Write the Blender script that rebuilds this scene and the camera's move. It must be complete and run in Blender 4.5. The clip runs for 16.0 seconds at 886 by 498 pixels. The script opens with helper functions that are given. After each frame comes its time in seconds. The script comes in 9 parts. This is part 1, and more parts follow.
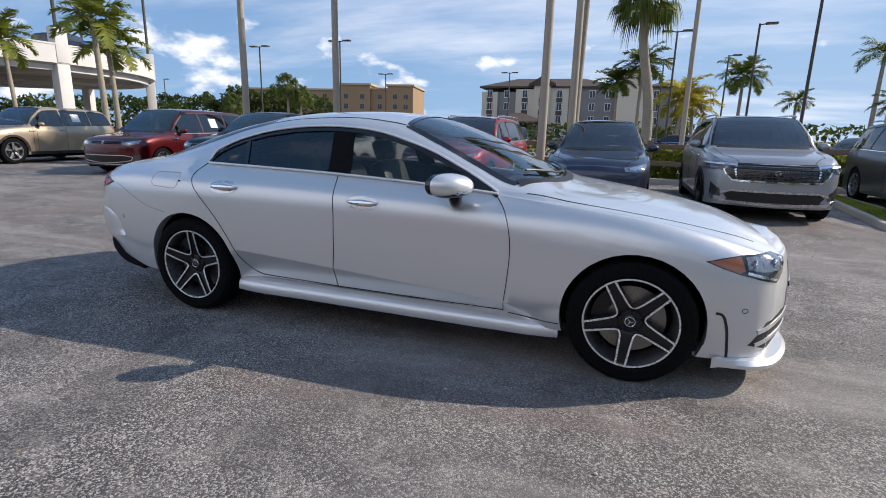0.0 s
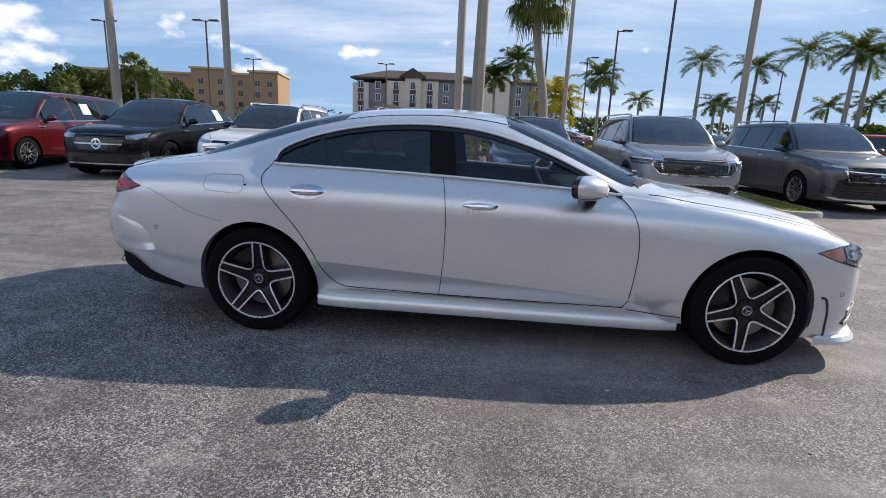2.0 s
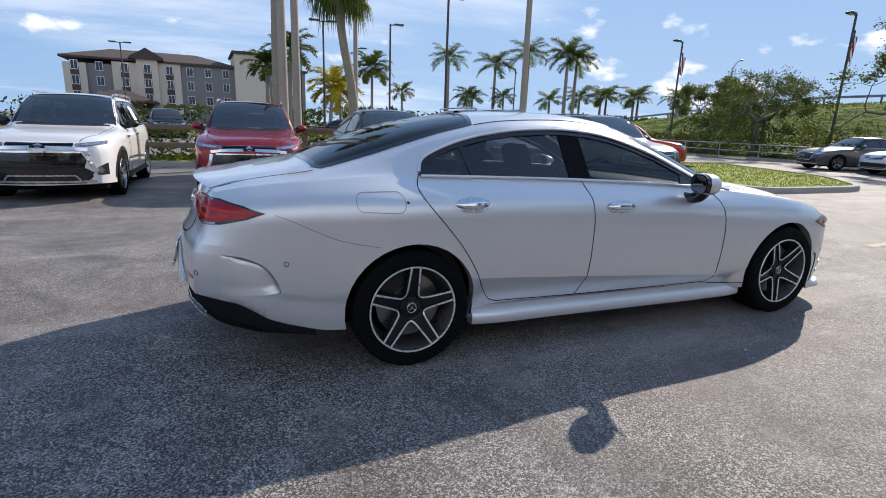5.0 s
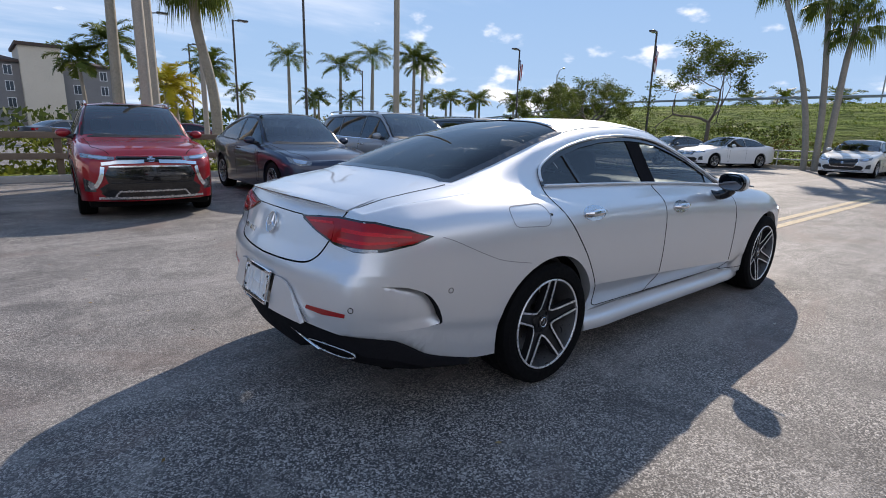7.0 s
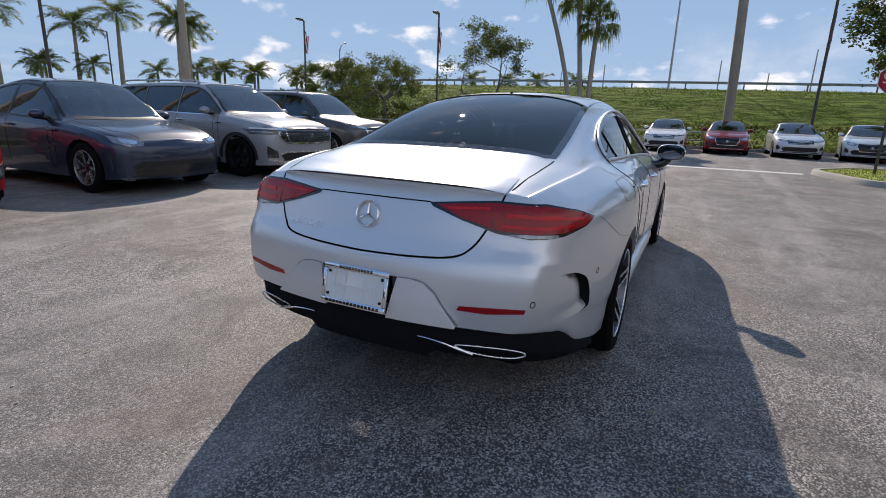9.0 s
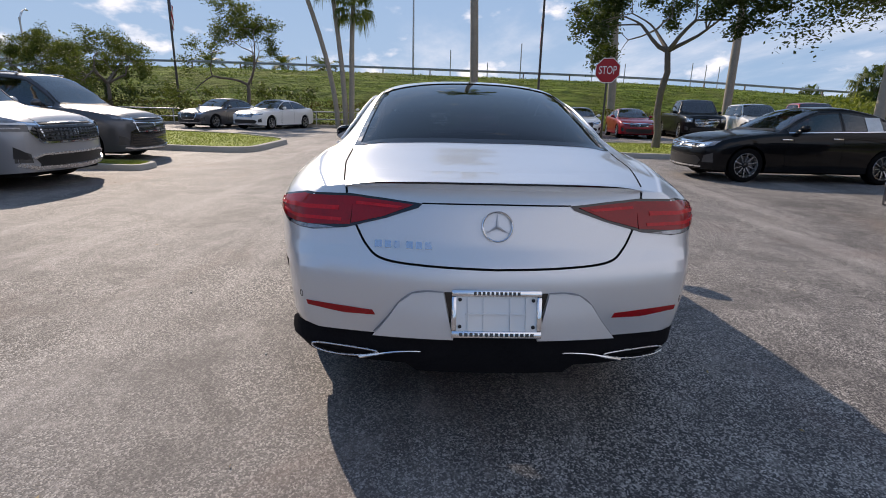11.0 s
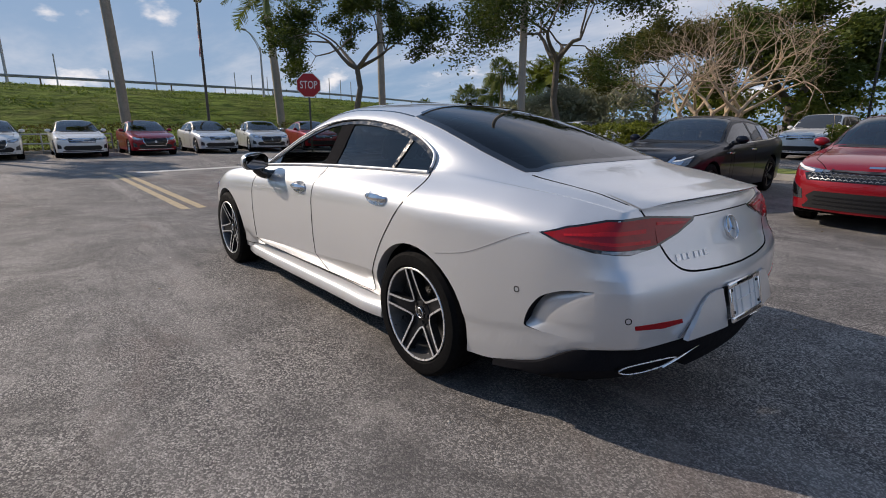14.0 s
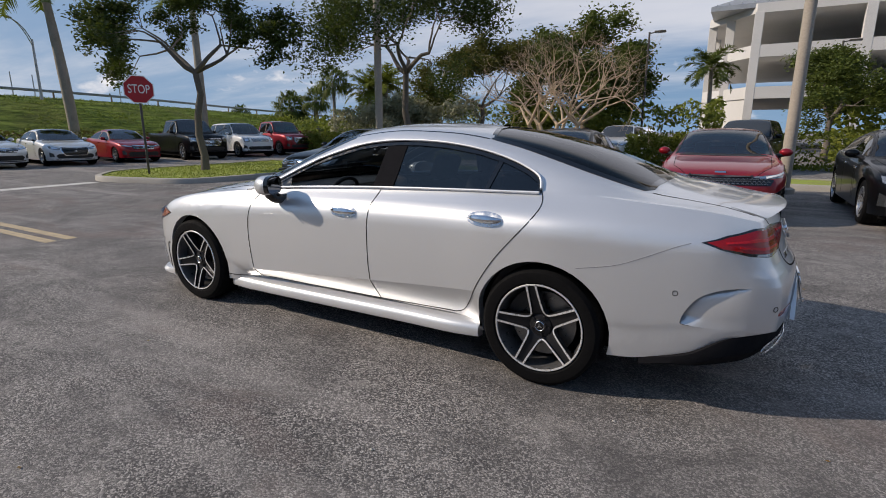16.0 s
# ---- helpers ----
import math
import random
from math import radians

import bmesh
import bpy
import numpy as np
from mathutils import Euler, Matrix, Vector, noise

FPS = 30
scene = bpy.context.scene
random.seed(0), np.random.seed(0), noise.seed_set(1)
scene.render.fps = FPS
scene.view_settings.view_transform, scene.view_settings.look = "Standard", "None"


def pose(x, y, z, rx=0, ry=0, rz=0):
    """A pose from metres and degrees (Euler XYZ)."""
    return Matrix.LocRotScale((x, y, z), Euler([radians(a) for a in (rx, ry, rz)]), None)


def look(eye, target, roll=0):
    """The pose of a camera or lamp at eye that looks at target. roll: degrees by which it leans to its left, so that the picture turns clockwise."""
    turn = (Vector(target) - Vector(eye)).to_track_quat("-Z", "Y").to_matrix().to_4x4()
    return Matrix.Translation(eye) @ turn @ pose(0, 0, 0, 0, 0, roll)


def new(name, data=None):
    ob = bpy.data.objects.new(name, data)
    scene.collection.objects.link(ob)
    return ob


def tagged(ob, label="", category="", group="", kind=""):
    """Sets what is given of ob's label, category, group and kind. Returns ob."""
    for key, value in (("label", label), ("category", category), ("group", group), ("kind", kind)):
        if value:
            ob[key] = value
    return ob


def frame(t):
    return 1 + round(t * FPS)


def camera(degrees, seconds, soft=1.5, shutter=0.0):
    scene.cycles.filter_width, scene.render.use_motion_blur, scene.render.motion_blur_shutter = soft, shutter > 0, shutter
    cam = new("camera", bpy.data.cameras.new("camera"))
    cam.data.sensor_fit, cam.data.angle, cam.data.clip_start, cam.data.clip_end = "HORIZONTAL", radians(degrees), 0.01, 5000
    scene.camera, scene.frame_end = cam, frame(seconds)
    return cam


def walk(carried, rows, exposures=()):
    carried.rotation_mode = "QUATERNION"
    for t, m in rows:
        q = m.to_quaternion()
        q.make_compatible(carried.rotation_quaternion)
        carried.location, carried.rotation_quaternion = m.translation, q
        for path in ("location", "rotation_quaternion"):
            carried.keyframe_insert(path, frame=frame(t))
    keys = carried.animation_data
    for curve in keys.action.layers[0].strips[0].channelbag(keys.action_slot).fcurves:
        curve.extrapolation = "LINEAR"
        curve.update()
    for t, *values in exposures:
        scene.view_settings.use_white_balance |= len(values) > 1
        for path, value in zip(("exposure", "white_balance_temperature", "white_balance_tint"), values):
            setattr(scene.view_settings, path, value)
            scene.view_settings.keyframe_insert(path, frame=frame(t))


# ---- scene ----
cam = camera(82.0, 16.0, 0.95)
PATH = [
    (0, (1.359, -3.636, 1.302), (0.721, -1.795, 0.851), 1.4),
    (0.5, (1.038, -3.686, 1.299), (0.507, -1.814, 0.837), 1.6),
    (1, (0.634, -3.794, 1.305), (0.238, -1.89, 0.842), 2.1),
    (1.5, (0.301, -3.843, 1.287), (0.018, -1.919, 0.819), 2.2),
    (2, (-0.102, -3.836, 1.308), (-0.247, -1.896, 0.841), 2.4),
    (2.5, (-0.492, -3.854, 1.321), (-0.494, -1.906, 0.868), 2.4),
    (3, (-0.881, -3.775, 1.325), (-0.733, -1.834, 0.867), 2.2),
    (5.3, (-2.499, -3.324, 1.321), (-1.69, -1.555, 0.857), 1.6),
    (5.5, (-2.613, -3.264, 1.325), (-1.756, -1.514, 0.875), 1.2),
    (6, (-2.975, -3.044, 1.33), (-1.975, -1.37, 0.886), 1.1),
    (6.5, (-3.255, -2.826, 1.308), (-2.142, -1.225, 0.859), 1.1),
    (7, (-3.533, -2.514, 1.313), (-2.289, -1.014, 0.865), 1.5),
    (7.5, (-3.821, -2.24, 1.311), (-2.461, -0.845, 0.86), 1.6),
    (8, (-4.007, -1.883, 1.281), (-2.517, -0.635, 0.809), 1.8),
    (8.5, (-4.17, -1.559, 1.27), (-2.549, -0.497, 0.776), 1.8),
    (9, (-4.309, -1.194, 1.253), (-2.569, -0.349, 0.744), 2.0),
    (9.2, (-4.34, -1.057, 1.261), (-2.568, -0.287, 0.745), 1.8),
    (11.3, (-4.342, 0.455, 1.248), (-2.425, 0.253, 0.715), 1.8),
    (11.5, (-4.294, 0.597, 1.233), (-2.389, 0.299, 0.703), 2.1),
    (12, (-4.191, 1.004, 1.238), (-2.331, 0.474, 0.725), 2.2),
    (12.5, (-4.123, 1.377, 1.26), (-2.325, 0.654, 0.767), 1.5),
    (13, (-3.919, 1.723, 1.274), (-2.209, 0.804, 0.791), 0.5),
    (13.5, (-3.729, 2.065, 1.287), (-2.112, 0.989, 0.813), 0.2),
    (14, (-3.465, 2.379, 1.287), (-1.969, 1.141, 0.81), 0.0),
    (14.5, (-3.218, 2.637, 1.292), (-1.837, 1.268, 0.825), 0.5),
    (15, (-2.946, 2.938, 1.32), (-1.697, 1.447, 0.853), 0.2),
    (15.5, (-2.662, 3.14, 1.338), (-1.541, 1.55, 0.876), 0.2),
    (16, (-2.325, 3.414, 1.373), (-1.348, 1.728, 0.922), 0.1),
]
walk(cam, [(t, look(eye, aim, lean)) for t, eye, aim, lean in PATH],
     [(0, 0.60, 7150, 14), (3.0, 0.67, 7150, 14), (5.5, 0.68, 7050, 15), (7.0, 0.68, 7100, 15), (9.0, 0.45, 7300, 16), (11.5, 0.52, 7600, 18), (13.0, 0.29, 7550, 17), (16, 0.10, 7400, 15)])

# ---- world, sun and exposure ----
SUN_WAY = Vector((1.32, 0.755, 0.97)).normalized()      # towards the sun
sun_elev = math.asin(SUN_WAY.z)
world = bpy.data.worlds.new("sky")
scene.world = world
world.use_nodes = True
wn, wl = world.node_tree.nodes, world.node_tree.links
wn.clear()
w_out = wn.new("ShaderNodeOutputWorld")
w_bg = wn.new("ShaderNodeBackground")
w_sky = wn.new("ShaderNodeTexSky")
w_sky.sky_type = "NISHITA"
w_sky.sun_disc = False
w_sky.sun_elevation = sun_elev
w_sky.sun_rotation = math.atan2(SUN_WAY.x, SUN_WAY.y)
w_sky.air_density, w_sky.dust_density, w_sky.ozone_density = 1.0, 0.0, 2.8
w_bg.inputs["Strength"].default_value = 0.188
# soft cumulus and thin high cloud over the whole dome
w_tc = wn.new("ShaderNodeTexCoord")
w_sep = wn.new("ShaderNodeSeparateXYZ")
wl.new(w_tc.outputs["Generated"], w_sep.inputs[0])
w_up = wn.new("ShaderNodeMath"); w_up.operation = "MAXIMUM"; w_up.inputs[1].default_value = 0.0
wl.new(w_sep.outputs["Z"], w_up.inputs[0])
w_add = wn.new("ShaderNodeMath"); w_add.operation = "ADD"; w_add.inputs[1].default_value = 0.12
wl.new(w_up.outputs[0], w_add.inputs[0])
w_div = wn.new("ShaderNodeVectorMath"); w_div.operation = "DIVIDE"
w_comb = wn.new("ShaderNodeCombineXYZ")
for i in range(3):
    wl.new(w_add.outputs[0], w_comb.inputs[i])
wl.new(w_tc.outputs["Generated"], w_div.inputs[0])
wl.new(w_comb.outputs[0], w_div.inputs[1])


def sky_math(op, a, b):
    n = wn.new("ShaderNodeMath")
    n.operation = op
    for k, v in enumerate((a, b)):
        if isinstance(v, bpy.types.NodeSocket):
            wl.new(v, n.inputs[k])
        else:
            n.inputs[k].default_value = v
    return n.outputs[0]


def sky_range(v, low, high, to=1.0, smooth=False):
    rp = wn.new("ShaderNodeMapRange")
    rp.interpolation_type = "SMOOTHSTEP" if smooth else "LINEAR"
    rp.inputs["From Min"].default_value, rp.inputs["From Max"].default_value = low, high
    rp.inputs["To Max"].default_value = to
    wl.new(v, rp.inputs["Value"])
    return rp.outputs[0]


def sky_noise(src, scale, detail, stretch, shift=(3.1, 1.7, 0.4), rough=0.55):
    mp = wn.new("ShaderNodeMapping")
    mp.inputs["Scale"].default_value = stretch
    mp.inputs["Location"].default_value = shift
    wl.new(src, mp.inputs[0])
    nz = wn.new("ShaderNodeTexNoise")
    nz.inputs["Scale"].default_value, nz.inputs["Detail"].default_value = scale, detail
    nz.inputs["Roughness"].default_value = rough
    wl.new(mp.outputs[0], nz.inputs["Vector"])
    return nz.outputs["Fac"]


# small heaped clouds low over the horizon, thinning out above
heaps = sky_noise(w_tc.outputs["Generated"], 8.5, 7, (1.0, 1.0, 2.0), (1.3, 4.2, 0.15), 0.5)
thin_up = sky_range(w_sep.outputs["Z"], 0.08, 0.40, 0.09)
c1 = sky_range(sky_math("SUBTRACT", heaps, thin_up), 0.565, 0.70, 0.80, True)
# high veils, thickened out of view to the south west as added fill light
w_fill_side = wn.new("ShaderNodeVectorMath"); w_fill_side.operation = "DOT_PRODUCT"
w_fill_side.inputs[1].default_value = (-0.45, -0.89, 0.0)
wl.new(w_tc.outputs["Generated"], w_fill_side.inputs[0])
thick = sky_math("SUBTRACT", sky_math("MULTIPLY", sky_range(w_fill_side.outputs["Value"], 0.15, 0.85, 0.42, True), sky_range(w_sep.outputs["Z"], 0.06, 0.30)), sky_range(w_sep.outputs["Z"], 0.50, 0.78, 0.24, True))
veil = sky_noise(w_div.outputs[0], 0.55, 6, (0.55, 1.3, 0.3), (3.1, 1.7, 0.4), 0.6)
clear = sky_range(w_sep.outputs["Z"], 0.42, 0.70, 0.15, True)
c2 = sky_range(sky_math("SUBTRACT", sky_math("ADD", veil, sky_math("MAXIMUM", thick, 0.0)), clear), 0.47, 0.84, 0.54, True)
w_mx = wn.new("ShaderNodeMath"); w_mx.operation = "MAXIMUM"
wl.new(c1, w_mx.inputs[0]); wl.new(c2, w_mx.inputs[1])
w_mix = wn.new("ShaderNodeMixRGB")
w_mix.inputs["Color2"].default_value = (4.7, 4.9, 5.25, 1)
wl.new(w_mx.outputs[0], w_mix.inputs["Fac"])
w_sat = wn.new("ShaderNodeHueSaturation"); w_sat.inputs["Saturation"].default_value = 1.06
w_gam = wn.new("ShaderNodeGamma"); w_gam.inputs["Gamma"].default_value = 0.85
wl.new(w_sky.outputs[0], w_sat.inputs["Color"])
wl.new(w_sat.outputs[0], w_gam.inputs["Color"])
w_top = wn.new("ShaderNodeMixRGB"); w_top.blend_type = "DARKEN"; w_top.inputs["Fac"].default_value = 1.0
def sky_blend(fac, a, b):
    n = wn.new("ShaderNodeMixRGB")
    wl.new(fac, n.inputs["Fac"])
    for k, v in (("Color1", a), ("Color2", b)):
        if isinstance(v, bpy.types.NodeSocket):
            wl.new(v, n.inputs[k])
        else:
            n.inputs[k].default_value = (*v, 1)
    return n.outputs[0]


# the blue deepens with height and away from the sun
w_sunward = wn.new("ShaderNodeVectorMath"); w_sunward.operation = "DOT_PRODUCT"
w_sunward.inputs[1].default_value = SUN_WAY
wl.new(w_tc.outputs["Generated"], w_sunward.inputs[0])
near_sun = sky_range(w_sunward.outputs["Value"], -0.1, 0.85, 1.0, True)
height = sky_range(w_sep.outputs["Z"], 0.02, 0.36, 1.0)
away = sky_blend(height, (1.00, 1.82, 2.95), (0.43, 1.05, 2.36))
deep_blue = sky_blend(near_sun, away, sky_blend(height, (1.40, 2.18, 3.25), (0.92, 1.70, 3.05)))
wl.new(deep_blue, w_top.inputs["Color2"])
wl.new(w_gam.outputs[0], w_top.inputs["Color1"])
wl.new(w_top.outputs[0], w_mix.inputs["Color1"])
wl.new(w_mix.outputs[0], w_bg.inputs["Color"])
wl.new(w_bg.outputs[0], w_out.inputs[0])
sun_data = bpy.data.lights.new("sun", "SUN")
sun_data.energy, sun_data.angle, sun_data.color = 3.35, radians(0.53), (1.0, 0.95, 0.87)
sun = new("sun", sun_data)
sun.matrix_world = look(SUN_WAY * 60, (0, 0, 0))


# ---- small helpers ----
def part(name, bm, material, parent, label="", smooth=True, angle=0.6):
    me = bpy.data.meshes.new(name)
    bm.to_mesh(me)
    bm.free()
    return part_mesh(name, me, material, parent, label, smooth, angle)


def part_mesh(name, me, material, parent, label="", smooth=True, angle=0.6):
    for m in (material if isinstance(material, (list, tuple)) else [material]):
        me.materials.append(m)
    if smooth:
        me.shade_smooth()
        if angle:
            me.set_sharp_from_angle(angle=angle)
    ob = new(name, me)
    if parent:
        ob.parent = parent
    if label:
        ob["label"] = label
    return ob


def thing(name, label, category, group="", m=None, kind=""):
    ob = new(name)
    ob.empty_display_size = 0.3
    if m is not None:
        ob.matrix_world = m
    return tagged(ob, label, category, group, kind)


def mesh_from(verts, faces, name="m"):
    me = bpy.data.meshes.new(name)
    me.from_pydata([tuple(v) for v in verts], [], [tuple(f) for f in faces])
    me.update()
    return me


def box(bm, lo, hi, bevel=0.0, m=None):
    lo, hi = Vector(lo), Vector(hi)
    ret = bmesh.ops.create_cube(bm, size=1.0, matrix=Matrix.LocRotScale((lo + hi) / 2, None, hi - lo))
    vs = ret["verts"]
    if bevel:
        es = list({e for v in vs for e in v.link_edges})
        r = bmesh.ops.bevel(bm, geom=es, offset=bevel, segments=2, affect="EDGES", profile=0.5)
        vs = list({v for f in r["faces"] for v in f.verts} | {v for v in vs if v.is_valid})
    if m is not None:
        bmesh.ops.transform(bm, matrix=m, verts=vs)
    return vs


def tube(bm, points, radii, seg=10, cap=True):
    """A round tube along points."""
    pts = [Vector(p) for p in points]
    if not hasattr(radii, "__len__"):
        radii = [radii] * len(pts)
    rings = []
    side = None
    for i, p in enumerate(pts):
        d = (pts[min(i + 1, len(pts) - 1)] - pts[max(i - 1, 0)]).normalized()
        if side is None:
            side = d.cross(Vector((0, 0, 1)) if abs(d.z) < 0.9 else Vector((1, 0, 0))).normalized()
        side = (side - d * side.dot(d)).normalized()
        up = d.cross(side)
        rings.append([bm.verts.new(p + (side * math.cos(a) + up * math.sin(a)) * radii[i]) for a in (2 * math.pi * k / seg for k in range(seg))])
    for a, b in zip(rings, rings[1:]):
        for k in range(seg):
            bm.faces.new((a[k], a[(k + 1) % seg], b[(k + 1) % seg], b[k]))
    if cap:
        bm.faces.new(rings[0][::-1])
        bm.faces.new(rings[-1])
    return rings


def lathe(bm, profile, seg=32, axis="y", m=None, close=False):
    """Turns (radius, along) pairs round an axis."""
    rings = []
    for r, h in profile:
        ring = []
        for k in range(seg):
            a = 2 * math.pi * k / seg
            c, s = r * math.cos(a), r * math.sin(a)
            co = Vector((c, h, s)) if axis == "y" else (Vector((c, s, h)) if axis == "z" else Vector((h, c, s)))
            ring.append(bm.verts.new(m @ co if m is not None else co))
        rings.append(ring)
    for a, b in zip(rings, rings[1:]):
        for k in range(seg):
            bm.faces.new((a[k], b[k], b[(k + 1) % seg], a[(k + 1) % seg]))
    if close:
        bm.faces.new(rings[0]); bm.faces.new(rings[-1][::-1])
    bmesh.ops.recalc_face_normals(bm, faces=bm.faces[:])
    return rings


def curve(points):
    """A smooth, non-overshooting curve z(x) through points (PCHIP)."""
    p = sorted(points)
    x, y = np.array([a for a, _ in p], float), np.array([b for _, b in p], float)
    h, d = np.diff(x), np.diff(y) / np.diff(x)
    m = np.zeros(len(x))
    for i in range(1, len(x) - 1):
        if d[i - 1] * d[i] > 0:
            w1, w2 = 2 * h[i] + h[i - 1], h[i] + 2 * h[i - 1]
            m[i] = (w1 + w2) / (w1 / d[i - 1] + w2 / d[i])
    m[0], m[-1] = d[0], d[-1]

    def f(q):
        q = np.clip(np.asarray(q, float), x[0], x[-1])
        i = np.clip(np.searchsorted(x, q) - 1, 0, len(h) - 1)
        t = (q - x[i]) / h[i]
        return ((2 * t**3 - 3 * t**2 + 1) * y[i] + (t**3 - 2 * t**2 + t) * h[i] * m[i]
                + (-2 * t**3 + 3 * t**2) * y[i + 1] + (t**3 - t**2) * h[i] * m[i + 1])
    return f


def spline(points, n=8, closed=False):
    """Catmull-Rom points through 2D or 3D points."""
    p = [np.array(q, float) for q in points]
    k = len(p)
    out = []
    for i in range(k if closed else k - 1):
        a, b, c, d = (p[(i - 1) % k], p[i], p[(i + 1) % k], p[(i + 2) % k]) if closed else (p[max(i - 1, 0)], p[i], p[i + 1], p[min(i + 2, k - 1)])
        for t in np.arange(n) / n:
            out.append(0.5 * (2 * b + (c - a) * t + (2 * a - 5 * b + 4 * c - d) * t**2 + (3 * b - a - 3 * c + d) * t**3))
    if not closed:
        out.append(p[-1])
    return out


# ---- materials ----
def node_mat(name):
    m = bpy.data.materials.new(name)
    m.use_nodes = True
    nt = m.node_tree
    b = nt.nodes["Principled BSDF"]
    return m, nt, b


def mixed(nt, fac, a, b, blend="MIX"):
    n = nt.nodes.new("ShaderNodeMixRGB")
    n.blend_type = blend
    for socket, v in (("Fac", fac), ("Color1", a), ("Color2", b)):
        if isinstance(v, bpy.types.NodeSocket):
            nt.links.new(v, n.inputs[socket])
        elif socket == "Fac":
            n.inputs[socket].default_value = v
        else:
            n.inputs[socket].default_value = (*v[:3], 1)
    return n.outputs[0]


def noise_of(nt, scale, detail=4.0, rough=0.55, low=0.35, high=0.65, space="Object", stretch=None, distort=0.0):
    tc = nt.nodes.new("ShaderNodeTexCoord")
    src = tc.outputs[space]
    if stretch:
        mp = nt.nodes.new("ShaderNodeMapping")
        mp.inputs["Scale"].default_value = stretch
        nt.links.new(src, mp.inputs[0])
        src = mp.outputs[0]
    n = nt.nodes.new("ShaderNodeTexNoise")
    n.inputs["Scale"].default_value, n.inputs["Detail"].default_value = scale, detail
    n.inputs["Roughness"].default_value, n.inputs["Distortion"].default_value = rough, distort
    nt.links.new(src, n.inputs["Vector"])
    r = nt.nodes.new("ShaderNodeMapRange")
    r.inputs["From Min"].default_value, r.inputs["From Max"].default_value = low, high
    nt.links.new(n.outputs["Fac"], r.inputs["Value"])
    return r.outputs[0]


def bumped(nt, b, height, strength, distance):
    n = nt.nodes.new("ShaderNodeBump")
    n.inputs["Strength"].default_value, n.inputs["Distance"].default_value = strength, distance
    nt.links.new(height, n.inputs["Height"])
    nt.links.new(n.outputs[0], b.inputs["Normal"])


def surface(name, base, rough=0.6, metal=0.0, other=None, big=2.0, fine=60.0, bump=0.2, depth=0.002, coat=0.0, spread=0.12, spec=0.5, random_tone=0.0):
    """A plain surface with stains at a large scale, grain at a fine one, uneven gloss and relief."""
    m, nt, b = node_mat(name)
    other = other or tuple(c * (1 - spread * 2.2) for c in base)
    col = mixed(nt, noise_of(nt, big), base, other)
    col = mixed(nt, noise_of(nt, fine, 3, 0.6, 0.3, 0.7), col, tuple(min(1, c * (1 + spread)) for c in base))
    if random_tone:
        oi = nt.nodes.new("ShaderNodeObjectInfo")
        hs = nt.nodes.new("ShaderNodeHueSaturation")
        mr = nt.nodes.new("ShaderNodeMapRange")
        mr.inputs["To Min"].default_value, mr.inputs["To Max"].default_value = 1 - random_tone, 1 + random_tone
        nt.links.new(oi.outputs["Random"], mr.inputs["Value"])
        nt.links.new(mr.outputs[0], hs.inputs["Value"])
        nt.links.new(col, hs.inputs["Color"])
        col = hs.outputs[0]
    nt.links.new(col, b.inputs["Base Color"])
    r = nt.nodes.new("ShaderNodeMapRange")
    r.inputs["To Min"].default_value, r.inputs["To Max"].default_value = max(0.02, rough - 0.08), min(1, rough + 0.08)
    nt.links.new(noise_of(nt, fine * 0.3), r.inputs["Value"])
    nt.links.new(r.outputs[0], b.inputs["Roughness"])
    b.inputs["Metallic"].default_value = metal
    b.inputs["Specular IOR Level"].default_value = spec
    b.inputs["Coat Weight"].default_value = coat
    b.inputs["Coat Roughness"].default_value = 0.04
    if bump:
        bumped(nt, b, noise_of(nt, fine, 5, 0.6, 0.2, 0.8), bump, depth)
    return m


def paint(name, base, metal=0.0, rough=0.35, flake=0.0, coat=1.0):
    """Clear-coated car paint with a little road dust and flake."""
    m, nt, b = node_mat(name)
    dusty = mixed(nt, noise_of(nt, 3.0, 5, 0.6, 0.45, 0.9), base, tuple(0.985 * c + 0.015 * 0.25 for c in base))
    if flake:
        vo = nt.nodes.new("ShaderNodeTexVoronoi")
        vo.inputs["Scale"].default_value = 900
        tc = nt.nodes.new("ShaderNodeTexCoord")
        nt.links.new(tc.outputs["Object"], vo.inputs["Vector"])
        sp = nt.nodes.new("ShaderNodeSeparateColor")
        nt.links.new(vo.outputs["Color"], sp.inputs[0])
        mr = nt.nodes.new("ShaderNodeMapRange")
        mr.inputs["To Min"].default_value, mr.inputs["To Max"].default_value = 1 - flake, 1.0
        nt.links.new(sp.outputs[0], mr.inputs["Value"])
        dusty = mixed(nt, 1.0, dusty, mr.outputs[0], "MULTIPLY")
    nt.links.new(dusty, b.inputs["Base Color"])
    b.inputs["Metallic"].default_value, b.inputs["Roughness"].default_value = metal, rough
    b.inputs["Coat Weight"].default_value, b.inputs["Coat Roughness"].default_value = coat, 0.03
    b.inputs["Specular IOR Level"].default_value = 0.2 if max(base) > 0.05 else 0.05
    return m


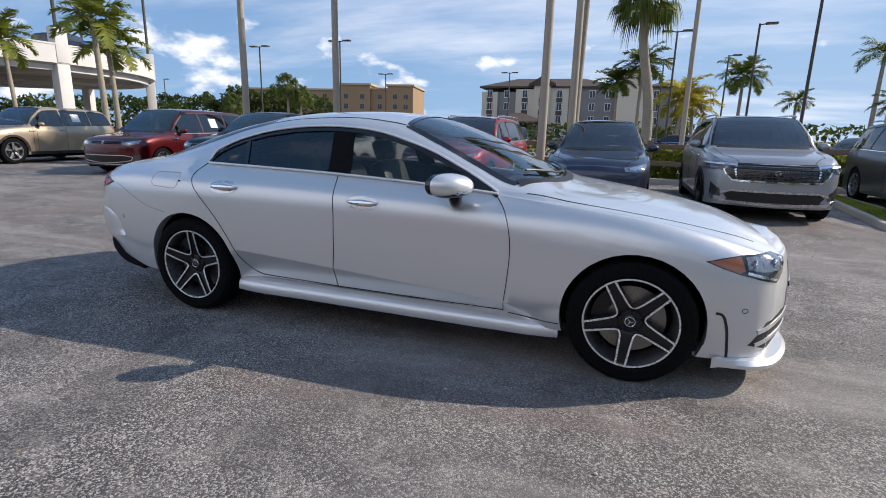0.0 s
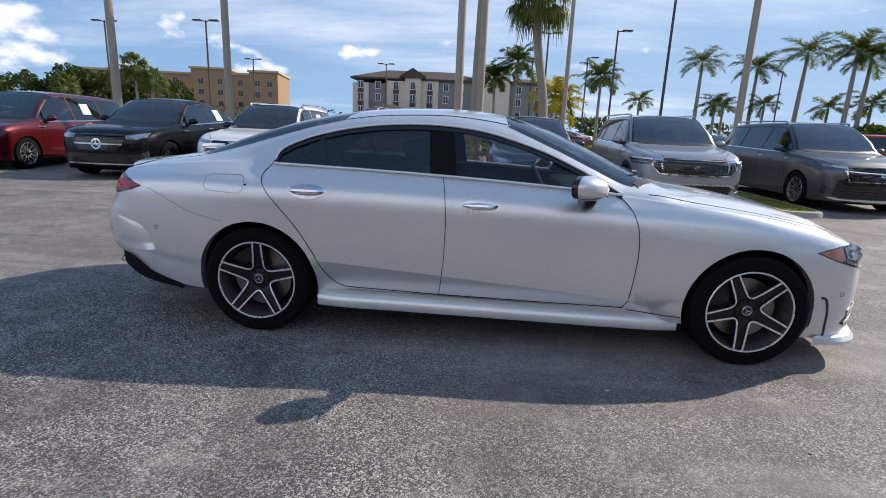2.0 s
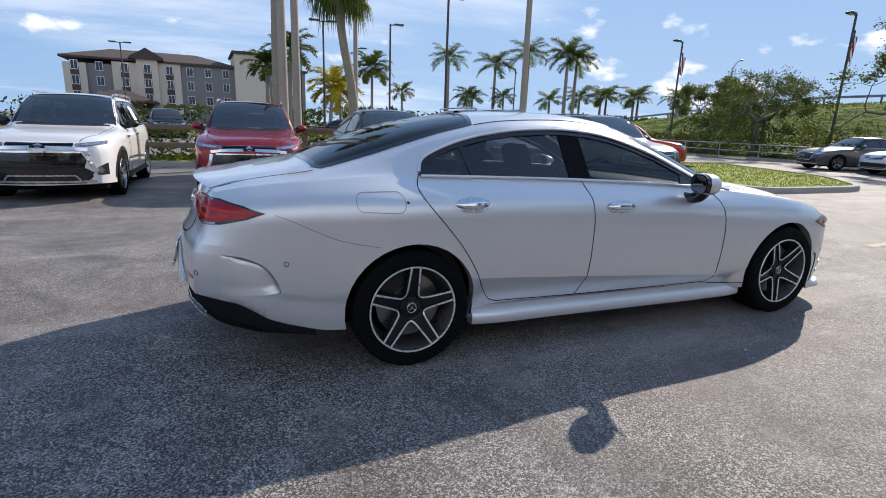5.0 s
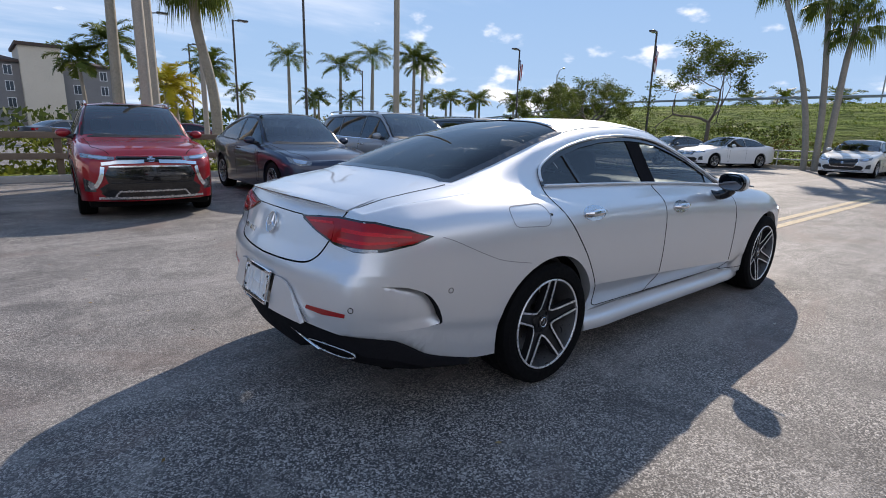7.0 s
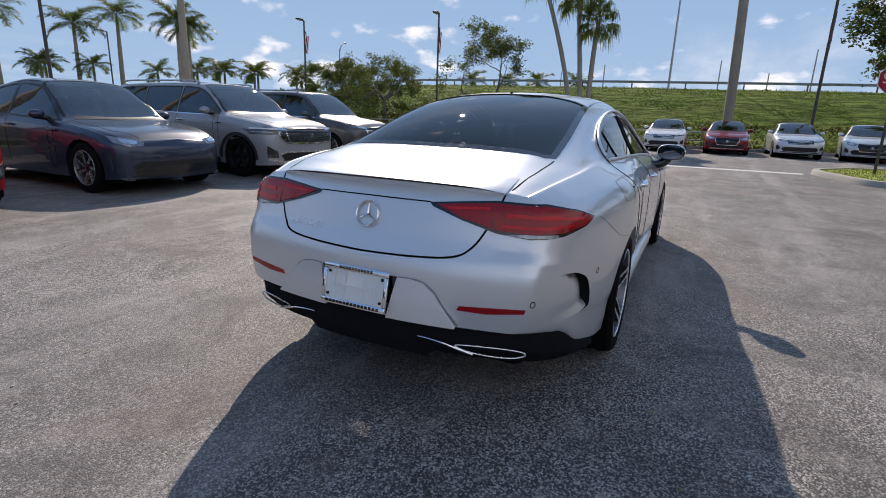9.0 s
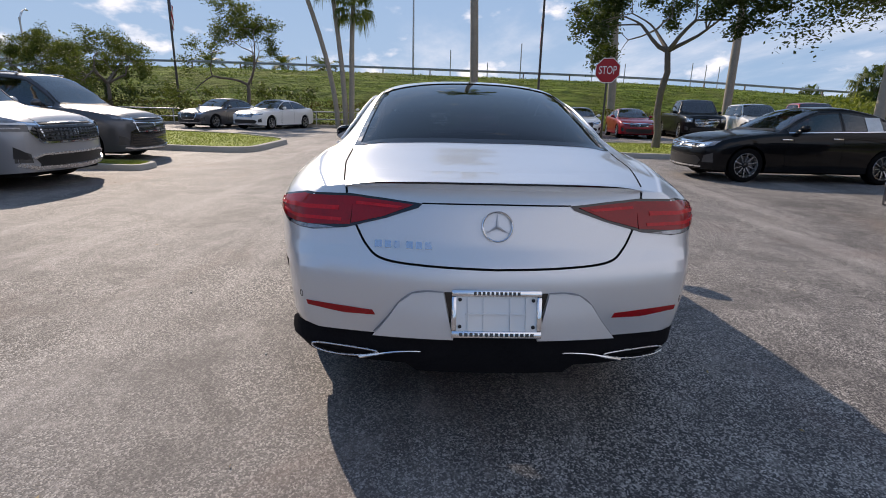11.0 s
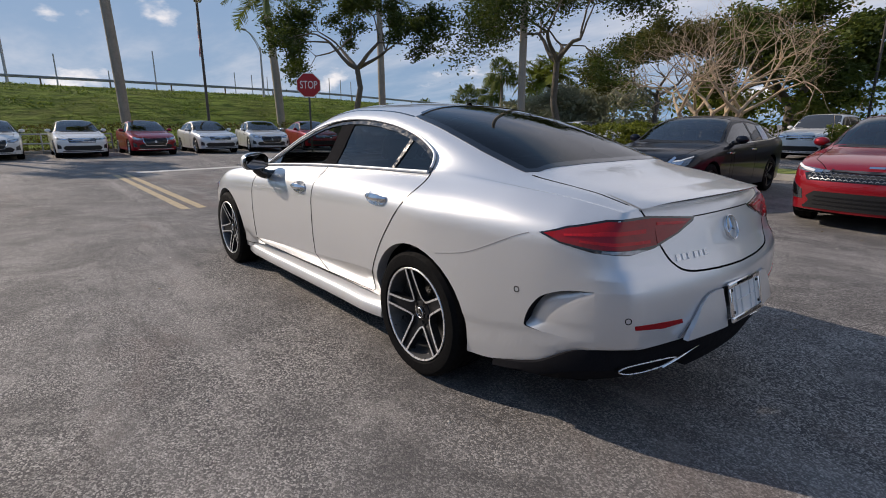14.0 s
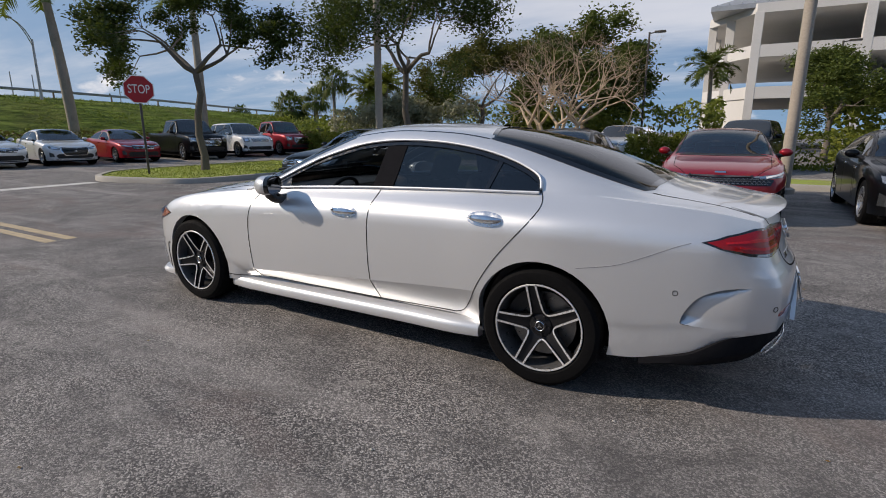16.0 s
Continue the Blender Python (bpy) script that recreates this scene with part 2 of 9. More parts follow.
def tinted_glass(name, tint, gloss=0.07, dust=0.0):
    """See-through glass with a mirror-like face and an uneven film of dust."""
    m = bpy.data.materials.new(name)
    m.use_nodes = True
    nt = m.node_tree
    nt.nodes.clear()
    out = nt.nodes.new("ShaderNodeOutputMaterial")
    tr = nt.nodes.new("ShaderNodeBsdfTransparent")
    tr.inputs[0].default_value = (*tint, 1)
    gl = nt.nodes.new("ShaderNodeBsdfGlossy")
    gl.inputs["Roughness"].default_value = 0.012
    lw = nt.nodes.new("ShaderNodeLayerWeight")
    lw.inputs["Blend"].default_value = 0.5
    pw = nt.nodes.new("ShaderNodeMath")
    pw.operation = "POWER"
    pw.inputs[1].default_value = 4.5
    nt.links.new(lw.outputs["Facing"], pw.inputs[0])
    fr = nt.nodes.new("ShaderNodeMath")
    fr.operation = "MULTIPLY_ADD"
    fr.inputs[1].default_value, fr.inputs[2].default_value = 1 - gloss, gloss
    nt.links.new(pw.outputs[0], fr.inputs[0])
    mx = nt.nodes.new("ShaderNodeMixShader")
    inside_of = tr
    if dust:
        df = nt.nodes.new("ShaderNodeBsdfDiffuse")
        df.inputs[0].default_value = (0.50, 0.49, 0.47, 1)
        inside_of = nt.nodes.new("ShaderNodeMixShader")
        mr = nt.nodes.new("ShaderNodeMapRange")
        mr.inputs["To Min"].default_value, mr.inputs["To Max"].default_value = dust * 0.5, dust * 1.5
        nt.links.new(noise_of(nt, 2.5, 6, 0.65, 0.3, 0.7), mr.inputs["Value"])
        nt.links.new(mr.outputs[0], inside_of.inputs[0])
        nt.links.new(tr.outputs[0], inside_of.inputs[1])
        nt.links.new(df.outputs[0], inside_of.inputs[2])
    nt.links.new(fr.outputs[0], mx.inputs[0])
    nt.links.new(inside_of.outputs[0], mx.inputs[1])
    nt.links.new(gl.outputs[0], mx.inputs[2])
    nt.links.new(mx.outputs[0], out.inputs[0])
    return m


def asphalt_mat():
    m, nt, b = node_mat("asphalt")
    vo = nt.nodes.new("ShaderNodeTexVoronoi")
    vo.inputs["Scale"].default_value = 150
    tc = nt.nodes.new("ShaderNodeTexCoord")
    nt.links.new(tc.outputs["Object"], vo.inputs["Vector"])
    sp = nt.nodes.new("ShaderNodeSeparateColor")
    nt.links.new(vo.outputs["Color"], sp.inputs[0])
    stone = nt.nodes.new("ShaderNodeMapRange")
    stone.inputs["From Min"].default_value, stone.inputs["From Max"].default_value = 0.42, 1.0
    nt.links.new(sp.outputs[0], stone.inputs["Value"])
    # exposed pale stone in places, smooth dark binder in others
    speck = mixed(nt, stone.outputs[0], (0.036, 0.034, 0.034), (0.62, 0.575, 0.53))
    smooth = mixed(nt, stone.outputs[0], (0.080, 0.075, 0.074), (0.37, 0.345, 0.325))
    worn = noise_of(nt, 0.55, 7, 0.66, 0.44, 0.64, distort=0.5)
    col = mixed(nt, worn, speck, smooth)
    col = mixed(nt, noise_of(nt, 0.30, 5, 0.6, 0.38, 0.68), col, mixed(nt, 0.34, col, (0.34, 0.318, 0.30)))
    col = mixed(nt, noise_of(nt, 1.2, 7, 0.68, 0.47, 0.63, distort=0.8), col, mixed(nt, 0.52, col, (0.050, 0.046, 0.045)))
    col = mixed(nt, noise_of(nt, 2.6, 8, 0.78, 0.52, 0.68), col, mixed(nt, 0.45, col, (0.46, 0.425, 0.39)))
    # fine grit between the stones
    col = mixed(nt, noise_of(nt, 60, 4, 0.75, 0.42, 0.60), col, mixed(nt, 0.40, col, (0.035, 0.033, 0.032)))
    # worn wheel tracks run along the lane
    col = mixed(nt, noise_of(nt, 0.9, 7, 0.68, 0.51, 0.62, stretch=(0.13, 1.0, 1.0), distort=0.25), col, mixed(nt, 0.30, col, (0.47, 0.43, 0.40)))
    col = mixed(nt, noise_of(nt, 0.6, 7, 0.72, 0.54, 0.66, stretch=(0.5, 1.0, 1.0), distort=0.9), col, mixed(nt, 0.5, col, (0.150, 0.105, 0.092)))
    nt.links.new(col, b.inputs["Base Color"])
    b.inputs["Roughness"].default_value = 0.74
    b.inputs["Specular IOR Level"].default_value = 0.42
    h = nt.nodes.new("ShaderNodeMath")
    h.operation = "MULTIPLY_ADD"
    h.inputs[1].default_value = -1.0
    h.inputs[2].default_value = 1.0
    nt.links.new(vo.outputs["Distance"], h.inputs[0])
    bumped(nt, b, h.outputs[0], 0.42, 0.006)
    return m


def leaf_mat(name, base, other, rough=0.62, through_light=0.28):
    m, nt, b = node_mat(name)
    ge = nt.nodes.new("ShaderNodeNewGeometry")
    col = mixed(nt, ge.outputs["Random Per Island"], base, other)
    col = mixed(nt, noise_of(nt, 0.8, 3), col, tuple(c * 0.75 for c in base))
    nt.links.new(col, b.inputs["Base Color"])
    b.inputs["Roughness"].default_value = rough
    b.inputs["Specular IOR Level"].default_value = 0.25
    tl = nt.nodes.new("ShaderNodeBsdfTranslucent")
    nt.links.new(mixed(nt, 0.4, col, (0.16, 0.20, 0.02)), tl.inputs[0])
    mx = nt.nodes.new("ShaderNodeMixShader")
    mx.inputs[0].default_value = through_light
    out = nt.nodes["Material Output"]
    nt.links.new(b.outputs[0], mx.inputs[1])
    nt.links.new(tl.outputs[0], mx.inputs[2])
    nt.links.new(mx.outputs[0], out.inputs[0])
    return m


M = {}
M["asphalt"] = asphalt_mat()
M["silver"] = paint("silver_paint", (0.75, 0.76, 0.77), 0.58, 0.37, 0.06)
M["pillar_black"] = surface("satin_black_pillar", (0.012, 0.012, 0.014), 0.9, big=8, fine=120, bump=0.0, spec=0.05)
M["barrel"] = surface("grey_wheel_barrel", (0.20, 0.20, 0.205), 0.35, 0.7, big=9, fine=90, bump=0.0)
M["seam"] = surface("panel_seam", (0.28, 0.28, 0.29), 0.6, big=8, fine=80, bump=0.0)
M["trim_metal"] = surface("satin_window_trim", (0.78, 0.79, 0.81), 0.40, 0.5, big=3, fine=8, bump=0.0, spread=0.01)
M["mirror_pane"] = surface("dark_mirror_pane", (0.22, 0.23, 0.25), 0.04, 1.0, big=10, fine=60, bump=0.0, spread=0.03)
for key, base, metal in (("red", (0.27, 0.005, 0.012), 0.25), ("dark_red", (0.085, 0.004, 0.007), 0.3), ("white", (0.78, 0.78, 0.77), 0.0), ("black", (0.003, 0.0035, 0.0045), 0.0),
                         ("navy", (0.005, 0.007, 0.014), 0.1), ("slate", (0.030, 0.041, 0.072), 0.5), ("grey", (0.33, 0.34, 0.36), 0.4), ("gunmetal", (0.10, 0.105, 0.115), 0.6),
                         ("champagne", (0.42, 0.33, 0.235), 0.5), ("pale_silver", (0.70, 0.72, 0.74), 0.4), ("orange_red", (0.45, 0.035, 0.012), 0.2), ("off_white", (0.70, 0.70, 0.68), 0.0)):
    M[key] = paint(key + "_paint", base, metal, coat=0.5 if key in ("black", "navy", "gunmetal") else 0.9)
M["black_plastic"] = surface("black_plastic", (0.015, 0.015, 0.016), 0.45, big=6, fine=200, bump=0.15, depth=0.0005)
M["gloss_black"] = surface("gloss_black", (0.006, 0.006, 0.007), 0.12, big=6, fine=120, bump=0.0, coat=0.6)
M["rubber"] = surface("tyre_rubber", (0.005, 0.005, 0.0055), 0.8, big=12, fine=150, bump=0.3, depth=0.001, spec=0.1)
M["chrome"] = surface("chrome", (0.80, 0.81, 0.83), 0.08, 1.0, big=10, fine=60, bump=0.0, spread=0.03)
M["satin"] = surface("satin_aluminium", (0.62, 0.63, 0.65), 0.24, 1.0, big=10, fine=80, bump=0.0, spread=0.05)
M["machined"] = surface("machined_alloy", (0.84, 0.84, 0.84), 0.32, 0.65, big=10, fine=200, bump=0.0, depth=0.0004, spread=0.02)
M["rim_grey"] = surface("dark_alloy", (0.014, 0.014, 0.016), 0.4, 0.2, big=9, fine=90, bump=0.0, coat=0.15, spec=0.3)
M["rim_silver"] = surface("silver_alloy", (0.45, 0.46, 0.48), 0.3, 0.8, big=9, fine=90, bump=0.0)
M["brake"] = surface("brake_disc", (0.24, 0.23, 0.22), 0.35, 0.9, big=14, fine=200, bump=0.2, depth=0.0005)
M["dark_well"] = surface("wheel_liner", (0.006, 0.006, 0.006), 0.9, big=5, fine=60, bump=0.3, spec=0.1)
M["car_glass"] = surface("dark_car_glass", (0.012, 0.014, 0.016), 0.03, big=3, fine=20, bump=0.0, spec=0.8)
M["screen"] = surface("dusty_windscreen", (0.050, 0.056, 0.062), 0.03, 0.12, big=3, fine=30, bump=0.0, spec=0.9, spread=0.05)
M["tint_side"] = tinted_glass("tinted_side_glass", (0.22, 0.235, 0.24), 0.095)
M["tint_clear"] = tinted_glass("clear_windscreen_glass", (0.60, 0.66, 0.65), 0.20, 0.008)
M["tint_rear"] = tinted_glass("tinted_rear_glass", (0.05, 0.055, 0.06), 0.055)
M["stock_screen"] = tinted_glass("dusty_stock_windscreen", (0.27, 0.30, 0.30), 0.21, 0.004)
M["stock_side"] = tinted_glass("stock_side_glass", (0.16, 0.17, 0.175), 0.15, 0.004)
M["cabin"] = surface("grey_cabin_trim", (0.035, 0.035, 0.037), 0.7, big=6, fine=120, bump=0.1, depth=0.001, spread=0.2)
M["lens"] = surface("headlamp_lens", (0.30, 0.31, 0.325), 0.06, 0.6, other=(0.05, 0.052, 0.056), big=22, fine=60, bump=0.3, depth=0.004, coat=1.0, spread=0.3)
M["lens_dark"] = surface("smoked_lens", (0.05, 0.055, 0.06), 0.05, 0.3, big=18, fine=50, bump=0.2, depth=0.003, coat=1.0)
M["amber"] = surface("amber_lens", (0.42, 0.15, 0.08), 0.10, big=30, fine=150, bump=0.2, depth=0.002, coat=1.0)
M["red_lens"] = surface("red_lamp_lens", (0.34, 0.005, 0.008), 0.10, other=(0.24, 0.004, 0.006), big=14, fine=120, bump=0.1, depth=0.001, coat=0.25, spec=0.35)
M["red_lens_light"] = surface("bright_red_lens", (0.66, 0.016, 0.022), 0.2, big=20, fine=120, bump=0.15, depth=0.001, coat=0.2, spec=0.25)
M["paper"] = surface("window_paper", (0.80, 0.80, 0.78), 0.7, big=8, fine=90, bump=0.05)
M["concrete"] = surface("pale_concrete", (0.52, 0.49, 0.44), 0.85, big=1.2, fine=40, bump=0.3, depth=0.004)
M["kerb"] = surface("kerb_concrete", (0.38, 0.355, 0.315), 0.88, big=1.5, fine=45, bump=0.4, depth=0.005)
M["pole_concrete"] = surface("pole_concrete", (0.36, 0.315, 0.26), 0.85, big=0.8, fine=30, bump=0.35, depth=0.004)
M["pole_dark"] = surface("bronze_pole", (0.075, 0.066, 0.058), 0.55, 0.3, big=1.5, fine=30, bump=0.1)
M["weathered_pole"] = surface("weathered_pole", (0.36, 0.30, 0.22), 0.9, big=1.5, fine=26, bump=0.4, depth=0.005)
M["mesh"] = surface("dark_grille_mesh", (0.055, 0.056, 0.06), 0.4, 0.5, big=9, fine=90, bump=0.0)
M["galv"] = surface("galvanised_steel", (0.42, 0.43, 0.44), 0.5, 0.6, big=3, fine=50, bump=0.1)
M["white_wall"] = surface("white_stucco", (0.62, 0.605, 0.58), 0.85, big=0.35, fine=14, bump=0.2, depth=0.01, spread=0.06)
M["tan_wall"] = surface("tan_stucco", (0.33, 0.215, 0.12), 0.85, big=0.2, fine=6, bump=0.15, depth=0.01, spread=0.07)
M["tan_trim"] = surface("cream_stucco", (0.48, 0.37, 0.24), 0.85, big=0.2, fine=6, bump=0.15, depth=0.01, spread=0.06)
M["grey_wall"] = surface("grey_stucco", (0.21, 0.205, 0.205), 0.85, big=0.2, fine=6, bump=0.15, depth=0.01, spread=0.07)
M["cream_wall"] = surface("cream_wall", (0.62, 0.55, 0.45), 0.85, big=0.2, fine=6, bump=0.15, depth=0.01, spread=0.06)
M["brown_roof"] = surface("brown_shingles", (0.085, 0.060, 0.050), 0.85, big=0.5, fine=5, bump=0.4, depth=0.03)
# darker copy of the white concrete; shade under the ramp put into colour
M["shade"] = surface("shaded_white_concrete", (0.38, 0.365, 0.34), 0.9, big=0.5, fine=10, bump=0.1)
M["wood"] = surface("weathered_wood", (0.17, 0.13, 0.095), 0.85, big=3, fine=40, bump=0.4, depth=0.004, random_tone=0.15)
M["grass"] = surface("lawn_soil", (0.27, 0.33, 0.045), 0.95, other=(0.24, 0.21, 0.08), big=1.3, fine=50, bump=0.5, depth=0.02)
def bank_mat():
    m, nt, b = node_mat("bank_grass")
    tufts = noise_of(nt, 2.4, 6, 0.65, 0.36, 0.64, stretch=(1.0, 0.28, 1.0), distort=0.3)
    # highlights on the raised tufts and dark gaps between are put into the colour
    col = mixed(nt, tufts, (0.050, 0.085, 0.016), (0.20, 0.27, 0.05))
    col = mixed(nt, noise_of(nt, 0.35, 4, 0.6, 0.45, 0.7), col, mixed(nt, 0.4, col, (0.22, 0.20, 0.07)))
    nt.links.new(col, b.inputs["Base Color"])
    b.inputs["Roughness"].default_value = 0.95
    b.inputs["Specular IOR Level"].default_value = 0.1
    bumped(nt, b, tufts, 0.9, 0.25)
    return m


M["bank"] = bank_mat()
M["mulch"] = surface("mulch", (0.07, 0.045, 0.03), 0.95, big=2, fine=40, bump=0.8, depth=0.02)
M["bark"] = surface("grey_bark", (0.145, 0.122, 0.10), 0.9, big=2.5, fine=22, bump=0.8, depth=0.02)
M["palm_bark"] = surface("palm_trunk", (0.30, 0.265, 0.215), 0.9, big=2.0, fine=14, bump=0.8, depth=0.02)
M["shaft"] = surface("palm_crownshaft", (0.16, 0.22, 0.07), 0.5, big=2.0, fine=20, bump=0.1)
M["bare"] = surface("bare_branch_bark", (0.47, 0.35, 0.235), 0.9, big=2.5, fine=22, bump=0.5, depth=0.01)
M["leaf"] = leaf_mat("oak_leaf", (0.035, 0.060, 0.014), (0.075, 0.105, 0.022))
M["leaf_mid"] = leaf_mat("green_leaf", (0.075, 0.105, 0.022), (0.15, 0.185, 0.04), 0.62, 0.34)
M["leaf_bright"] = leaf_mat("bright_leaf", (0.18, 0.22, 0.04), (0.33, 0.35, 0.06), 0.62, 0.36)
M["leaf_olive"] = leaf_mat("olive_leaf", (0.085, 0.085, 0.022), (0.17, 0.145, 0.04), 0.62, 0.36)
M["leaf_yellow"] = leaf_mat("yellow_palm_leaf", (0.60, 0.47, 0.03), (0.38, 0.36, 0.03), 0.6, 0.4)
M["leaf_grey"] = leaf_mat("grey_leaf", (0.34, 0.34, 0.23), (0.48, 0.46, 0.32), 0.62, 0.34)
M["palm_leaf"] = leaf_mat("palm_leaf", (0.075, 0.115, 0.022), (0.18, 0.21, 0.045), 0.55, 0.36)
M["hedge"] = leaf_mat("hedge_leaf", (0.13, 0.16, 0.028), (0.30, 0.31, 0.055), 0.6, 0.45)
M["hedge_red"] = leaf_mat("hedge_leaf_dry", (0.10, 0.075, 0.02), (0.06, 0.09, 0.02))
M["blade"] = leaf_mat("grass_blade", (0.24, 0.30, 0.05), (0.36, 0.38, 0.08), 0.6)
M["white_line"] = surface("worn_white_paint", (0.62, 0.61, 0.58), 0.8, other=(0.30, 0.29, 0.275), big=4, fine=50, bump=0.3)
M["yellow_line"] = surface("worn_yellow_paint", (0.46, 0.36, 0.22), 0.8, other=(0.17, 0.15, 0.13), big=9, fine=60, bump=0.3, spread=0.3)
M["sign_red"] = surface("sign_red", (0.42, 0.012, 0.018), 0.4, big=4, fine=60, bump=0.0, spread=0.06)
M["sign_white"] = surface("sign_white", (0.80, 0.80, 0.80), 0.4, big=4, fine=60, bump=0.0, spread=0.03)
M["flag_red"] = surface("flag_red", (0.40, 0.03, 0.04), 0.8, big=4, fine=100, bump=0.1)
M["flag_blue"] = surface("flag_blue", (0.03, 0.04, 0.14), 0.8, big=4, fine=100, bump=0.1)
M["seat"] = surface("black_leather", (0.020, 0.019, 0.019), 0.5, big=8, fine=160, bump=0.3, depth=0.001)
M["pane"] = surface("building_window", (0.03, 0.035, 0.042), 0.08, big=1.0, fine=5, bump=0.0, spec=0.7)


# ---- ground, kerbed islands, bank ----
def setting(name, me, material, label, smooth=False):
    ob = part_mesh(name, me, material, None, smooth=smooth)
    return tagged(ob, label, kind="structure")


setting("ground", mesh_from([(-600, -600, 0), (600, -600, 0), (600, 600, 0), (-600, 600, 0)], [(0, 1, 2, 3)]), M["asphalt"], "worn grey asphalt parking lot with pale patches")


def rounded(poly, r=0.8, n=5):
    """A closed outline with its corners rounded."""
    out = []
    k = len(poly)
    for i in range(k):
        p, a, b = (np.array(poly[j % k], float) for j in (i, i - 1, i + 1))
        da, db = a - p, b - p
        ra = min(r, np.linalg.norm(da) / 2.2, np.linalg.norm(db) / 2.2)
        s, e = p + da / np.linalg.norm(da) * ra, p + db / np.linalg.norm(db) * ra
        for t in np.linspace(0, 1, n):
            out.append(tuple((1 - t) ** 2 * s + 2 * t * (1 - t) * p + t**2 * e))
    return out


def island(poly, label, fill, kerb_h=0.14, kerb_w=0.16, r=0.9, blades=True, seed=1):
    """A planted island: one kerb stone ring, a bed inside, blades of grass on it."""
    out = np.array(rounded(poly, r, 7))
    c = out.mean(axis=0)
    n = len(out)
    d = np.roll(out, -1, 0) - np.roll(out, 1, 0)
    nrm = np.stack([-d[:, 1], d[:, 0]], 1) / np.linalg.norm(d, axis=1)[:, None]
    if np.dot(nrm[0], c - out[0]) < 0:
        nrm = -nrm
    prof = [(-0.015, -0.05), (0.0, kerb_h * 0.7), (0.02, kerb_h * 0.96), (0.045, kerb_h), (kerb_w, kerb_h), (kerb_w, kerb_h - 0.06)]
    verts = [(*(out[i] + nrm[i] * o), z) for o, z in prof for i in range(n)]
    faces = [(k * n + i, k * n + (i + 1) % n, (k + 1) * n + (i + 1) % n, (k + 1) * n + i) for k in range(len(prof) - 1) for i in range(n)]
    kb = setting("kerb", mesh_from(verts, faces), M["kerb"], "pale weathered concrete kerb round " + label, smooth=True)
    inner = out + nrm * kerb_w
    bm = bmesh.new()
    f = bm.faces.new([bm.verts.new((*p, kerb_h - 0.03)) for p in inner])
    if f.normal.z < 0 or f.calc_area() == 0:
        bmesh.ops.reverse_faces(bm, faces=[f])
    bmesh.ops.recalc_face_normals(bm, faces=bm.faces[:])
    bmesh.ops.triangulate(bm, faces=bm.faces[:])
    me = bpy.data.meshes.new("planting_bed")
    bm.to_mesh(me); bm.free()
    setting("planting_bed", me, fill, label)
    if blades:
        grass_on(inner, kerb_h - 0.03, 9000, 0.055, "grass", "short bright lawn grass on " + label, seed)


def inside(p, poly):
    x, y = p[:, 0], p[:, 1]
    ok = np.zeros(len(p), bool)
    j = len(poly) - 1
    for i in range(len(poly)):
        xi, yi, xj, yj = *poly[i], *poly[j]
        with np.errstate(divide="ignore", invalid="ignore"):
            ok ^= ((yi > y) != (yj > y)) & (x < (xj - xi) * (y - yi) / (yj - yi + 1e-12) + xi)
        j = i
    return ok


def blades_mesh(base, height, width, rng, lean=0.5):
    """Small three-cornered blades at the base points."""
    n = len(base)
    a = rng.uniform(0, 2 * math.pi, n)
    h = height * rng.uniform(0.5, 1.3, n)
    side = np.stack([np.cos(a), np.sin(a), np.zeros(n)], 1) * (width * rng.uniform(0.6, 1.4, n))[:, None]
    tip = base + np.stack([rng.normal(0, lean, n) * h, rng.normal(0, lean, n) * h, h], 1)
    v = np.stack([base - side, base + side, tip], 1).reshape(-1, 3)
    return mesh_from(v, np.arange(3 * n).reshape(-1, 3))


def grass_on(poly, z, count, height, name, label, seed, material=None):
    rng = np.random.default_rng(seed)
    poly = np.array(poly)
    lo, hi = poly.min(0), poly.max(0)
    p = rng.uniform(lo, hi, (count * 2, 2))
    p = p[inside(p, poly)][:count]
    base = np.concatenate([p, np.full((len(p), 1), z - 0.005)], 1)
    tagged(part_mesh(name, blades_mesh(base, height, 0.012, rng), material or M["blade"], None, smooth=False), label, "grass", kind="stuff")


island([(9.0, 4.85), (13.0, 4.85), (15.6, 7.4), (17.4, 13.2), (10.2, 13.2)], "the lawn island beside the lane", M["grass"], seed=2)
island([(10.1, -4.75), (13.2, -3.9), (15.2, -5.5), (15.6, -12.6), (9.3, -12.6)], "the lawn island with the stop sign", M["grass"], seed=3)
island([(5.12, 5.5), (6.05, 5.6), (6.1, 11.7), (5.75, 11.7)], "the grass finger between the minivans", M["grass"], kerb_h=0.10, r=0.4, kerb_w=0.12, seed=4)
island([(-46, 11.9), (9.4, 11.9), (9.4, 14.6), (-46, 14.6)], "the hedge strip behind the cars", M["grass"], blades=False, r=0.5)
island([(-30, -13.6), (8.5, -13.6), (8.5, -11.4), (-30, -11.4)], "the planting strip behind the sedans", M["grass"], blades=False, r=0.5)
island([(25.2, 18), (25.2, -3.0), (25.2, -30), (27.0, -30), (27.0, 18)], "the hedge strip below the bank", M["mulch"], blades=False, r=0.3)
for k, (p, q) in enumerate((((12.55, -3.85), (13.0, -0.1)),)):
    setting("stop_line", mesh_from([(p[0], p[1], 0.004), (q[0], p[1], 0.004), (q[0] - 0.2, q[1], 0.004), (p[0] - 0.2, q[1], 0.004)], [(0, 1, 2, 3)]), M["white_line"], "worn white stop line on asphalt")
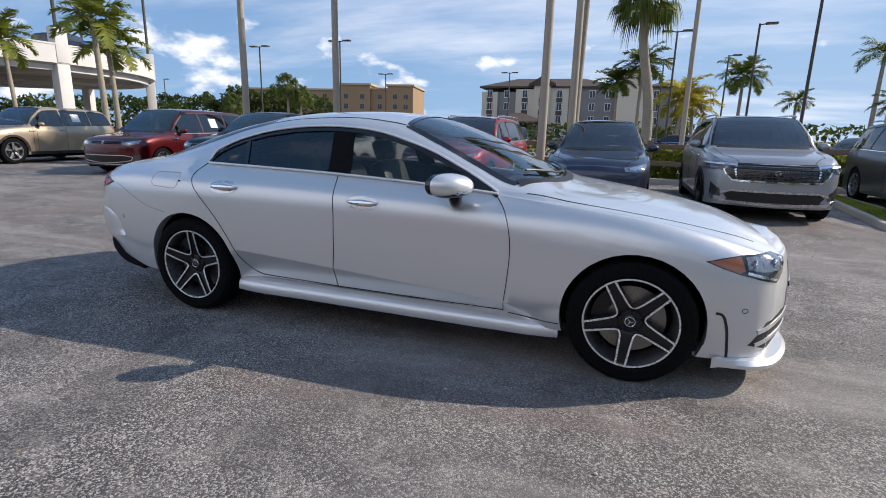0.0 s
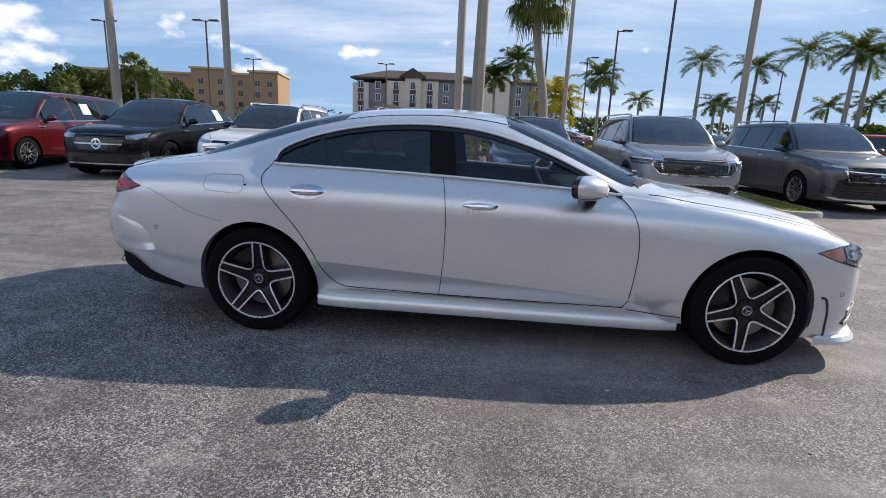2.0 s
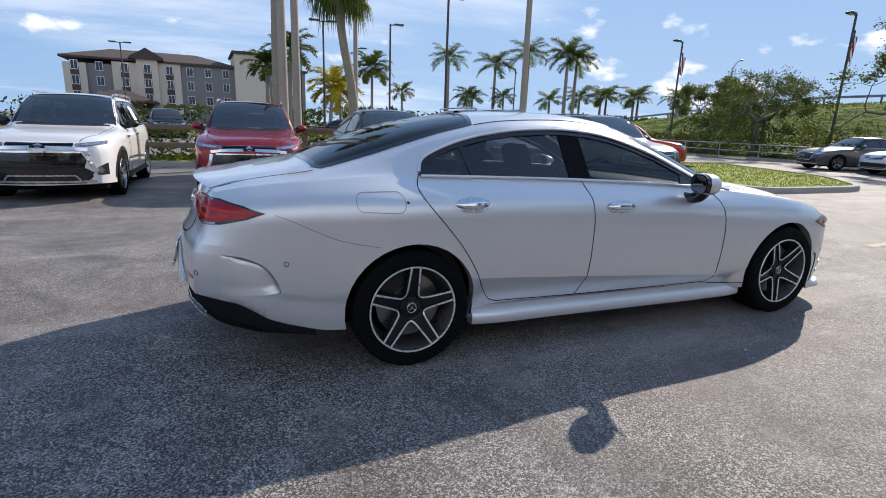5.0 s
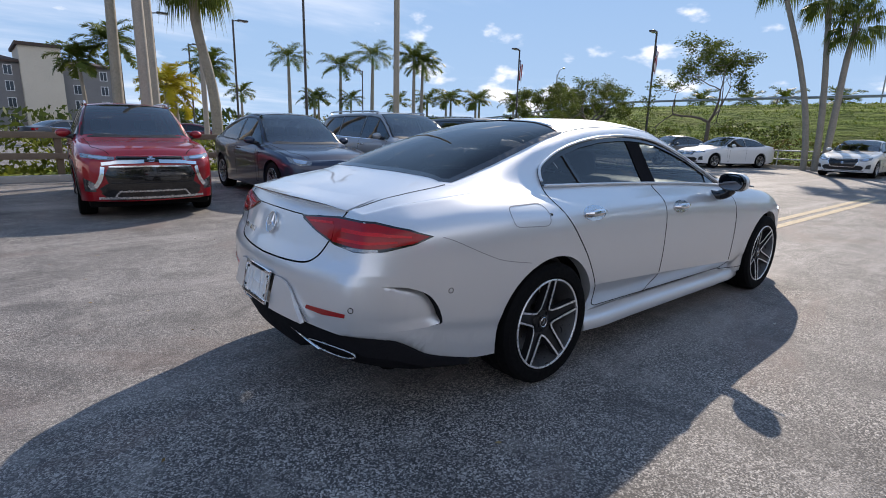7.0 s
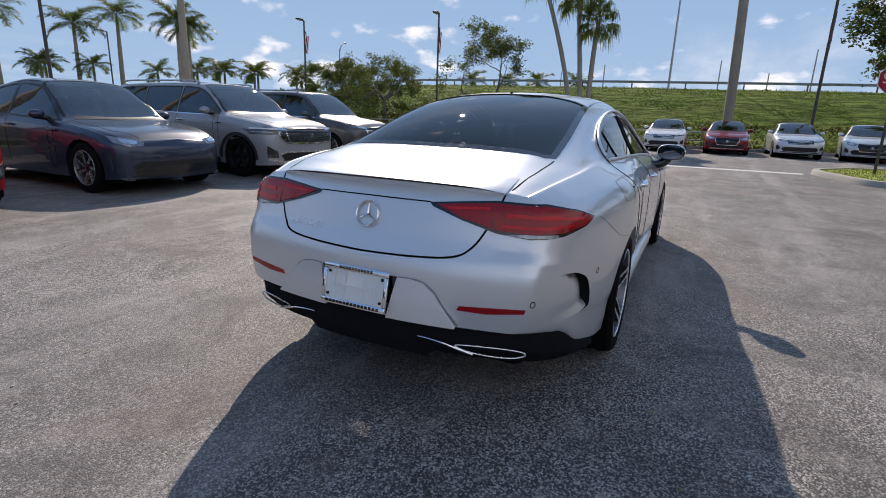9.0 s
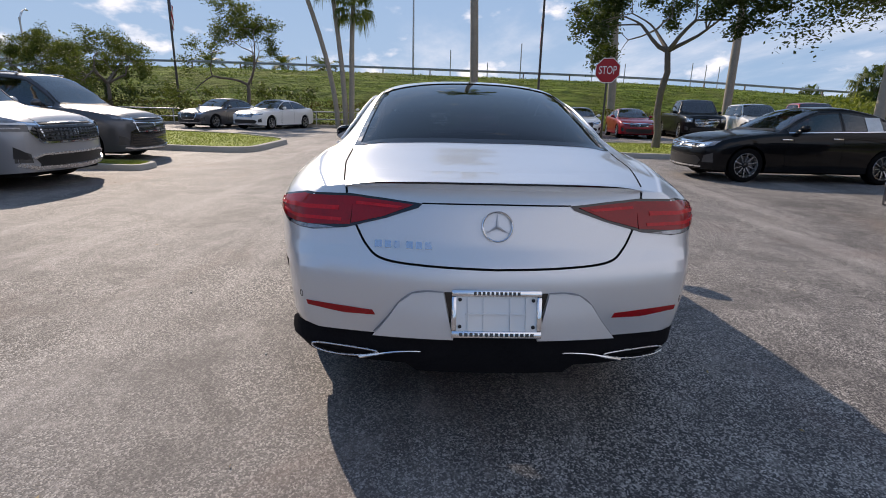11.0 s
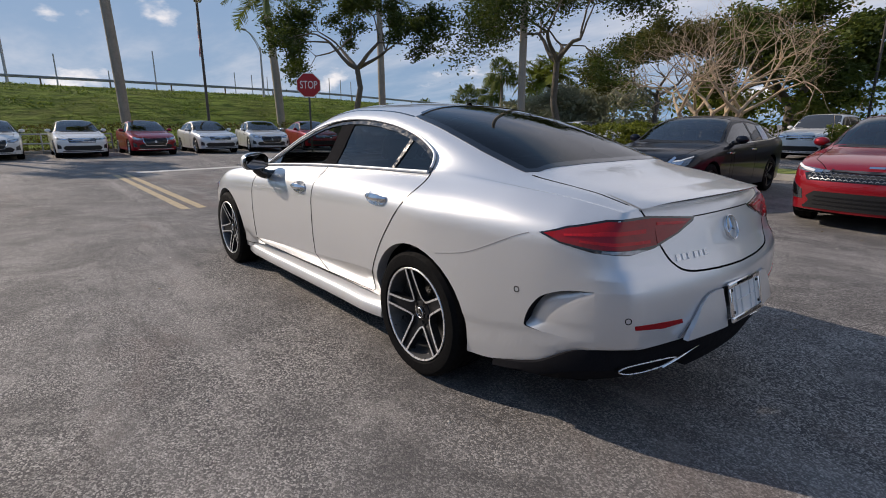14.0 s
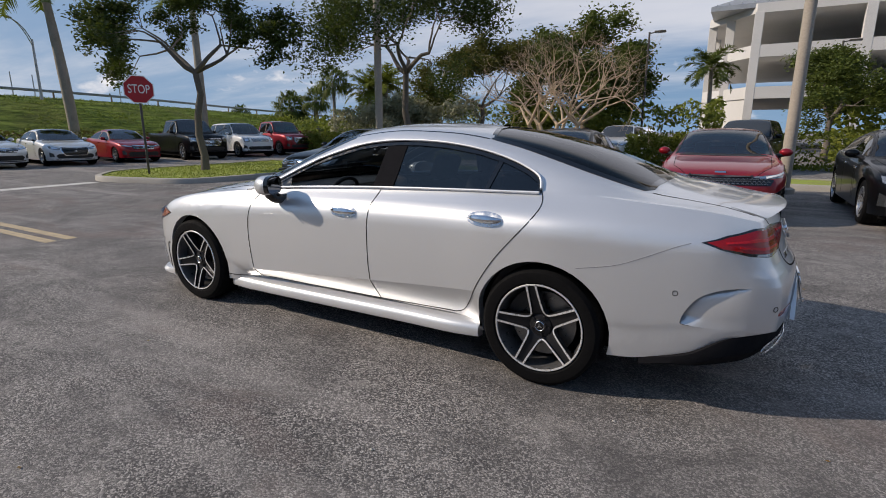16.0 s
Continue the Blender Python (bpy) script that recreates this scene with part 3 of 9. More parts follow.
for y in (0.22, 0.46):
    setting("lane_line", mesh_from([(5.1, y - 0.065, 0.004), (12.2, y - 0.065, 0.004), (12.2, y + 0.065, 0.004), (5.1, y + 0.065, 0.004)], [(0, 1, 2, 3)]), M["yellow_line"], "worn double yellow lane line")

# the motorway bank: a grass slope with a level top, lower towards the south
bank_top = curve([(-140, 1.6), (-60, 2.4), (-35, 3.0), (-10, 3.65), (22, 3.9), (40, 2.7), (60, 1.3), (160, 0.6)])
rng_b = np.random.default_rng(7)
ys = np.linspace(-140, 160, 120)
xs_rel = np.linspace(0, 1, 14)
bv = []
for y in ys:
    zt = float(bank_top(y))
    shift = 0.0 if y > -20 else (-(y + 20) * 0.15)
    for k, u in enumerate(xs_rel):
        z = zt * (u * u * (3 - 2 * u)) + (noise.noise((u * 13 * 0.4, y * 0.35, 3)) * 0.13 if 0 < k < 13 else 0)
        bv.append((27.0 + shift + u * 13.0, y, z if k else -0.05))
    bv.append((72 + shift, y, zt + 0.1))
nb = len(xs_rel) + 1
setting("bank", mesh_from(bv, [(i * nb + j, i * nb + j + 1, (i + 1) * nb + j + 1, (i + 1) * nb + j) for i in range(len(ys) - 1) for j in range(nb - 1)]), M["bank"], "tall mown grass slope of the motorway bank", smooth=True)
by = rng_b.uniform(-45, 45, 26000)
bu = rng_b.uniform(0.02, 1.0, 26000)
bz = np.array(bank_top(by)) * (bu * bu * (3 - 2 * bu))
bx = 27.0 + np.where(by > -20, 0, -(by + 20) * 0.15) + bu * 13.0
keep = np.array([noise.noise((a * 0.9, b * 0.35, 1.0)) for a, b in zip(bx, by)]) > -0.15
tagged(part_mesh("bank_grass", blades_mesh(np.stack([bx, by, bz - 0.03], 1)[keep], 0.13, 0.05, rng_b, 0.9), leaf_mat("bank_blade", (0.15, 0.23, 0.035), (0.28, 0.34, 0.06), 0.7), None, smooth=False), "clumps of rough grass on the bank", "grass", kind="stuff")
# guard rail on its crest
rail = thing("guard_rail", "galvanised guard rail along the crest of the bank", "guard rail", kind="")
gy = np.linspace(-70, 70, 60)
rb = bmesh.new()
prev = None
for y in gy:
    x = 39.2 + (0 if y > -20 else -(y + 20) * 0.15)
    zt = float(bank_top(y))
    row = [rb.verts.new((x, y, zt + 0.32)), rb.verts.new((x - 0.04, y, zt + 0.365)), rb.verts.new((x, y, zt + 0.41)), rb.verts.new((x - 0.04, y, zt + 0.455)), rb.verts.new((x, y, zt + 0.50))]
    if prev:
        for j in range(4):
            rb.faces.new((prev[j], prev[j + 1], row[j + 1], row[j]))
    prev = row
part("beam", rb, M["galv"], rail)
pm = None
for y in np.arange(-68, 69, 3.8):
    x = 39.25 + (0 if y > -20 else -(y + 20) * 0.15)
    zt = float(bank_top(y))
    if pm is None:
        pb = bmesh.new()
        box(pb, (0, -0.045, -0.4), (0.10, 0.045, 0.49), 0.01)
        pm = part("post", pb, M["wood"], rail)
        pm.location = (x, y, zt)
    else:
        o = new("post", pm.data)
        o.parent = rail
        o.location = (x, y, zt)


# ---- lamp posts, sign, fence ----
def concrete_pole(x, y, h=12.0, r0=0.13, r1=0.095, label="tall tapered concrete lighting pole", lean=(0, 0)):
    t = thing("concrete_pole", label, "pole", "tall concrete poles round the lot", pose(x, y, 0))
    b = bmesh.new()
    tube(b, [(lean[0] * k / 8, lean[1] * k / 8, h * k / 8 - 0.1) for k in range(9)], [r0 + (r1 - r0) * k / 8 for k in range(9)], 14)
    part("shaft", b, M["pole_concrete"], t)
    c = bmesh.new()
    lathe(c, [(r0 + 0.10, -0.02), (r0 + 0.10, 0.10), (r0 + 0.02, 0.14)], 14, "z")
    part("footing", c, M["kerb"], t)
    return t


def street_lamp(x, y, h=8.0, yaw=0.0, heads=1, r=0.075, flag=False, label="slim bronze car park lamp with a flat head"):
    t = thing("street_lamp", label, "lamp", "car park lamps", pose(x, y, 0, 0, 0, yaw))
    b = bmesh.new()
    tube(b, [(0, 0, -0.1), (0, 0, h * 0.5), (0, 0, h)], [r, r * 0.9, r * 0.8], 10)
    part("pole", b, M["pole_dark"], t)
    f = bmesh.new()
    lathe(f, [(0.22, -0.05), (0.22, 0.55), (0.18, 0.60), (r, 0.60)], 14, "z")
    part("footing", f, M["concrete"], t)
    for s in ((1,) if heads == 1 else (1, -1)):
        a = bmesh.new()
        tube(a, [(0, 0, h - 0.08), (s * 0.35, 0, h - 0.02)], 0.035, 8)
        part("arm", a, M["pole_dark"], t)
        hd = bmesh.new()
        box(hd, (s * 0.30, -0.17, h - 0.06), (s * 0.95, 0.17, h + 0.05), 0.03) if s > 0 else box(hd, (-0.95, -0.17, h - 0.06), (-0.30, 0.17, h + 0.05), 0.03)
        head = part("lamp_head", hd, M["pole_dark"], t)
        g = bmesh.new()
        box(g, (min(s * 0.38, s * 0.88), -0.12, h - 0.075), (max(s * 0.38, s * 0.88), 0.12, h - 0.058), 0.004)
        part("lens", g, M["sign_white"], head)
    if flag:
        fl = bmesh.new()
        nx, nz = 7, 12
        grid = [[fl.verts.new((-0.10 - 0.42 * (i / nx), 0.08 * math.sin(i * 1.1 + k * 0.3), h - 0.75 - 1.5 * k / nz - 0.35 * (i / nx))) for i in range(nx + 1)] for k in range(nz + 1)]
        for k in range(nz):
            for i in range(nx):
                fc = fl.faces.new((grid[k][i], grid[k][i + 1], grid[k + 1][i + 1], grid[k + 1][i]))
                fc.material_index = 2 if (k < 5 and i < 3) else (i % 2)
        part("flag", fl, [M["flag_red"], M["sign_white"], M["flag_blue"]], t, "red, white and blue striped flag hanging from the pole", angle=None)
    return t


for x, y, h in ((-12.25, 12.65, 12), (-8.87, 13.48, 12), (-1.0, 11.75, 12), (8.61, 15.34, 12), (4.01, 25.5, 13), (-0.40, 13.96, 13), (8.39, -10.79, 12), (-3.2, -10.6, 12)):
    concrete_pole(x, y, h)
for x, y, h, yaw, hd, fl in ((-20.6, 33.8, 8.0, 0, 2, False), (-27.5, 56.4, 8.0, 0, 2, False), (-12.0, 56.8, 8.0, 0, 2, False), (-29.1, 34.9, 8.0, 0, 2, False), (3.8, 34.8, 8.0, 0, 2, False), (3.8, 47.8, 8.0, 0, 2, False),
                             (8.7, 46.5, 8.0, 0, 1, False), (8.61, 23.76, 7.9, 0, 1, False), (8.2, 33.42, 8.0, 0, 1, False), (29.3, 27.9, 8.0, 190, 1, True), (29.4, 16.1, 7.9, 190, 1, True), (28.7, 51.9, 8.0, 180, 1, False), (25.8, -5.8, 7.2, 170, 1, True), (3.6, -32.5, 7.4, 180, 1, False), (-7.0, -39.1, 7.0, 180, 1, False), (-66, 59, 8.0, 0, 1, False)):
    street_lamp(x, y, h, yaw, hd, flag=fl)


def road_lamp(x, y, h, yaw, z=0.0):
    t = thing("street_lamp", "tall galvanised road lamp with a curved arm", "lamp", "road lamps by the motorway", pose(x, y, z, 0, 0, yaw))
    b = bmesh.new()
    tube(b, [(0, 0, -0.3), (0, 0, h * 0.5), (0, 0, h - 0.9)], [0.11, 0.09, 0.07], 10)
    part("pole", b, M["galv"], t)
    for dz in (0.0, 0.35):
        b = bmesh.new()
        tube(b, [Vector(p) for p in spline([(0, 0, h - 1.0 - dz), (0.6, 0, h - 0.45 - dz * 0.6), (1.3, 0, h - 0.12 - dz * 0.2), (1.9, 0, h)], 4)], 0.03, 6)
        part("arm", b, M["galv"], t)
    b = bmesh.new()
    bmesh.ops.create_uvsphere(b, u_segments=12, v_segments=8, radius=1.0, matrix=Matrix.LocRotScale((2.15, 0, h + 0.02), None, (0.36, 0.14, 0.08)))
    part("lamp_head", b, M["galv"], t)


road_lamp(45.9, 37.2, 9.0, 20, 0.0)
road_lamp(38.2, -13.6, 8.0, 130, 0.0)
road_lamp(46.0, 2.0, 11.5, 20, 1.0)
for x, y, h in ((60, 10, 9.5), (62, -2, 10), (66, -7, 9), (58, -10, 10.5), (70, -22, 10), (72, -25, 10), (74, -28, 10), (70, -36, 10), (72, -39, 10), (74, -42, 10), (64, 16, 9)):
    t = thing("utility_pole", "distant grey utility pole beyond the motorway", "pole", "utility poles beyond the motorway", pose(x, y, 0))
    b = bmesh.new()
    tube(b, [(0, 0, -0.2), (0, 0, h - 2)], [0.10, 0.06], 8)
    part("shaft", b, M["galv"], t)


def stop_sign(x, y, yaw):
    t = thing("stop_sign", "red octagonal stop sign on a dark post in the island", "sign", m=pose(x, y, 0.1, 0, 0, yaw))
    b = bmesh.new()
    box(b, (-0.03, -0.03, -0.3), (0.03, 0.03, 2.1), 0.004)
    part("post", b, M["pole_dark"], t)
    R = 0.762 / 2 / math.cos(math.pi / 8)

    def octa(r, d0, d1, material, nm, par):
        o = bmesh.new()
        a = [(r * math.cos(math.pi / 8 + k * math.pi / 4), r * math.sin(math.pi / 8 + k * math.pi / 4)) for k in range(8)]
        f = [o.verts.new((d1, p, 2.42 + q)) for p, q in a]
        g = [o.verts.new((d0, p, 2.42 + q)) for p, q in a]
        o.faces.new(f); o.faces.new(g[::-1])
        for k in range(8):
            o.faces.new((f[k], g[k], g[(k + 1) % 8], f[(k + 1) % 8]))
        bmesh.ops.recalc_face_normals(o, faces=o.faces[:])
        return part(nm, o, material, par, smooth=False)
    plate = octa(R, 0.035, 0.041, M["sign_white"], "plate", t)
    octa(R * 0.945, 0.0405, 0.0435, M["sign_red"], "face", t)
    tc = bpy.data.curves.new("lettering", "FONT")
    tc.body, tc.align_x, tc.align_y, tc.size, tc.extrude = "STOP", "CENTER", "CENTER", 0.30, 0.0015
    tmp = new("lettering_tmp", tc)
    me = bpy.data.meshes.new_from_object(tmp)
    bpy.data.objects.remove(tmp)
    lt = part_mesh("lettering", me, M["sign_white"], t, "white capital letters", smooth=False)
    lt.matrix_basis = Matrix.Translation((0.046, 0, 2.42)) @ Matrix(((0, 0, 1, 0), (1, 0, 0, 0), (0, 1, 0, 0), (0, 0, 0, 1))) @ Matrix.Diagonal((0.78, 1.15, 1, 1))


stop_sign(12.9, -5.42, 155)

fence = thing("rail_fence", "weathered wooden two-rail fence in front of the hedge", "fence")
fb = bmesh.new()
box(fb, (-0.07, -0.07, 0), (0.07, 0.07, 1.08), 0.012)
fpost = part("post", fb, M["wood"], fence)
fpost.location = (-46, 12.25, 0.1)
for x in np.arange(-43.6, 9.2, 2.4):
    o = new("post", fpost.data)
    o.parent = fence
    o.location = (x, 12.25, 0.1)
fb = bmesh.new()
box(fb, (0, -0.055, -0.07), (2.44, 0.0, 0.07), 0.012)
frail = part("rail", fb, M["wood"], fence)
frail.location = (-46, 12.18, 1.02)
for x in np.arange(-46, 7, 2.4):
    for z in (1.02, 0.55):
        if (x, z) == (-46, 1.02):
            continue
        o = new("rail", frail.data)
        o.parent = fence
        o.location = (x, 12.18 - 0.004 * ((x * 5) % 2), z)
pipe = thing("pipe_rail", "low dark pipe railing below the bank", "railing")
for z in (0.45, 0.85):
    b = bmesh.new()
    tube(b, [(24.95, -1.2, z), (24.95, 30, z)], 0.03, 8)
    part("rail", b, M["galv"], pipe)
for y in np.arange(-1.2, 30.1, 2.6):
    b = bmesh.new()
    tube(b, [(24.95, y, 0), (24.95, y, 0.88)], 0.032, 8)
    part("post", b, M["galv"], pipe)


# ---- buildings ----
def window_set(parent, spots, w, h, axis_y, depth=0.12, frame_mat=None):
    """Windows with a recessed pane, frame and sill at (x, z) spots on a wall that faces -y."""
    shared = {}
    for x, z in spots:
        if not shared:
            a = bmesh.new()
            for lo, hi in (((-w / 2 - 0.09, -0.06, -h / 2 - 0.09), (-w / 2, 0.05, h / 2 + 0.09)), ((w / 2, -0.06, -h / 2 - 0.09), (w / 2 + 0.09, 0.05, h / 2 + 0.09)), ((-w / 2, -0.06, h / 2), (w / 2, 0.05, h / 2 + 0.09)), ((-w / 2, -0.06, -h / 2 - 0.09), (w / 2, 0.05, -h / 2)), ((-0.03, -0.05, -h / 2), (0.03, 0.03, h / 2))):
                box(a, lo, hi)
            shared["window"] = bpy.data.meshes.new("window")
            a.to_mesh(shared["window"]); a.free()
            shared["window"].materials.append(frame_mat or M["sign_white"])
            b = bmesh.new()
            box(b, (-w / 2, -0.012, -h / 2), (w / 2, 0.03, h / 2))
            shared["pane"] = bpy.data.meshes.new("pane")
            b.to_mesh(shared["pane"]); b.free()
            shared["pane"].materials.append(M["pane"])
        o = new("window", shared["window"])
        o.parent = parent
        o.location = (x, axis_y, z)
        p = new("pane", shared["pane"])
        p.parent = o


def gable_roof(bm, x0, x1, y0, y1, z0, z1, over=0.5, along="x"):
    x0, x1, y0, y1 = x0 - over, x1 + over, y0 - over, y1 + over
    if along == "x":
        hip = min((y1 - y0) / 2, (x1 - x0) / 2.2)
        r = [(x0 + hip, (y0 + y1) / 2, z1), (x1 - hip, (y0 + y1) / 2, z1)]
    else:
        r = [((x0 + x1) / 2, y0, z1), ((x0 + x1) / 2, y1, z1)]
    c = [(x0, y0, z0), (x1, y0, z0), (x1, y1, z0), (x0, y1, z0)]
    d = [(p[0], p[1], z0 - 0.35) for p in c]
    v = [bm.verts.new(p) for p in c + r + d]
    if along == "x":
        fs = [(0, 1, 5, 4), (1, 2, 5), (2, 3, 4, 5), (3, 0, 4)]
    else:
        fs = [(0, 1, 4), (1, 2, 5, 4), (2, 3, 5), (3, 0, 4, 5)]
    fs += [(0, 6, 7, 1), (1, 7, 8, 2), (2, 8, 9, 3), (3, 9, 6, 0), (9, 8, 7, 6)]
    for f in fs:
        bm.faces.new([v[k] for k in f])


def grey_hotel():
    t = thing("hotel", "grey and cream four-storey hotel with brown hipped roofs", "building", m=pose(-7, 112, 0, 0, 0, 3))
    def blk(x0, x1, y0, y1, z1, m, nm="wall"):
        b = bmesh.new()
        box(b, (x0, y0, -0.1), (x1, y1, z1))
        return part(nm, b, m, t, smooth=False)
    bays = [(-23, -19.5, "cream_wall", 0.0, 10.0), (-19.5, -15.5, "grey_wall", 0.5, 10.0), (-15.5, -11.5, "cream_wall", 0.2, 10.6), (-11.5, -8.0, "cream_wall", -0.6, 11.6), (-8.0, -4.2, "cream_wall", 0.2, 11.0), (-4.2, 5.5, "grey_wall", 0.5, 11.2), (11.2, 19.5, "grey_wall", 0.6, 11.2)]
    for x0, x1, mt, dy, z1 in bays:
        blk(x0, x1, dy, 14, z1, M[mt])
    blk(5.5, 11.2, -1.2, 12, 13.6, M["cream_wall"], "tower")
    r = bmesh.new()
    gable_roof(r, -23, 5.5, 0.4, 14, 11.2, 13.4)
    part("roof", r, M["brown_roof"], t, smooth=False)
    r = bmesh.new()
    gable_roof(r, -12.2, -7.3, -0.7, 10, 11.6, 13.3, 0.4, "y")
    part("gable_roof", r, M["brown_roof"], t, smooth=False)
    r = bmesh.new()
    gable_roof(r, 11.2, 19.5, 0.5, 14, 11.3, 12.6)
    part("roof", r, M["brown_roof"], t, smooth=False)
    r = bmesh.new()
    box(r, (5.1, -1.6, 13.55), (11.6, 12.4, 14.1), 0.05)
    part("cornice", r, M["brown_roof"], t, smooth=False)
    r = bmesh.new()
    gable_roof(r, -19, -9, -9, -1, 3.6, 5.4, 0.8)
    part("porch_roof", r, M["brown_roof"], t, smooth=False)
    for x0, x1, mt, dy, z1 in bays:
        n = max(1, int((x1 - x0) / 3.0))
        for k in range(n):
            if mt == "cream_wall":
                b = bmesh.new()
                xm = x0 + (x1 - x0) * (k + 0.5) / n
                box(b, (xm - 0.66, dy - 0.03, 0.5), (xm + 0.66, dy + 0.1, 10.0))
                part("window_bay", b, M["brown_roof"], t, smooth=False)
        window_set(t, [(x0 + (x1 - x0) * (k + 0.5) / n, z) for k in range(n) for z in (1.6, 4.3, 7.0, 9.6)], 1.0, 1.45, dy - 0.05)


def tan_hotel():
    t = thing("hotel", "tan stucco hotel with raised cream corner towers", "building", m=pose(-75, 126, 0, 0, 0, 12))
    def blk(x0, x1, y0, z1, m, nm):
        b = bmesh.new()
        box(b, (x0, y0, -0.1), (x1, 16, z1))
        part(nm, b, M[m], t, smooth=False)
    blk(-28, 0, 0, 11.6, "tan_wall", "wall")
    blk(0, 9, -1.5, 13.0, "tan_wall", "tower")
    blk(9, 14, -0.6, 12.0, "tan_wall", "wall")
    blk(14, 21, -1.8, 12.8, "tan_wall", "tower")
    for x0, x1, y0, z in ((-28.3, 0.2, -0.4, 11.5), (-0.4, 9.4, -1.9, 12.9), (8.8, 14.2, -1.0, 11.9), (13.6, 21.4, -2.2, 12.7)):
        b = bmesh.new()
        box(b, (x0, y0, z), (x1, 16.3, z + 0.55), 0.08)
        part("cornice", b, M["tan_trim"], t, smooth=False)
    zs = (2.0, 4.7, 7.4, 10.0)
    window_set(t, [(-26 + 3.1 * k, z) for k in range(8) for z in zs], 1.2, 1.3, -0.06, frame_mat=M["tan_trim"])
    window_set(t, [(x, z) for x in (2.2, 6.8) for z in zs], 1.2, 1.3, -1.56, frame_mat=M["tan_trim"])
    window_set(t, [(x, z) for x in (11.5,) for z in zs], 1.2, 1.3, -0.66, frame_mat=M["tan_trim"])
    window_set(t, [(x, z) for x in (16, 19) for z in zs], 1.2, 1.3, -1.86, frame_mat=M["tan_trim"])


grey_hotel()
tan_hotel()


def ramp_garage():
    """The curved white parking ramp: deck, parapet, piers and deep beams."""
    t = thing("parking_garage", "white concrete parking garage with a curved ramp", "building", m=pose(-49.4, 22.1, 0))
    R0, R1 = 0.6, 15.0
    ang = np.linspace(math.radians(-150), math.radians(150), 64)

    def ring(r0, r1, z0, z1, m, nm):
        b = bmesh.new()
        prev = None
        for a in ang:
            c, s = math.cos(a), math.sin(a)
            row = [b.verts.new((r * c, r * s, z)) for r, z in ((r0, z0), (r1, z0), (r1, z1), (r0, z1))]
            if prev:
                for j in range(4):
                    b.faces.new((prev[j], prev[(j + 1) % 4], row[(j + 1) % 4], row[j]))
            else:
                b.faces.new(row)
            prev = row
        b.faces.new(prev[::-1])
        bmesh.ops.recalc_face_normals(b, faces=b.faces[:])
        part(nm, b, M[m], t)
    ring(R0, R1 - 0.2, 4.95, 5.30, "shade", "deck")
    ring(R0, R1 - 0.4, 5.30, 5.75, "shade", "wearing_slab")
    ring(R1 - 0.25, R1 + 0.02, 5.06, 6.20, "white_wall", "parapet")
    ring(R1 - 0.30, R1 + 0.06, 6.20, 6.30, "white_wall", "coping")
    ring(R1 - 0.85, R1 - 0.50, 4.62, 5.00, "white_wall", "edge_beam")
    for a in np.radians([-155, -104, -52, -1.5, 50, 101, 148]):
        turn = Matrix.Rotation(a, 4, "Z")
        b = bmesh.new()
        box(b, (-0.36, -0.42, -0.1), (0.36, 0.42, 5.10), 0.04, turn @ Matrix.Translation((R1 - 0.40, 0, 0)))
        part("column", b, M["white_wall"], t)
        b = bmesh.new()
        box(b, (-0.36, -0.42, 5.10), (0.36, 0.42, 7.38), 0.04, turn @ Matrix.Translation((R1 - 0.30, 0, 0)))
        part("pier", b, M["white_wall"], t)
        b = bmesh.new()
        tube(b, [((R1 - 0.35) * math.cos(a), (R1 - 0.35) * math.sin(a), 7.40), ((R1 - 0.35) * math.cos(a), (R1 - 0.35) * math.sin(a), 13.5)], 0.11, 8)
        part("light_pole", b, M["pole_dark"], t)
        b = bmesh.new()
        box(b, (R0 + 1.2, -0.25, 4.60), (R1 - 0.9, 0.25, 4.96), 0.03, turn)
        part("beam", b, M["shade"], t)


def deck_garage():
    t = thing("parking_garage", "white open parking structure with a faceted corner", "building", m=pose(0, -50, 0))
    corner = [(1.5, 0), (-2.0, 5.0), (-30, 5.0), (-30, -20), (1.5, -20)]
    for z, th in ((3.9, 0.9), (7.0, 0.9), (10.2, 0.7)):
        b = bmesh.new()
        lo = [b.verts.new((x, y, z)) for x, y in corner]
        hi = [b.verts.new((x, y, z + th)) for x, y in corner]
        b.faces.new(lo[::-1]); b.faces.new(hi)
        for k in range(5):
            b.faces.new((lo[k], lo[(k + 1) % 5], hi[(k + 1) % 5], hi[k]))
        bmesh.ops.recalc_face_normals(b, faces=b.faces[:])
        part("deck", b, M["white_wall"], t, smooth=False)
    for x, y in ((1.2, -0.3), (1.2, -7), (1.2, -14), (-0.25, 2.2), (-2.2, 4.7), (-9, 4.7), (-16, 4.7), (-23, 4.7), (-6, -6), (-14, -6)):
        b = bmesh.new()
        box(b, (x - 0.32, y - 0.32, -0.1), (x + 0.32, y + 0.32, 10.3), 0.03)
        part("column", b, M["white_wall"], t, smooth=False)
    b = bmesh.new()
    pts = [(1.45, -0.1), (-2.05, 4.9)]
    box(b, (-0.1, 0, 0), (0.1, 6.1, 3.9), 0.0, Matrix.Translation((1.3, -0.1, 0)) @ Matrix.Rotation(math.atan2(3.5, 5.0), 4, "Z"))
    part("stair_wall", b, M["white_wall"], t, smooth=False)
    r = bmesh.new()
    gable_roof(r, -12.0, 0.8, -12, 4.4, 11.0, 14.2, 0.4)
    part("roof", r, M["galv"], t, smooth=False)
    for k in range(16):
        b = bmesh.new()
        x = -12.0 + 12.8 * k / 15
        box(b, (x - 0.03, 4.5, 10.95), (x + 0.03, 4.75, 11.15))
        part("roof_rib", b, M["galv"], t, smooth=False)


ramp_garage()
deck_garage()


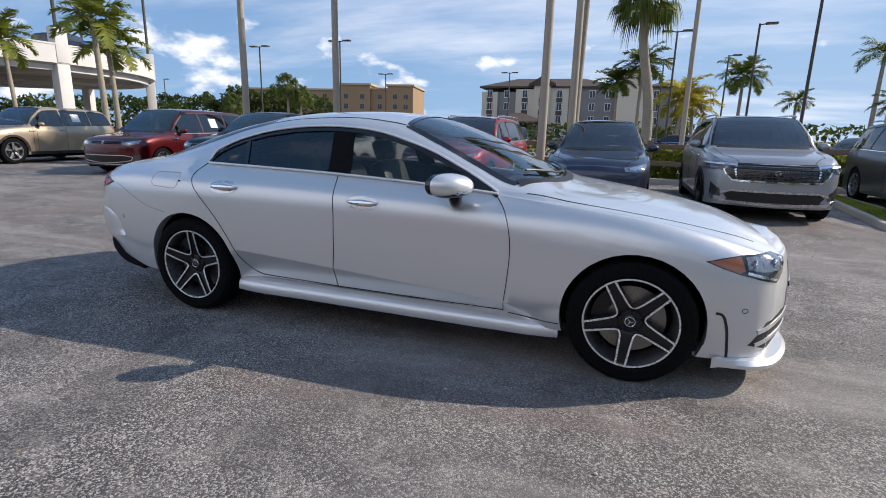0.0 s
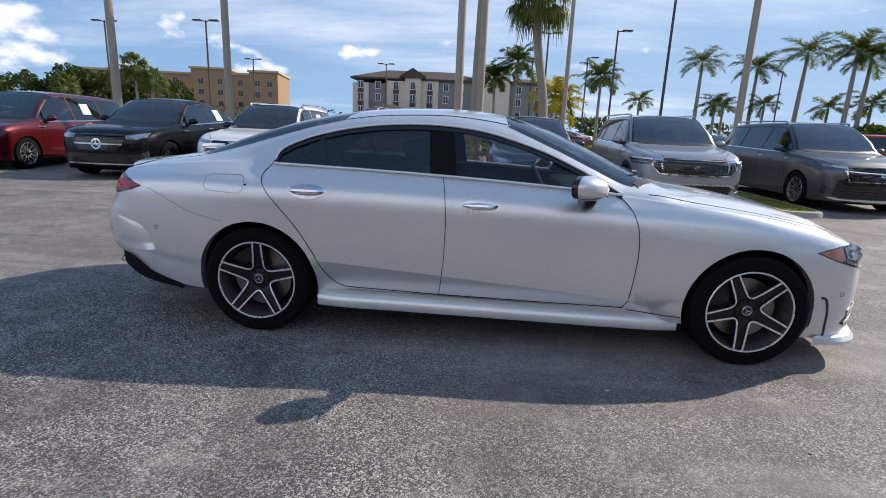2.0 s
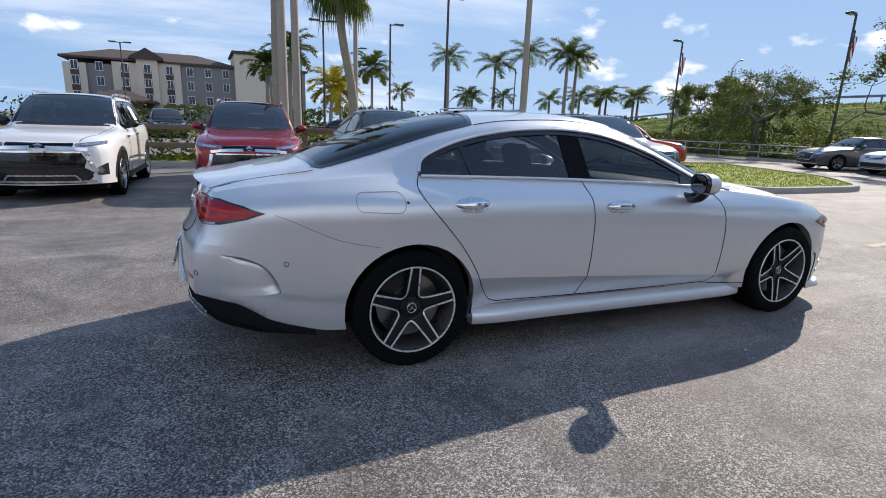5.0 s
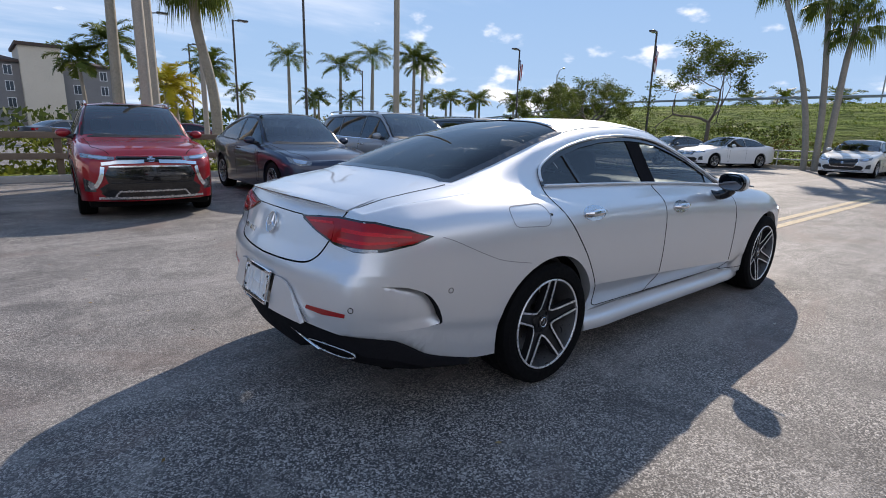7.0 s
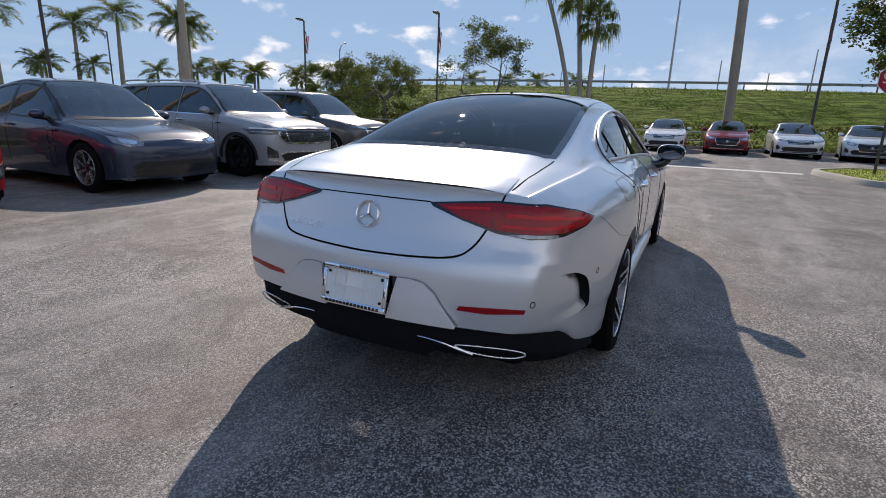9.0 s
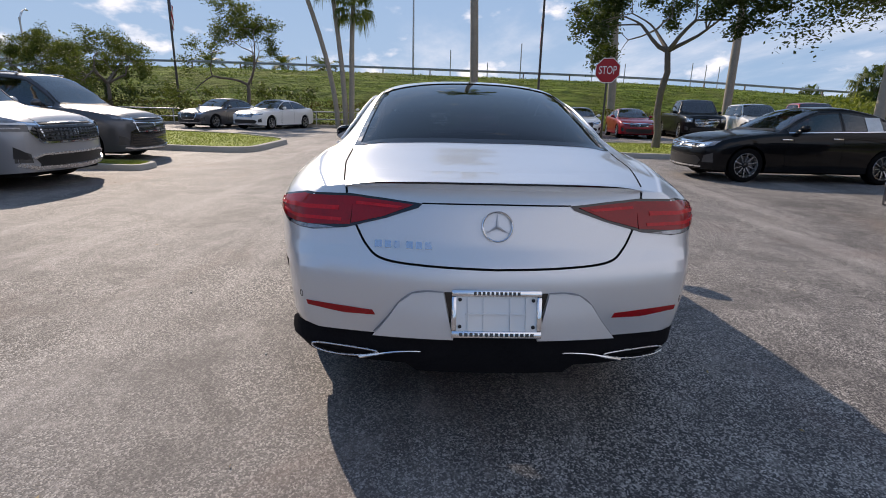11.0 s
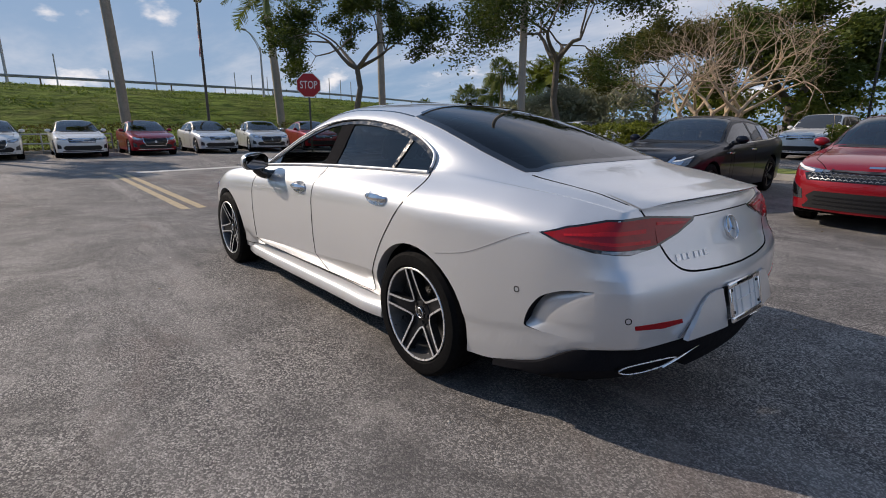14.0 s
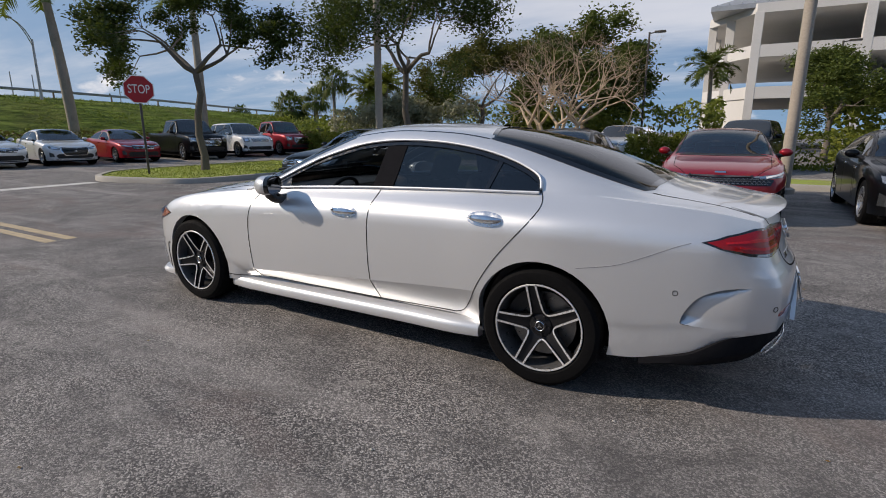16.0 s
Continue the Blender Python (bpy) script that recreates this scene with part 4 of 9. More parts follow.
# ---- cars: a lofted body, panels laid on it, wheels and fittings ----
def catmull_basis(count, per):
    """Rows that turn count control points into a smooth row of points; per: samples in each span."""
    rows = []
    for i in range(count - 1):
        for t in np.arange(per[i]) / per[i]:
            r = np.zeros(count)
            for j, c in ((i - 1, -t + 2 * t**2 - t**3), (i, 2 - 5 * t**2 + 3 * t**3), (i + 1, t + 4 * t**2 - 3 * t**3), (i + 2, -t**2 + t**3)):
                r[min(max(j, 0), count - 1)] += 0.5 * c
            rows.append(r)
    last = np.zeros(count)
    last[-1] = 1
    return np.array(rows + [last])


def body_section(S, x):
    """Control points (y, z) of half the section at x, from the sill up to the middle of the top."""
    w, zb, zs, zt = float(S["plan"](x)), float(S["low"](x)), float(S["belt"](x)), float(S["top"](x))
    zt = max(zt, zs + 0.012)
    h, d = zt - zs, zs - zb
    yb = w * S.get("belt_w", 0.94)
    g = min(1.0, max(0.0, (h - 0.10) / 0.22))
    lean = S.get("lean", 0.48)
    crown = S.get("crown", 0.055) * g + 0.5 * h * (1 - g)
    yr = yb - (0.035 + lean * h * g + 0.5 * h * (1 - g))
    zr = zt - crown
    waist = S.get("waist", 0.985)
    return [(w * 0.87, zb), (w * 0.972, zb + 0.012), (w * S.get("low_w", 0.982), zb + 0.16 * d), (w * S.get("mid_w", 0.992), zb + 0.40 * d), (w, zb + S.get("wide_at", 0.66) * d), (w * waist, zb + 0.88 * d),
            (yb, zs), (yb - 0.30 * (yb - yr), zs + 0.34 * (zr - zs)), (yb - 0.78 * (yb - yr), zs + 0.82 * (zr - zs)), (yr - 0.015, zr), (yr * 0.80, zr + crown * 0.52), (yr * 0.42, zr + crown * 0.90), (0, zt)]


def car_shell(S, step=0.05, fine=1):
    """The outer skin as one bmesh: lofted sections, domed ends, wheel arches cut out."""
    x0, x1 = S["x_rear"], S["x_front"]
    xs = list(np.arange(x0, x1, step)) + [x1]
    xs = sorted(set([round(v, 4) for v in xs if v == x1 or v < x1 - step * 0.4] + [x0 + 0.015, x1 - 0.015]))
    per = [max(1, round(k * fine)) for k in (1, 1, 2, 2, 2, 2, 3, 3, 2, 2, 2, 2)]
    B = catmull_basis(13, per)
    half = np.array([S["crease"](x, B @ np.array(body_section(S, x))) if "crease" in S else B @ np.array(body_section(S, x)) for x in xs])
    full = np.concatenate([half, half[:, -2::-1] * np.array([-1, 1])], axis=1)
    nx, ns = full.shape[:2]
    verts = [(xs[i], full[i, j, 0], full[i, j, 1]) for i in range(nx) for j in range(ns)]
    y_max = half[0, :, 0].max()

    def tail_x(y, z):
        return x0 - (S["rear_bulge"] * (1 - min(1, abs(y) / y_max) ** 2) + float(S["rear_face"](z)))
    if S.get("follow"):
        # the last sections bend to meet the curved tail
        for i in range(nx):
            near = max(0.0, 1 - (xs[i] - x0) / 0.22)
            if near > 0:
                for j in range(ns):
                    x, y, z = verts[i * ns + j]
                    verts[i * ns + j] = (x + near * (tail_x(full[0, j, 0], full[0, j, 1]) - x0), y, z)
    faces = [(i * ns + j, i * ns + j + 1, (i + 1) * ns + j + 1, (i + 1) * ns + j) for i in range(nx - 1) for j in range(ns - 1)]
    mid = ns // 2
    for end, sgn, bulge, shape in ((0, -1, S["rear_bulge"], S["rear_face"]), (nx - 1, 1, S["front_bulge"], S["front_face"])):
        cols = 7 * fine
        prev = [end * ns + j for j in range(mid + 1)]
        prev_r = [end * ns + (ns - 1 - j) for j in range(mid + 1)]
        for k in range(1, cols + 1):
            s = 1 - k / cols
            row, row_r = [], []
            for j in range(mid + 1):
                y, z = half[end, j]
                px = xs[end] + sgn * (bulge * (1 - s**2) + float(shape(z)) * min(1, (1 - s) * 4))
                if end == 0 and S.get("follow"):
                    px = tail_x(y * s, z)
                if j == mid:
                    row.append(end * ns + mid); row_r.append(end * ns + mid)
                    continue
                verts.append((px, y * s, z)); row.append(len(verts) - 1)
                if k == cols:
                    row_r.append(len(verts) - 1)
                else:
                    verts.append((px, -y * s, z)); row_r.append(len(verts) - 1)
            for a, b, flip in ((prev, row, sgn < 0), (prev_r, row_r, sgn > 0)):
                for j in range(mid):
                    f = (a[j], b[j], b[j + 1], a[j + 1])
                    f = tuple(dict.fromkeys(f))
                    if len(f) > 2:
                        faces.append(f[::-1] if flip else f)
            prev, prev_r = row, row_r
    bm = bmesh.new()
    bv = [bm.verts.new(v) for v in verts]
    for f in faces:
        try:
            bm.faces.new([bv[i] for i in f])
        except ValueError:
            pass
    bmesh.ops.remove_doubles(bm, verts=bm.verts[:], dist=0.0004)
    bmesh.ops.recalc_face_normals(bm, faces=bm.faces[:])
    return bm


def cut_through(bm, poly, axis, keep_if):
    """Cuts a convex outline right through the skin along axis ('y': outline in x, z; 'z': in x, y) and drops what is inside."""
    c = np.mean(poly, axis=0)

    def flat(v):
        return (v.x, v.z) if axis == "y" else (v.x, v.y)
    lo, hi = np.min(poly, axis=0) - 0.12, np.max(poly, axis=0) + 0.12
    near = [f for f in bm.faces if keep_if(f.calc_center_median()) and all(lo[k] < flat(f.calc_center_median())[k] < hi[k] for k in (0, 1))]
    planes = []
    for p, q in zip(poly, list(poly[1:]) + [poly[0]]):
        d = np.array(q) - np.array(p)
        n = np.array((d[1], -d[0]))
        if np.linalg.norm(n) < 1e-6:
            continue
        n = n / np.linalg.norm(n)
        if np.dot(n, c - np.array(p)) > 0:
            n = -n
        planes.append((np.array(p), n))
    for p, n in planes:
        co = Vector((p[0], 0, p[1])) if axis == "y" else Vector((p[0], p[1], 0))
        no = Vector((n[0], 0, n[1])) if axis == "y" else Vector((n[0], n[1], 0))
        geom = list({e for f in near for e in f.edges} | {v for f in near for v in f.verts}) + near
        r = bmesh.ops.bisect_plane(bm, geom=geom, dist=0.0005, plane_co=co, plane_no=no)
        near = [g for g in r["geom"] if isinstance(g, bmesh.types.BMFace)]
    mids = np.array([flat(f.calc_center_median()) for f in near])
    gone = [f for f, ok in zip(near, inside(mids, poly)) if ok]
    rim = {e for f in gone for e in f.edges}
    bmesh.ops.delete(bm, geom=gone, context="FACES")
    return [e for e in rim if e.is_valid and e.is_boundary]


def arch_cut(bm, x, z, r, seg=16, flat=0.0):
    poly = [(x + r * math.cos(a), z + r * math.sin(a)) for a in np.linspace(-0.9, math.pi + 0.9, seg + 1)]
    rim = cut_through(bm, poly, "y", lambda c: abs(c.y) > 0.5)
    rim = [e for e in rim if all(abs(math.hypot(v.co.x - x, v.co.z - z) - r) < 0.02 for v in e.verts)]
    ret = bmesh.ops.extrude_edge_only(bm, edges=rim)
    for v in ret["geom"]:
        if isinstance(v, bmesh.types.BMVert):
            v.co.y -= math.copysign(0.06, v.co.y)


def skin_of(bm):
    from mathutils.bvhtree import BVHTree
    return BVHTree.FromBMesh(bm)


def laid(tree, poly, axis, off=0.004, step=0.05, side=1, skirt=0.012, thick=0.0):
    """A panel with the given outline laid on the skin. axis 'y': outline in (x, z), seen from side*y; 'x': (y, z), seen from side*x; 'z': (x, y), from above."""
    bm = bmesh.new()
    poly = [tuple(p) for p in poly]
    vs = [bm.verts.new((p[0], p[1], 0)) for p in poly]
    bm.faces.new(vs)
    a = np.array(poly)
    for k in (0, 1):
        lo, hi = a[:, k].min(), a[:, k].max()
        n = int((hi - lo) / step)
        for i in range(1, n + 1):
            co, no = [0, 0, 0], [0, 0, 0]
            co[k], no[k] = lo + (hi - lo) * i / (n + 1), 1
            bmesh.ops.bisect_plane(bm, geom=bm.verts[:] + bm.edges[:] + bm.faces[:], dist=1e-6, plane_co=co, plane_no=no)
    bmesh.ops.triangulate(bm, faces=[f for f in bm.faces if len(f.verts) > 4])
    bad = []
    ways = {}
    for v in bm.verts:
        p, q = v.co.x, v.co.y
        if axis == "y":
            o, d = Vector((p, side * 3, q)), Vector((0, -side, 0))
        elif axis == "x":
            o, d = Vector((side * 6, p, q)), Vector((-side, 0, 0))
        else:
            o, d = Vector((p, q, 4)), Vector((0, 0, -1))
        hit, nrm, _, _ = tree.ray_cast(o, d)
        if hit is None:
            bad.append(v)
            continue
        if nrm.dot(d) > 0:
            nrm = -nrm
        ways[v] = nrm
        v.co = hit + nrm * (off + thick)
    bmesh.ops.delete(bm, geom=bad, context="VERTS")
    bmesh.ops.recalc_face_normals(bm, faces=bm.faces[:])
    f0 = next(iter(bm.faces), None)
    want = {"y": Vector((0, side, 0)), "x": Vector((side, 0, 0)), "z": Vector((0, 0, 1))}[axis]
    if f0 and f0.normal.dot(want) < 0:
        bmesh.ops.reverse_faces(bm, faces=bm.faces[:])
    if skirt:
        rim = [e for e in bm.edges if e.is_boundary]
        old = {v: ways.get(v) for e in rim for v in e.verts}
        ret = bmesh.ops.extrude_edge_only(bm, edges=rim)
        for v in [g for g in ret["geom"] if isinstance(g, bmesh.types.BMVert)]:
            near = min(old, key=lambda o: (o.co - v.co).length_squared)
            v.co -= old[near] * (skirt + thick) if old[near] is not None else Vector()
    return bm


def ribbon(line, width):
    """The outline of a strip of that width along a 2D line."""
    p = [np.array(q, float) for q in line]
    left, right = [], []
    for i, q in enumerate(p):
        d = p[min(i + 1, len(p) - 1)] - p[max(i - 1, 0)]
        n = np.array((-d[1], d[0])) / (np.linalg.norm(d) + 1e-9) * width / 2
        left.append(q + n); right.append(q - n)
    return [tuple(v) for v in left + right[::-1]]


def strip(tree, line, width, axis, off=0.003, side=1, thick=0.0, step=0.05):
    """A narrow strip along a 2D line on the skin, of quads."""
    fine = []
    for a, b in zip(line, line[1:]):
        n = max(1, int(math.dist(a, b) / step))
        fine += [tuple(np.array(a) + (np.array(b) - np.array(a)) * i / n) for i in range(n)]
    fine.append(tuple(line[-1]))
    out = ribbon(fine, width)
    k = len(fine)
    bm = bmesh.new()
    rows = []
    for i in range(k):
        row = []
        for p, q in (out[i], out[2 * k - 1 - i]):
            if axis == "y":
                o, d = Vector((p, side * 3, q)), Vector((0, -side, 0))
            elif axis == "x":
                o, d = Vector((side * 6, p, q)), Vector((-side, 0, 0))
            else:
                o, d = Vector((p, q, 4)), Vector((0, 0, -1))
            hit, nrm, _, _ = tree.ray_cast(o, d)
            if hit is None:
                row = None
                break
            nrm = -nrm if nrm.dot(d) > 0 else nrm
            row.append((hit + nrm * (off + thick), hit + nrm * min(-0.006, off - 0.006)))
        rows.append(row)
    prev = None
    for row in rows:
        if row is None:
            prev = None
            continue
        cur = [bm.verts.new(c) for c in (row[0][1], row[0][0], row[1][0], row[1][1])]
        if prev:
            for j in range(3):
                bm.faces.new((prev[j], prev[j + 1], cur[j + 1], cur[j]))
        prev = cur
    bmesh.ops.recalc_face_normals(bm, faces=bm.faces[:])
    return bm


WHEELS = {}


def wheel_meshes(r, rim_r, width, style):
    """Tyre, rim and disc meshes of one kind of wheel, outer face towards +y; made once."""
    key = (r, rim_r, width, style)
    if key in WHEELS:
        return WHEELS[key]
    h = width / 2
    t = bmesh.new()
    lathe(t, [(rim_r * 0.98, -h * 0.85), (rim_r + 0.01, -h * 0.98), (r - 0.025, -h), (r - 0.006, -h * 0.86), (r, -h * 0.5), (r - 0.002, -h * 0.3), (r - 0.007, -h * 0.29), (r - 0.007, -h * 0.24), (r - 0.002, -h * 0.23),
              (r, 0), (r - 0.002, h * 0.23), (r - 0.007, h * 0.24), (r - 0.007, h * 0.29), (r - 0.002, h * 0.3), (r, h * 0.5), (r - 0.006, h * 0.86), (r - 0.025, h), (r - 0.045, h * 1.02), (rim_r + 0.012, h * 1.0), (rim_r + 0.004, h * 0.93), (rim_r * 0.98, h * 0.85)], 48)
    b = bmesh.new()
    lathe(b, [(rim_r * 0.958, h * 0.945), (rim_r * 0.945, h * 0.80), (rim_r * 0.93, h * 0.60), (rim_r * 0.86, -h * 0.1), (rim_r * 0.90, -h * 0.8)], 48)
    lip = bmesh.new()
    lathe(lip, [(rim_r * 0.985, h * 0.90), (rim_r * 1.0, h * 0.96), (rim_r * 0.988, h * 0.985), (rim_r * 0.962, h * 0.975), (rim_r * 0.955, h * 0.94)], 56)
    face = bmesh.new()
    inner, dark_b = bmesh.new(), bmesh.new()
    count = {"five_twin": 5, "five": 5, "multi": 10, "six": 6, "turbine": 7}[style]
    hub = 0.062
    yf, yh = h * 0.90, h * 0.62

    def spoke(bmx, a0, offs, w_in, w_out, y_lift=0.0, deep=0.030, r_in=hub * 0.9, r_out=rim_r * 0.965):
        rows = []
        for k in range(7):
            f = k / 6
            rr = r_in + (r_out - r_in) * f
            lat = offs[0] + (offs[1] - offs[0]) * f
            wd = (w_in + (w_out - w_in) * f) / 2
            y = yh + (yf - yh) * (f ** 0.8) + y_lift
            ca, sa = math.cos(a0), math.sin(a0)
            row = []
            for l, yy in ((lat - wd, y - deep), (lat - wd * 0.92, y), (lat + wd * 0.92, y), (lat + wd, y - deep)):
                row.append(bmx.verts.new((rr * ca - l * sa, yy, rr * sa + l * ca)))
            rows.append(row)
        for p, q in zip(rows, rows[1:]):
            for j in range(3):
                bmx.faces.new((p[j], q[j], q[j + 1], p[j + 1]))
    a = math.pi / 2
    if style == "five_twin":
        # two bright edges run from the crotch beside the hub to the rim, a dark channel between them
        ca, sa = math.cos(a), math.sin(a)

        half_gap = curve([(0, 0.0490), (0.06, 0.0395), (0.14, 0.0340), (0.30, 0.0312), (1.0, 0.0250)])
        steps = (0, 0.03, 0.07, 0.12, 0.20, 0.32, 0.46, 0.62, 0.80, 1.0)

        def star_line(sgn, f):
            r0, r1 = 0.058, rim_r * 0.972
            return r0 + (r1 - r0) * f, sgn * float(half_gap(f)), yh + 0.004 + (yf + 0.006 - yh) * f ** 0.75
        for sgn in (-1, 1):
            rows = []
            for f in steps:
                rr, l, y = star_line(sgn, f)
                wd = 0.0047 + 0.0008 * f
                rows.append([face.verts.new((rr * ca - ll * sa, yy, rr * sa + ll * ca)) for ll, yy in ((l - wd, y - 0.004), (l - wd * 0.95, y), (l + wd * 0.95, y), (l + wd, y - 0.004))])
            for p, q in zip(rows, rows[1:]):
                for j in range(3):
                    face.faces.new((p[j], q[j], q[j + 1], p[j + 1]))
        rows = []
        for f in steps:
            rr, l, y = star_line(1, f)
            w2, w3, w4 = l - 0.0044, l + 0.0050, l + 0.0075
            half = ((w4, y - 0.042), (w3, y - 0.003), (w2, y - 0.003), (w2 * 0.94, y - 0.016))
            rows.append([dark_b.verts.new((rr * ca - ll * sa, yy, rr * sa + ll * ca)) for ll, yy in [(-p, q) for p, q in half] + [(p, q) for p, q in half[::-1]]])
        for p, q in zip(rows, rows[1:]):
            for j in range(7):
                dark_b.faces.new((p[j], q[j], q[j + 1], p[j + 1]))
    elif style == "multi":
        spoke(face, a, (0, 0.02), 0.016, 0.018)
        spoke(dark_b, a + 0.2, (0, -0.02), 0.014, 0.016, -0.01)
    elif style == "six":
        spoke(face, a, (0, 0), 0.045, 0.055)
        spoke(dark_b, a, (0, 0), 0.06, 0.075, -0.008)
    elif style == "turbine":
        spoke(face, a, (0, 0.06), 0.03, 0.05)
        spoke(dark_b, a + 0.15, (0, 0.05), 0.04, 0.06, -0.01)
    else:
        spoke(face, a, (0, 0), 0.055, 0.070)
        spoke(dark_b, a, (0, 0), 0.072, 0.090, -0.008)
    bmesh.ops.recalc_face_normals(dark_b, faces=dark_b.faces[:])
    lathe(inner, [(0.001, yh + 0.004), (hub * 0.55, yh + 0.004), (hub, yh - 0.004), (hub * (1.16 if style == "five_twin" else 1.05), yh - 0.02), (hub * 1.05, yh - 0.05)], 25)
    for k in range(5):
        a = math.pi / 2 + 0.63 + 2 * math.pi * k / 5
        lathe(inner, [(0.0008, 0.012), (0.008, 0.012), (0.011, 0.0)], 8, m=Matrix.Translation((0.052 * math.cos(a), yh - 0.004, 0.052 * math.sin(a))))
    bmesh.ops.recalc_face_normals(face, faces=face.faces[:])
    bmesh.ops.recalc_face_normals(inner, faces=inner.faces[:])
    cap = bmesh.new()
    lathe(cap, [(0.0006, 0.010), (0.030, 0.009), (0.036, 0.006), (0.038, 0.0)], 24, m=Matrix.Translation((0, yh + 0.002, 0)))
    disc = bmesh.new()
    lathe(disc, [(0.05, 0.012), (rim_r * 0.74, 0.012), (rim_r * 0.74, -0.012), (0.05, -0.012)], 36, m=Matrix.Translation((0, h * 0.1, 0)), close=False)
    cal = bmesh.new()
    for k in range(8):
        a0, a1 = 0.5 + 0.12 * k, 0.5 + 0.12 * (k + 1)
        ring = [cal.verts.new((rr * math.cos(a), yy, rr * math.sin(a))) for a in (a0, a1) for rr, yy in ((rim_r * 0.50, h * 0.1 - 0.04), (rim_r * 0.50, h * 0.1 + 0.045), (rim_r * 0.83, h * 0.1 + 0.045), (rim_r * 0.83, h * 0.1 - 0.04))]
        for j in range(4):
            cal.faces.new((ring[j], ring[(j + 1) % 4], ring[4 + (j + 1) % 4], ring[4 + j]))
        if k in (0, 7):
            cal.faces.new(ring[:4] if k == 0 else ring[4:])
    bmesh.ops.remove_doubles(cal, verts=cal.verts[:], dist=1e-5)
    bmesh.ops.recalc_face_normals(cal, faces=cal.faces[:])
    back = bmesh.new()
    lathe(back, [(0.001, -h * 0.35), (rim_r * 0.93, -h * 0.35)], 30)
    out = []
    for nm, bmx in (("tyre", t), ("barrel", b), ("rim_lip", lip), ("spoke", face), ("spoke_web", dark_b), ("hub", inner), ("hub_cap", cap), ("brake_disc", disc), ("brake_caliper", cal), ("backing_plate", back)):
        me = bpy.data.meshes.new(nm)
        bmx.to_mesh(me)
        bmx.free()
        me.shade_smooth()
        me.set_sharp_from_angle(angle=0.6)
        out.append((nm, me))
    out.append(("count", count))
    WHEELS[key] = out
    return out


def add_wheel(car, x, y, r, rim_r, width, style, dark, face_mat, steer=0.0, spin=0.0):
    sgn = 1 if y > 0 else -1
    w = new("wheel")
    w.parent = car
    w.matrix_basis = pose(x, y - sgn * width / 2, r, 0, 0, steer) @ (Matrix.Identity(4) if sgn > 0 else Matrix.Rotation(math.pi, 4, "Z")) @ Matrix.Rotation(spin, 4, "Y")
    mats = {"tyre": M["rubber"], "barrel": M["barrel"] if style == "five_twin" else face_mat, "rim_lip": face_mat, "spoke": face_mat, "spoke_web": dark, "hub": dark, "hub_cap": M["gloss_black"], "brake_disc": M["brake"], "brake_caliper": M["rim_grey"], "backing_plate": M["dark_well"]}
    parts = wheel_meshes(r, rim_r, width, style)
    for nm, me in parts[:-1]:
        for k in range(parts[-1][1] if nm.startswith("spoke") else 1):
            ob = new(nm, me)
            ob.parent = w
            ob.matrix_basis = Matrix.Rotation(2 * math.pi * k / parts[-1][1], 4, "Y")
            if not len(me.materials):
                me.materials.append(None)
            ob.material_slots[0].link = "OBJECT"
            ob.material_slots[0].material = mats[nm]
    return w


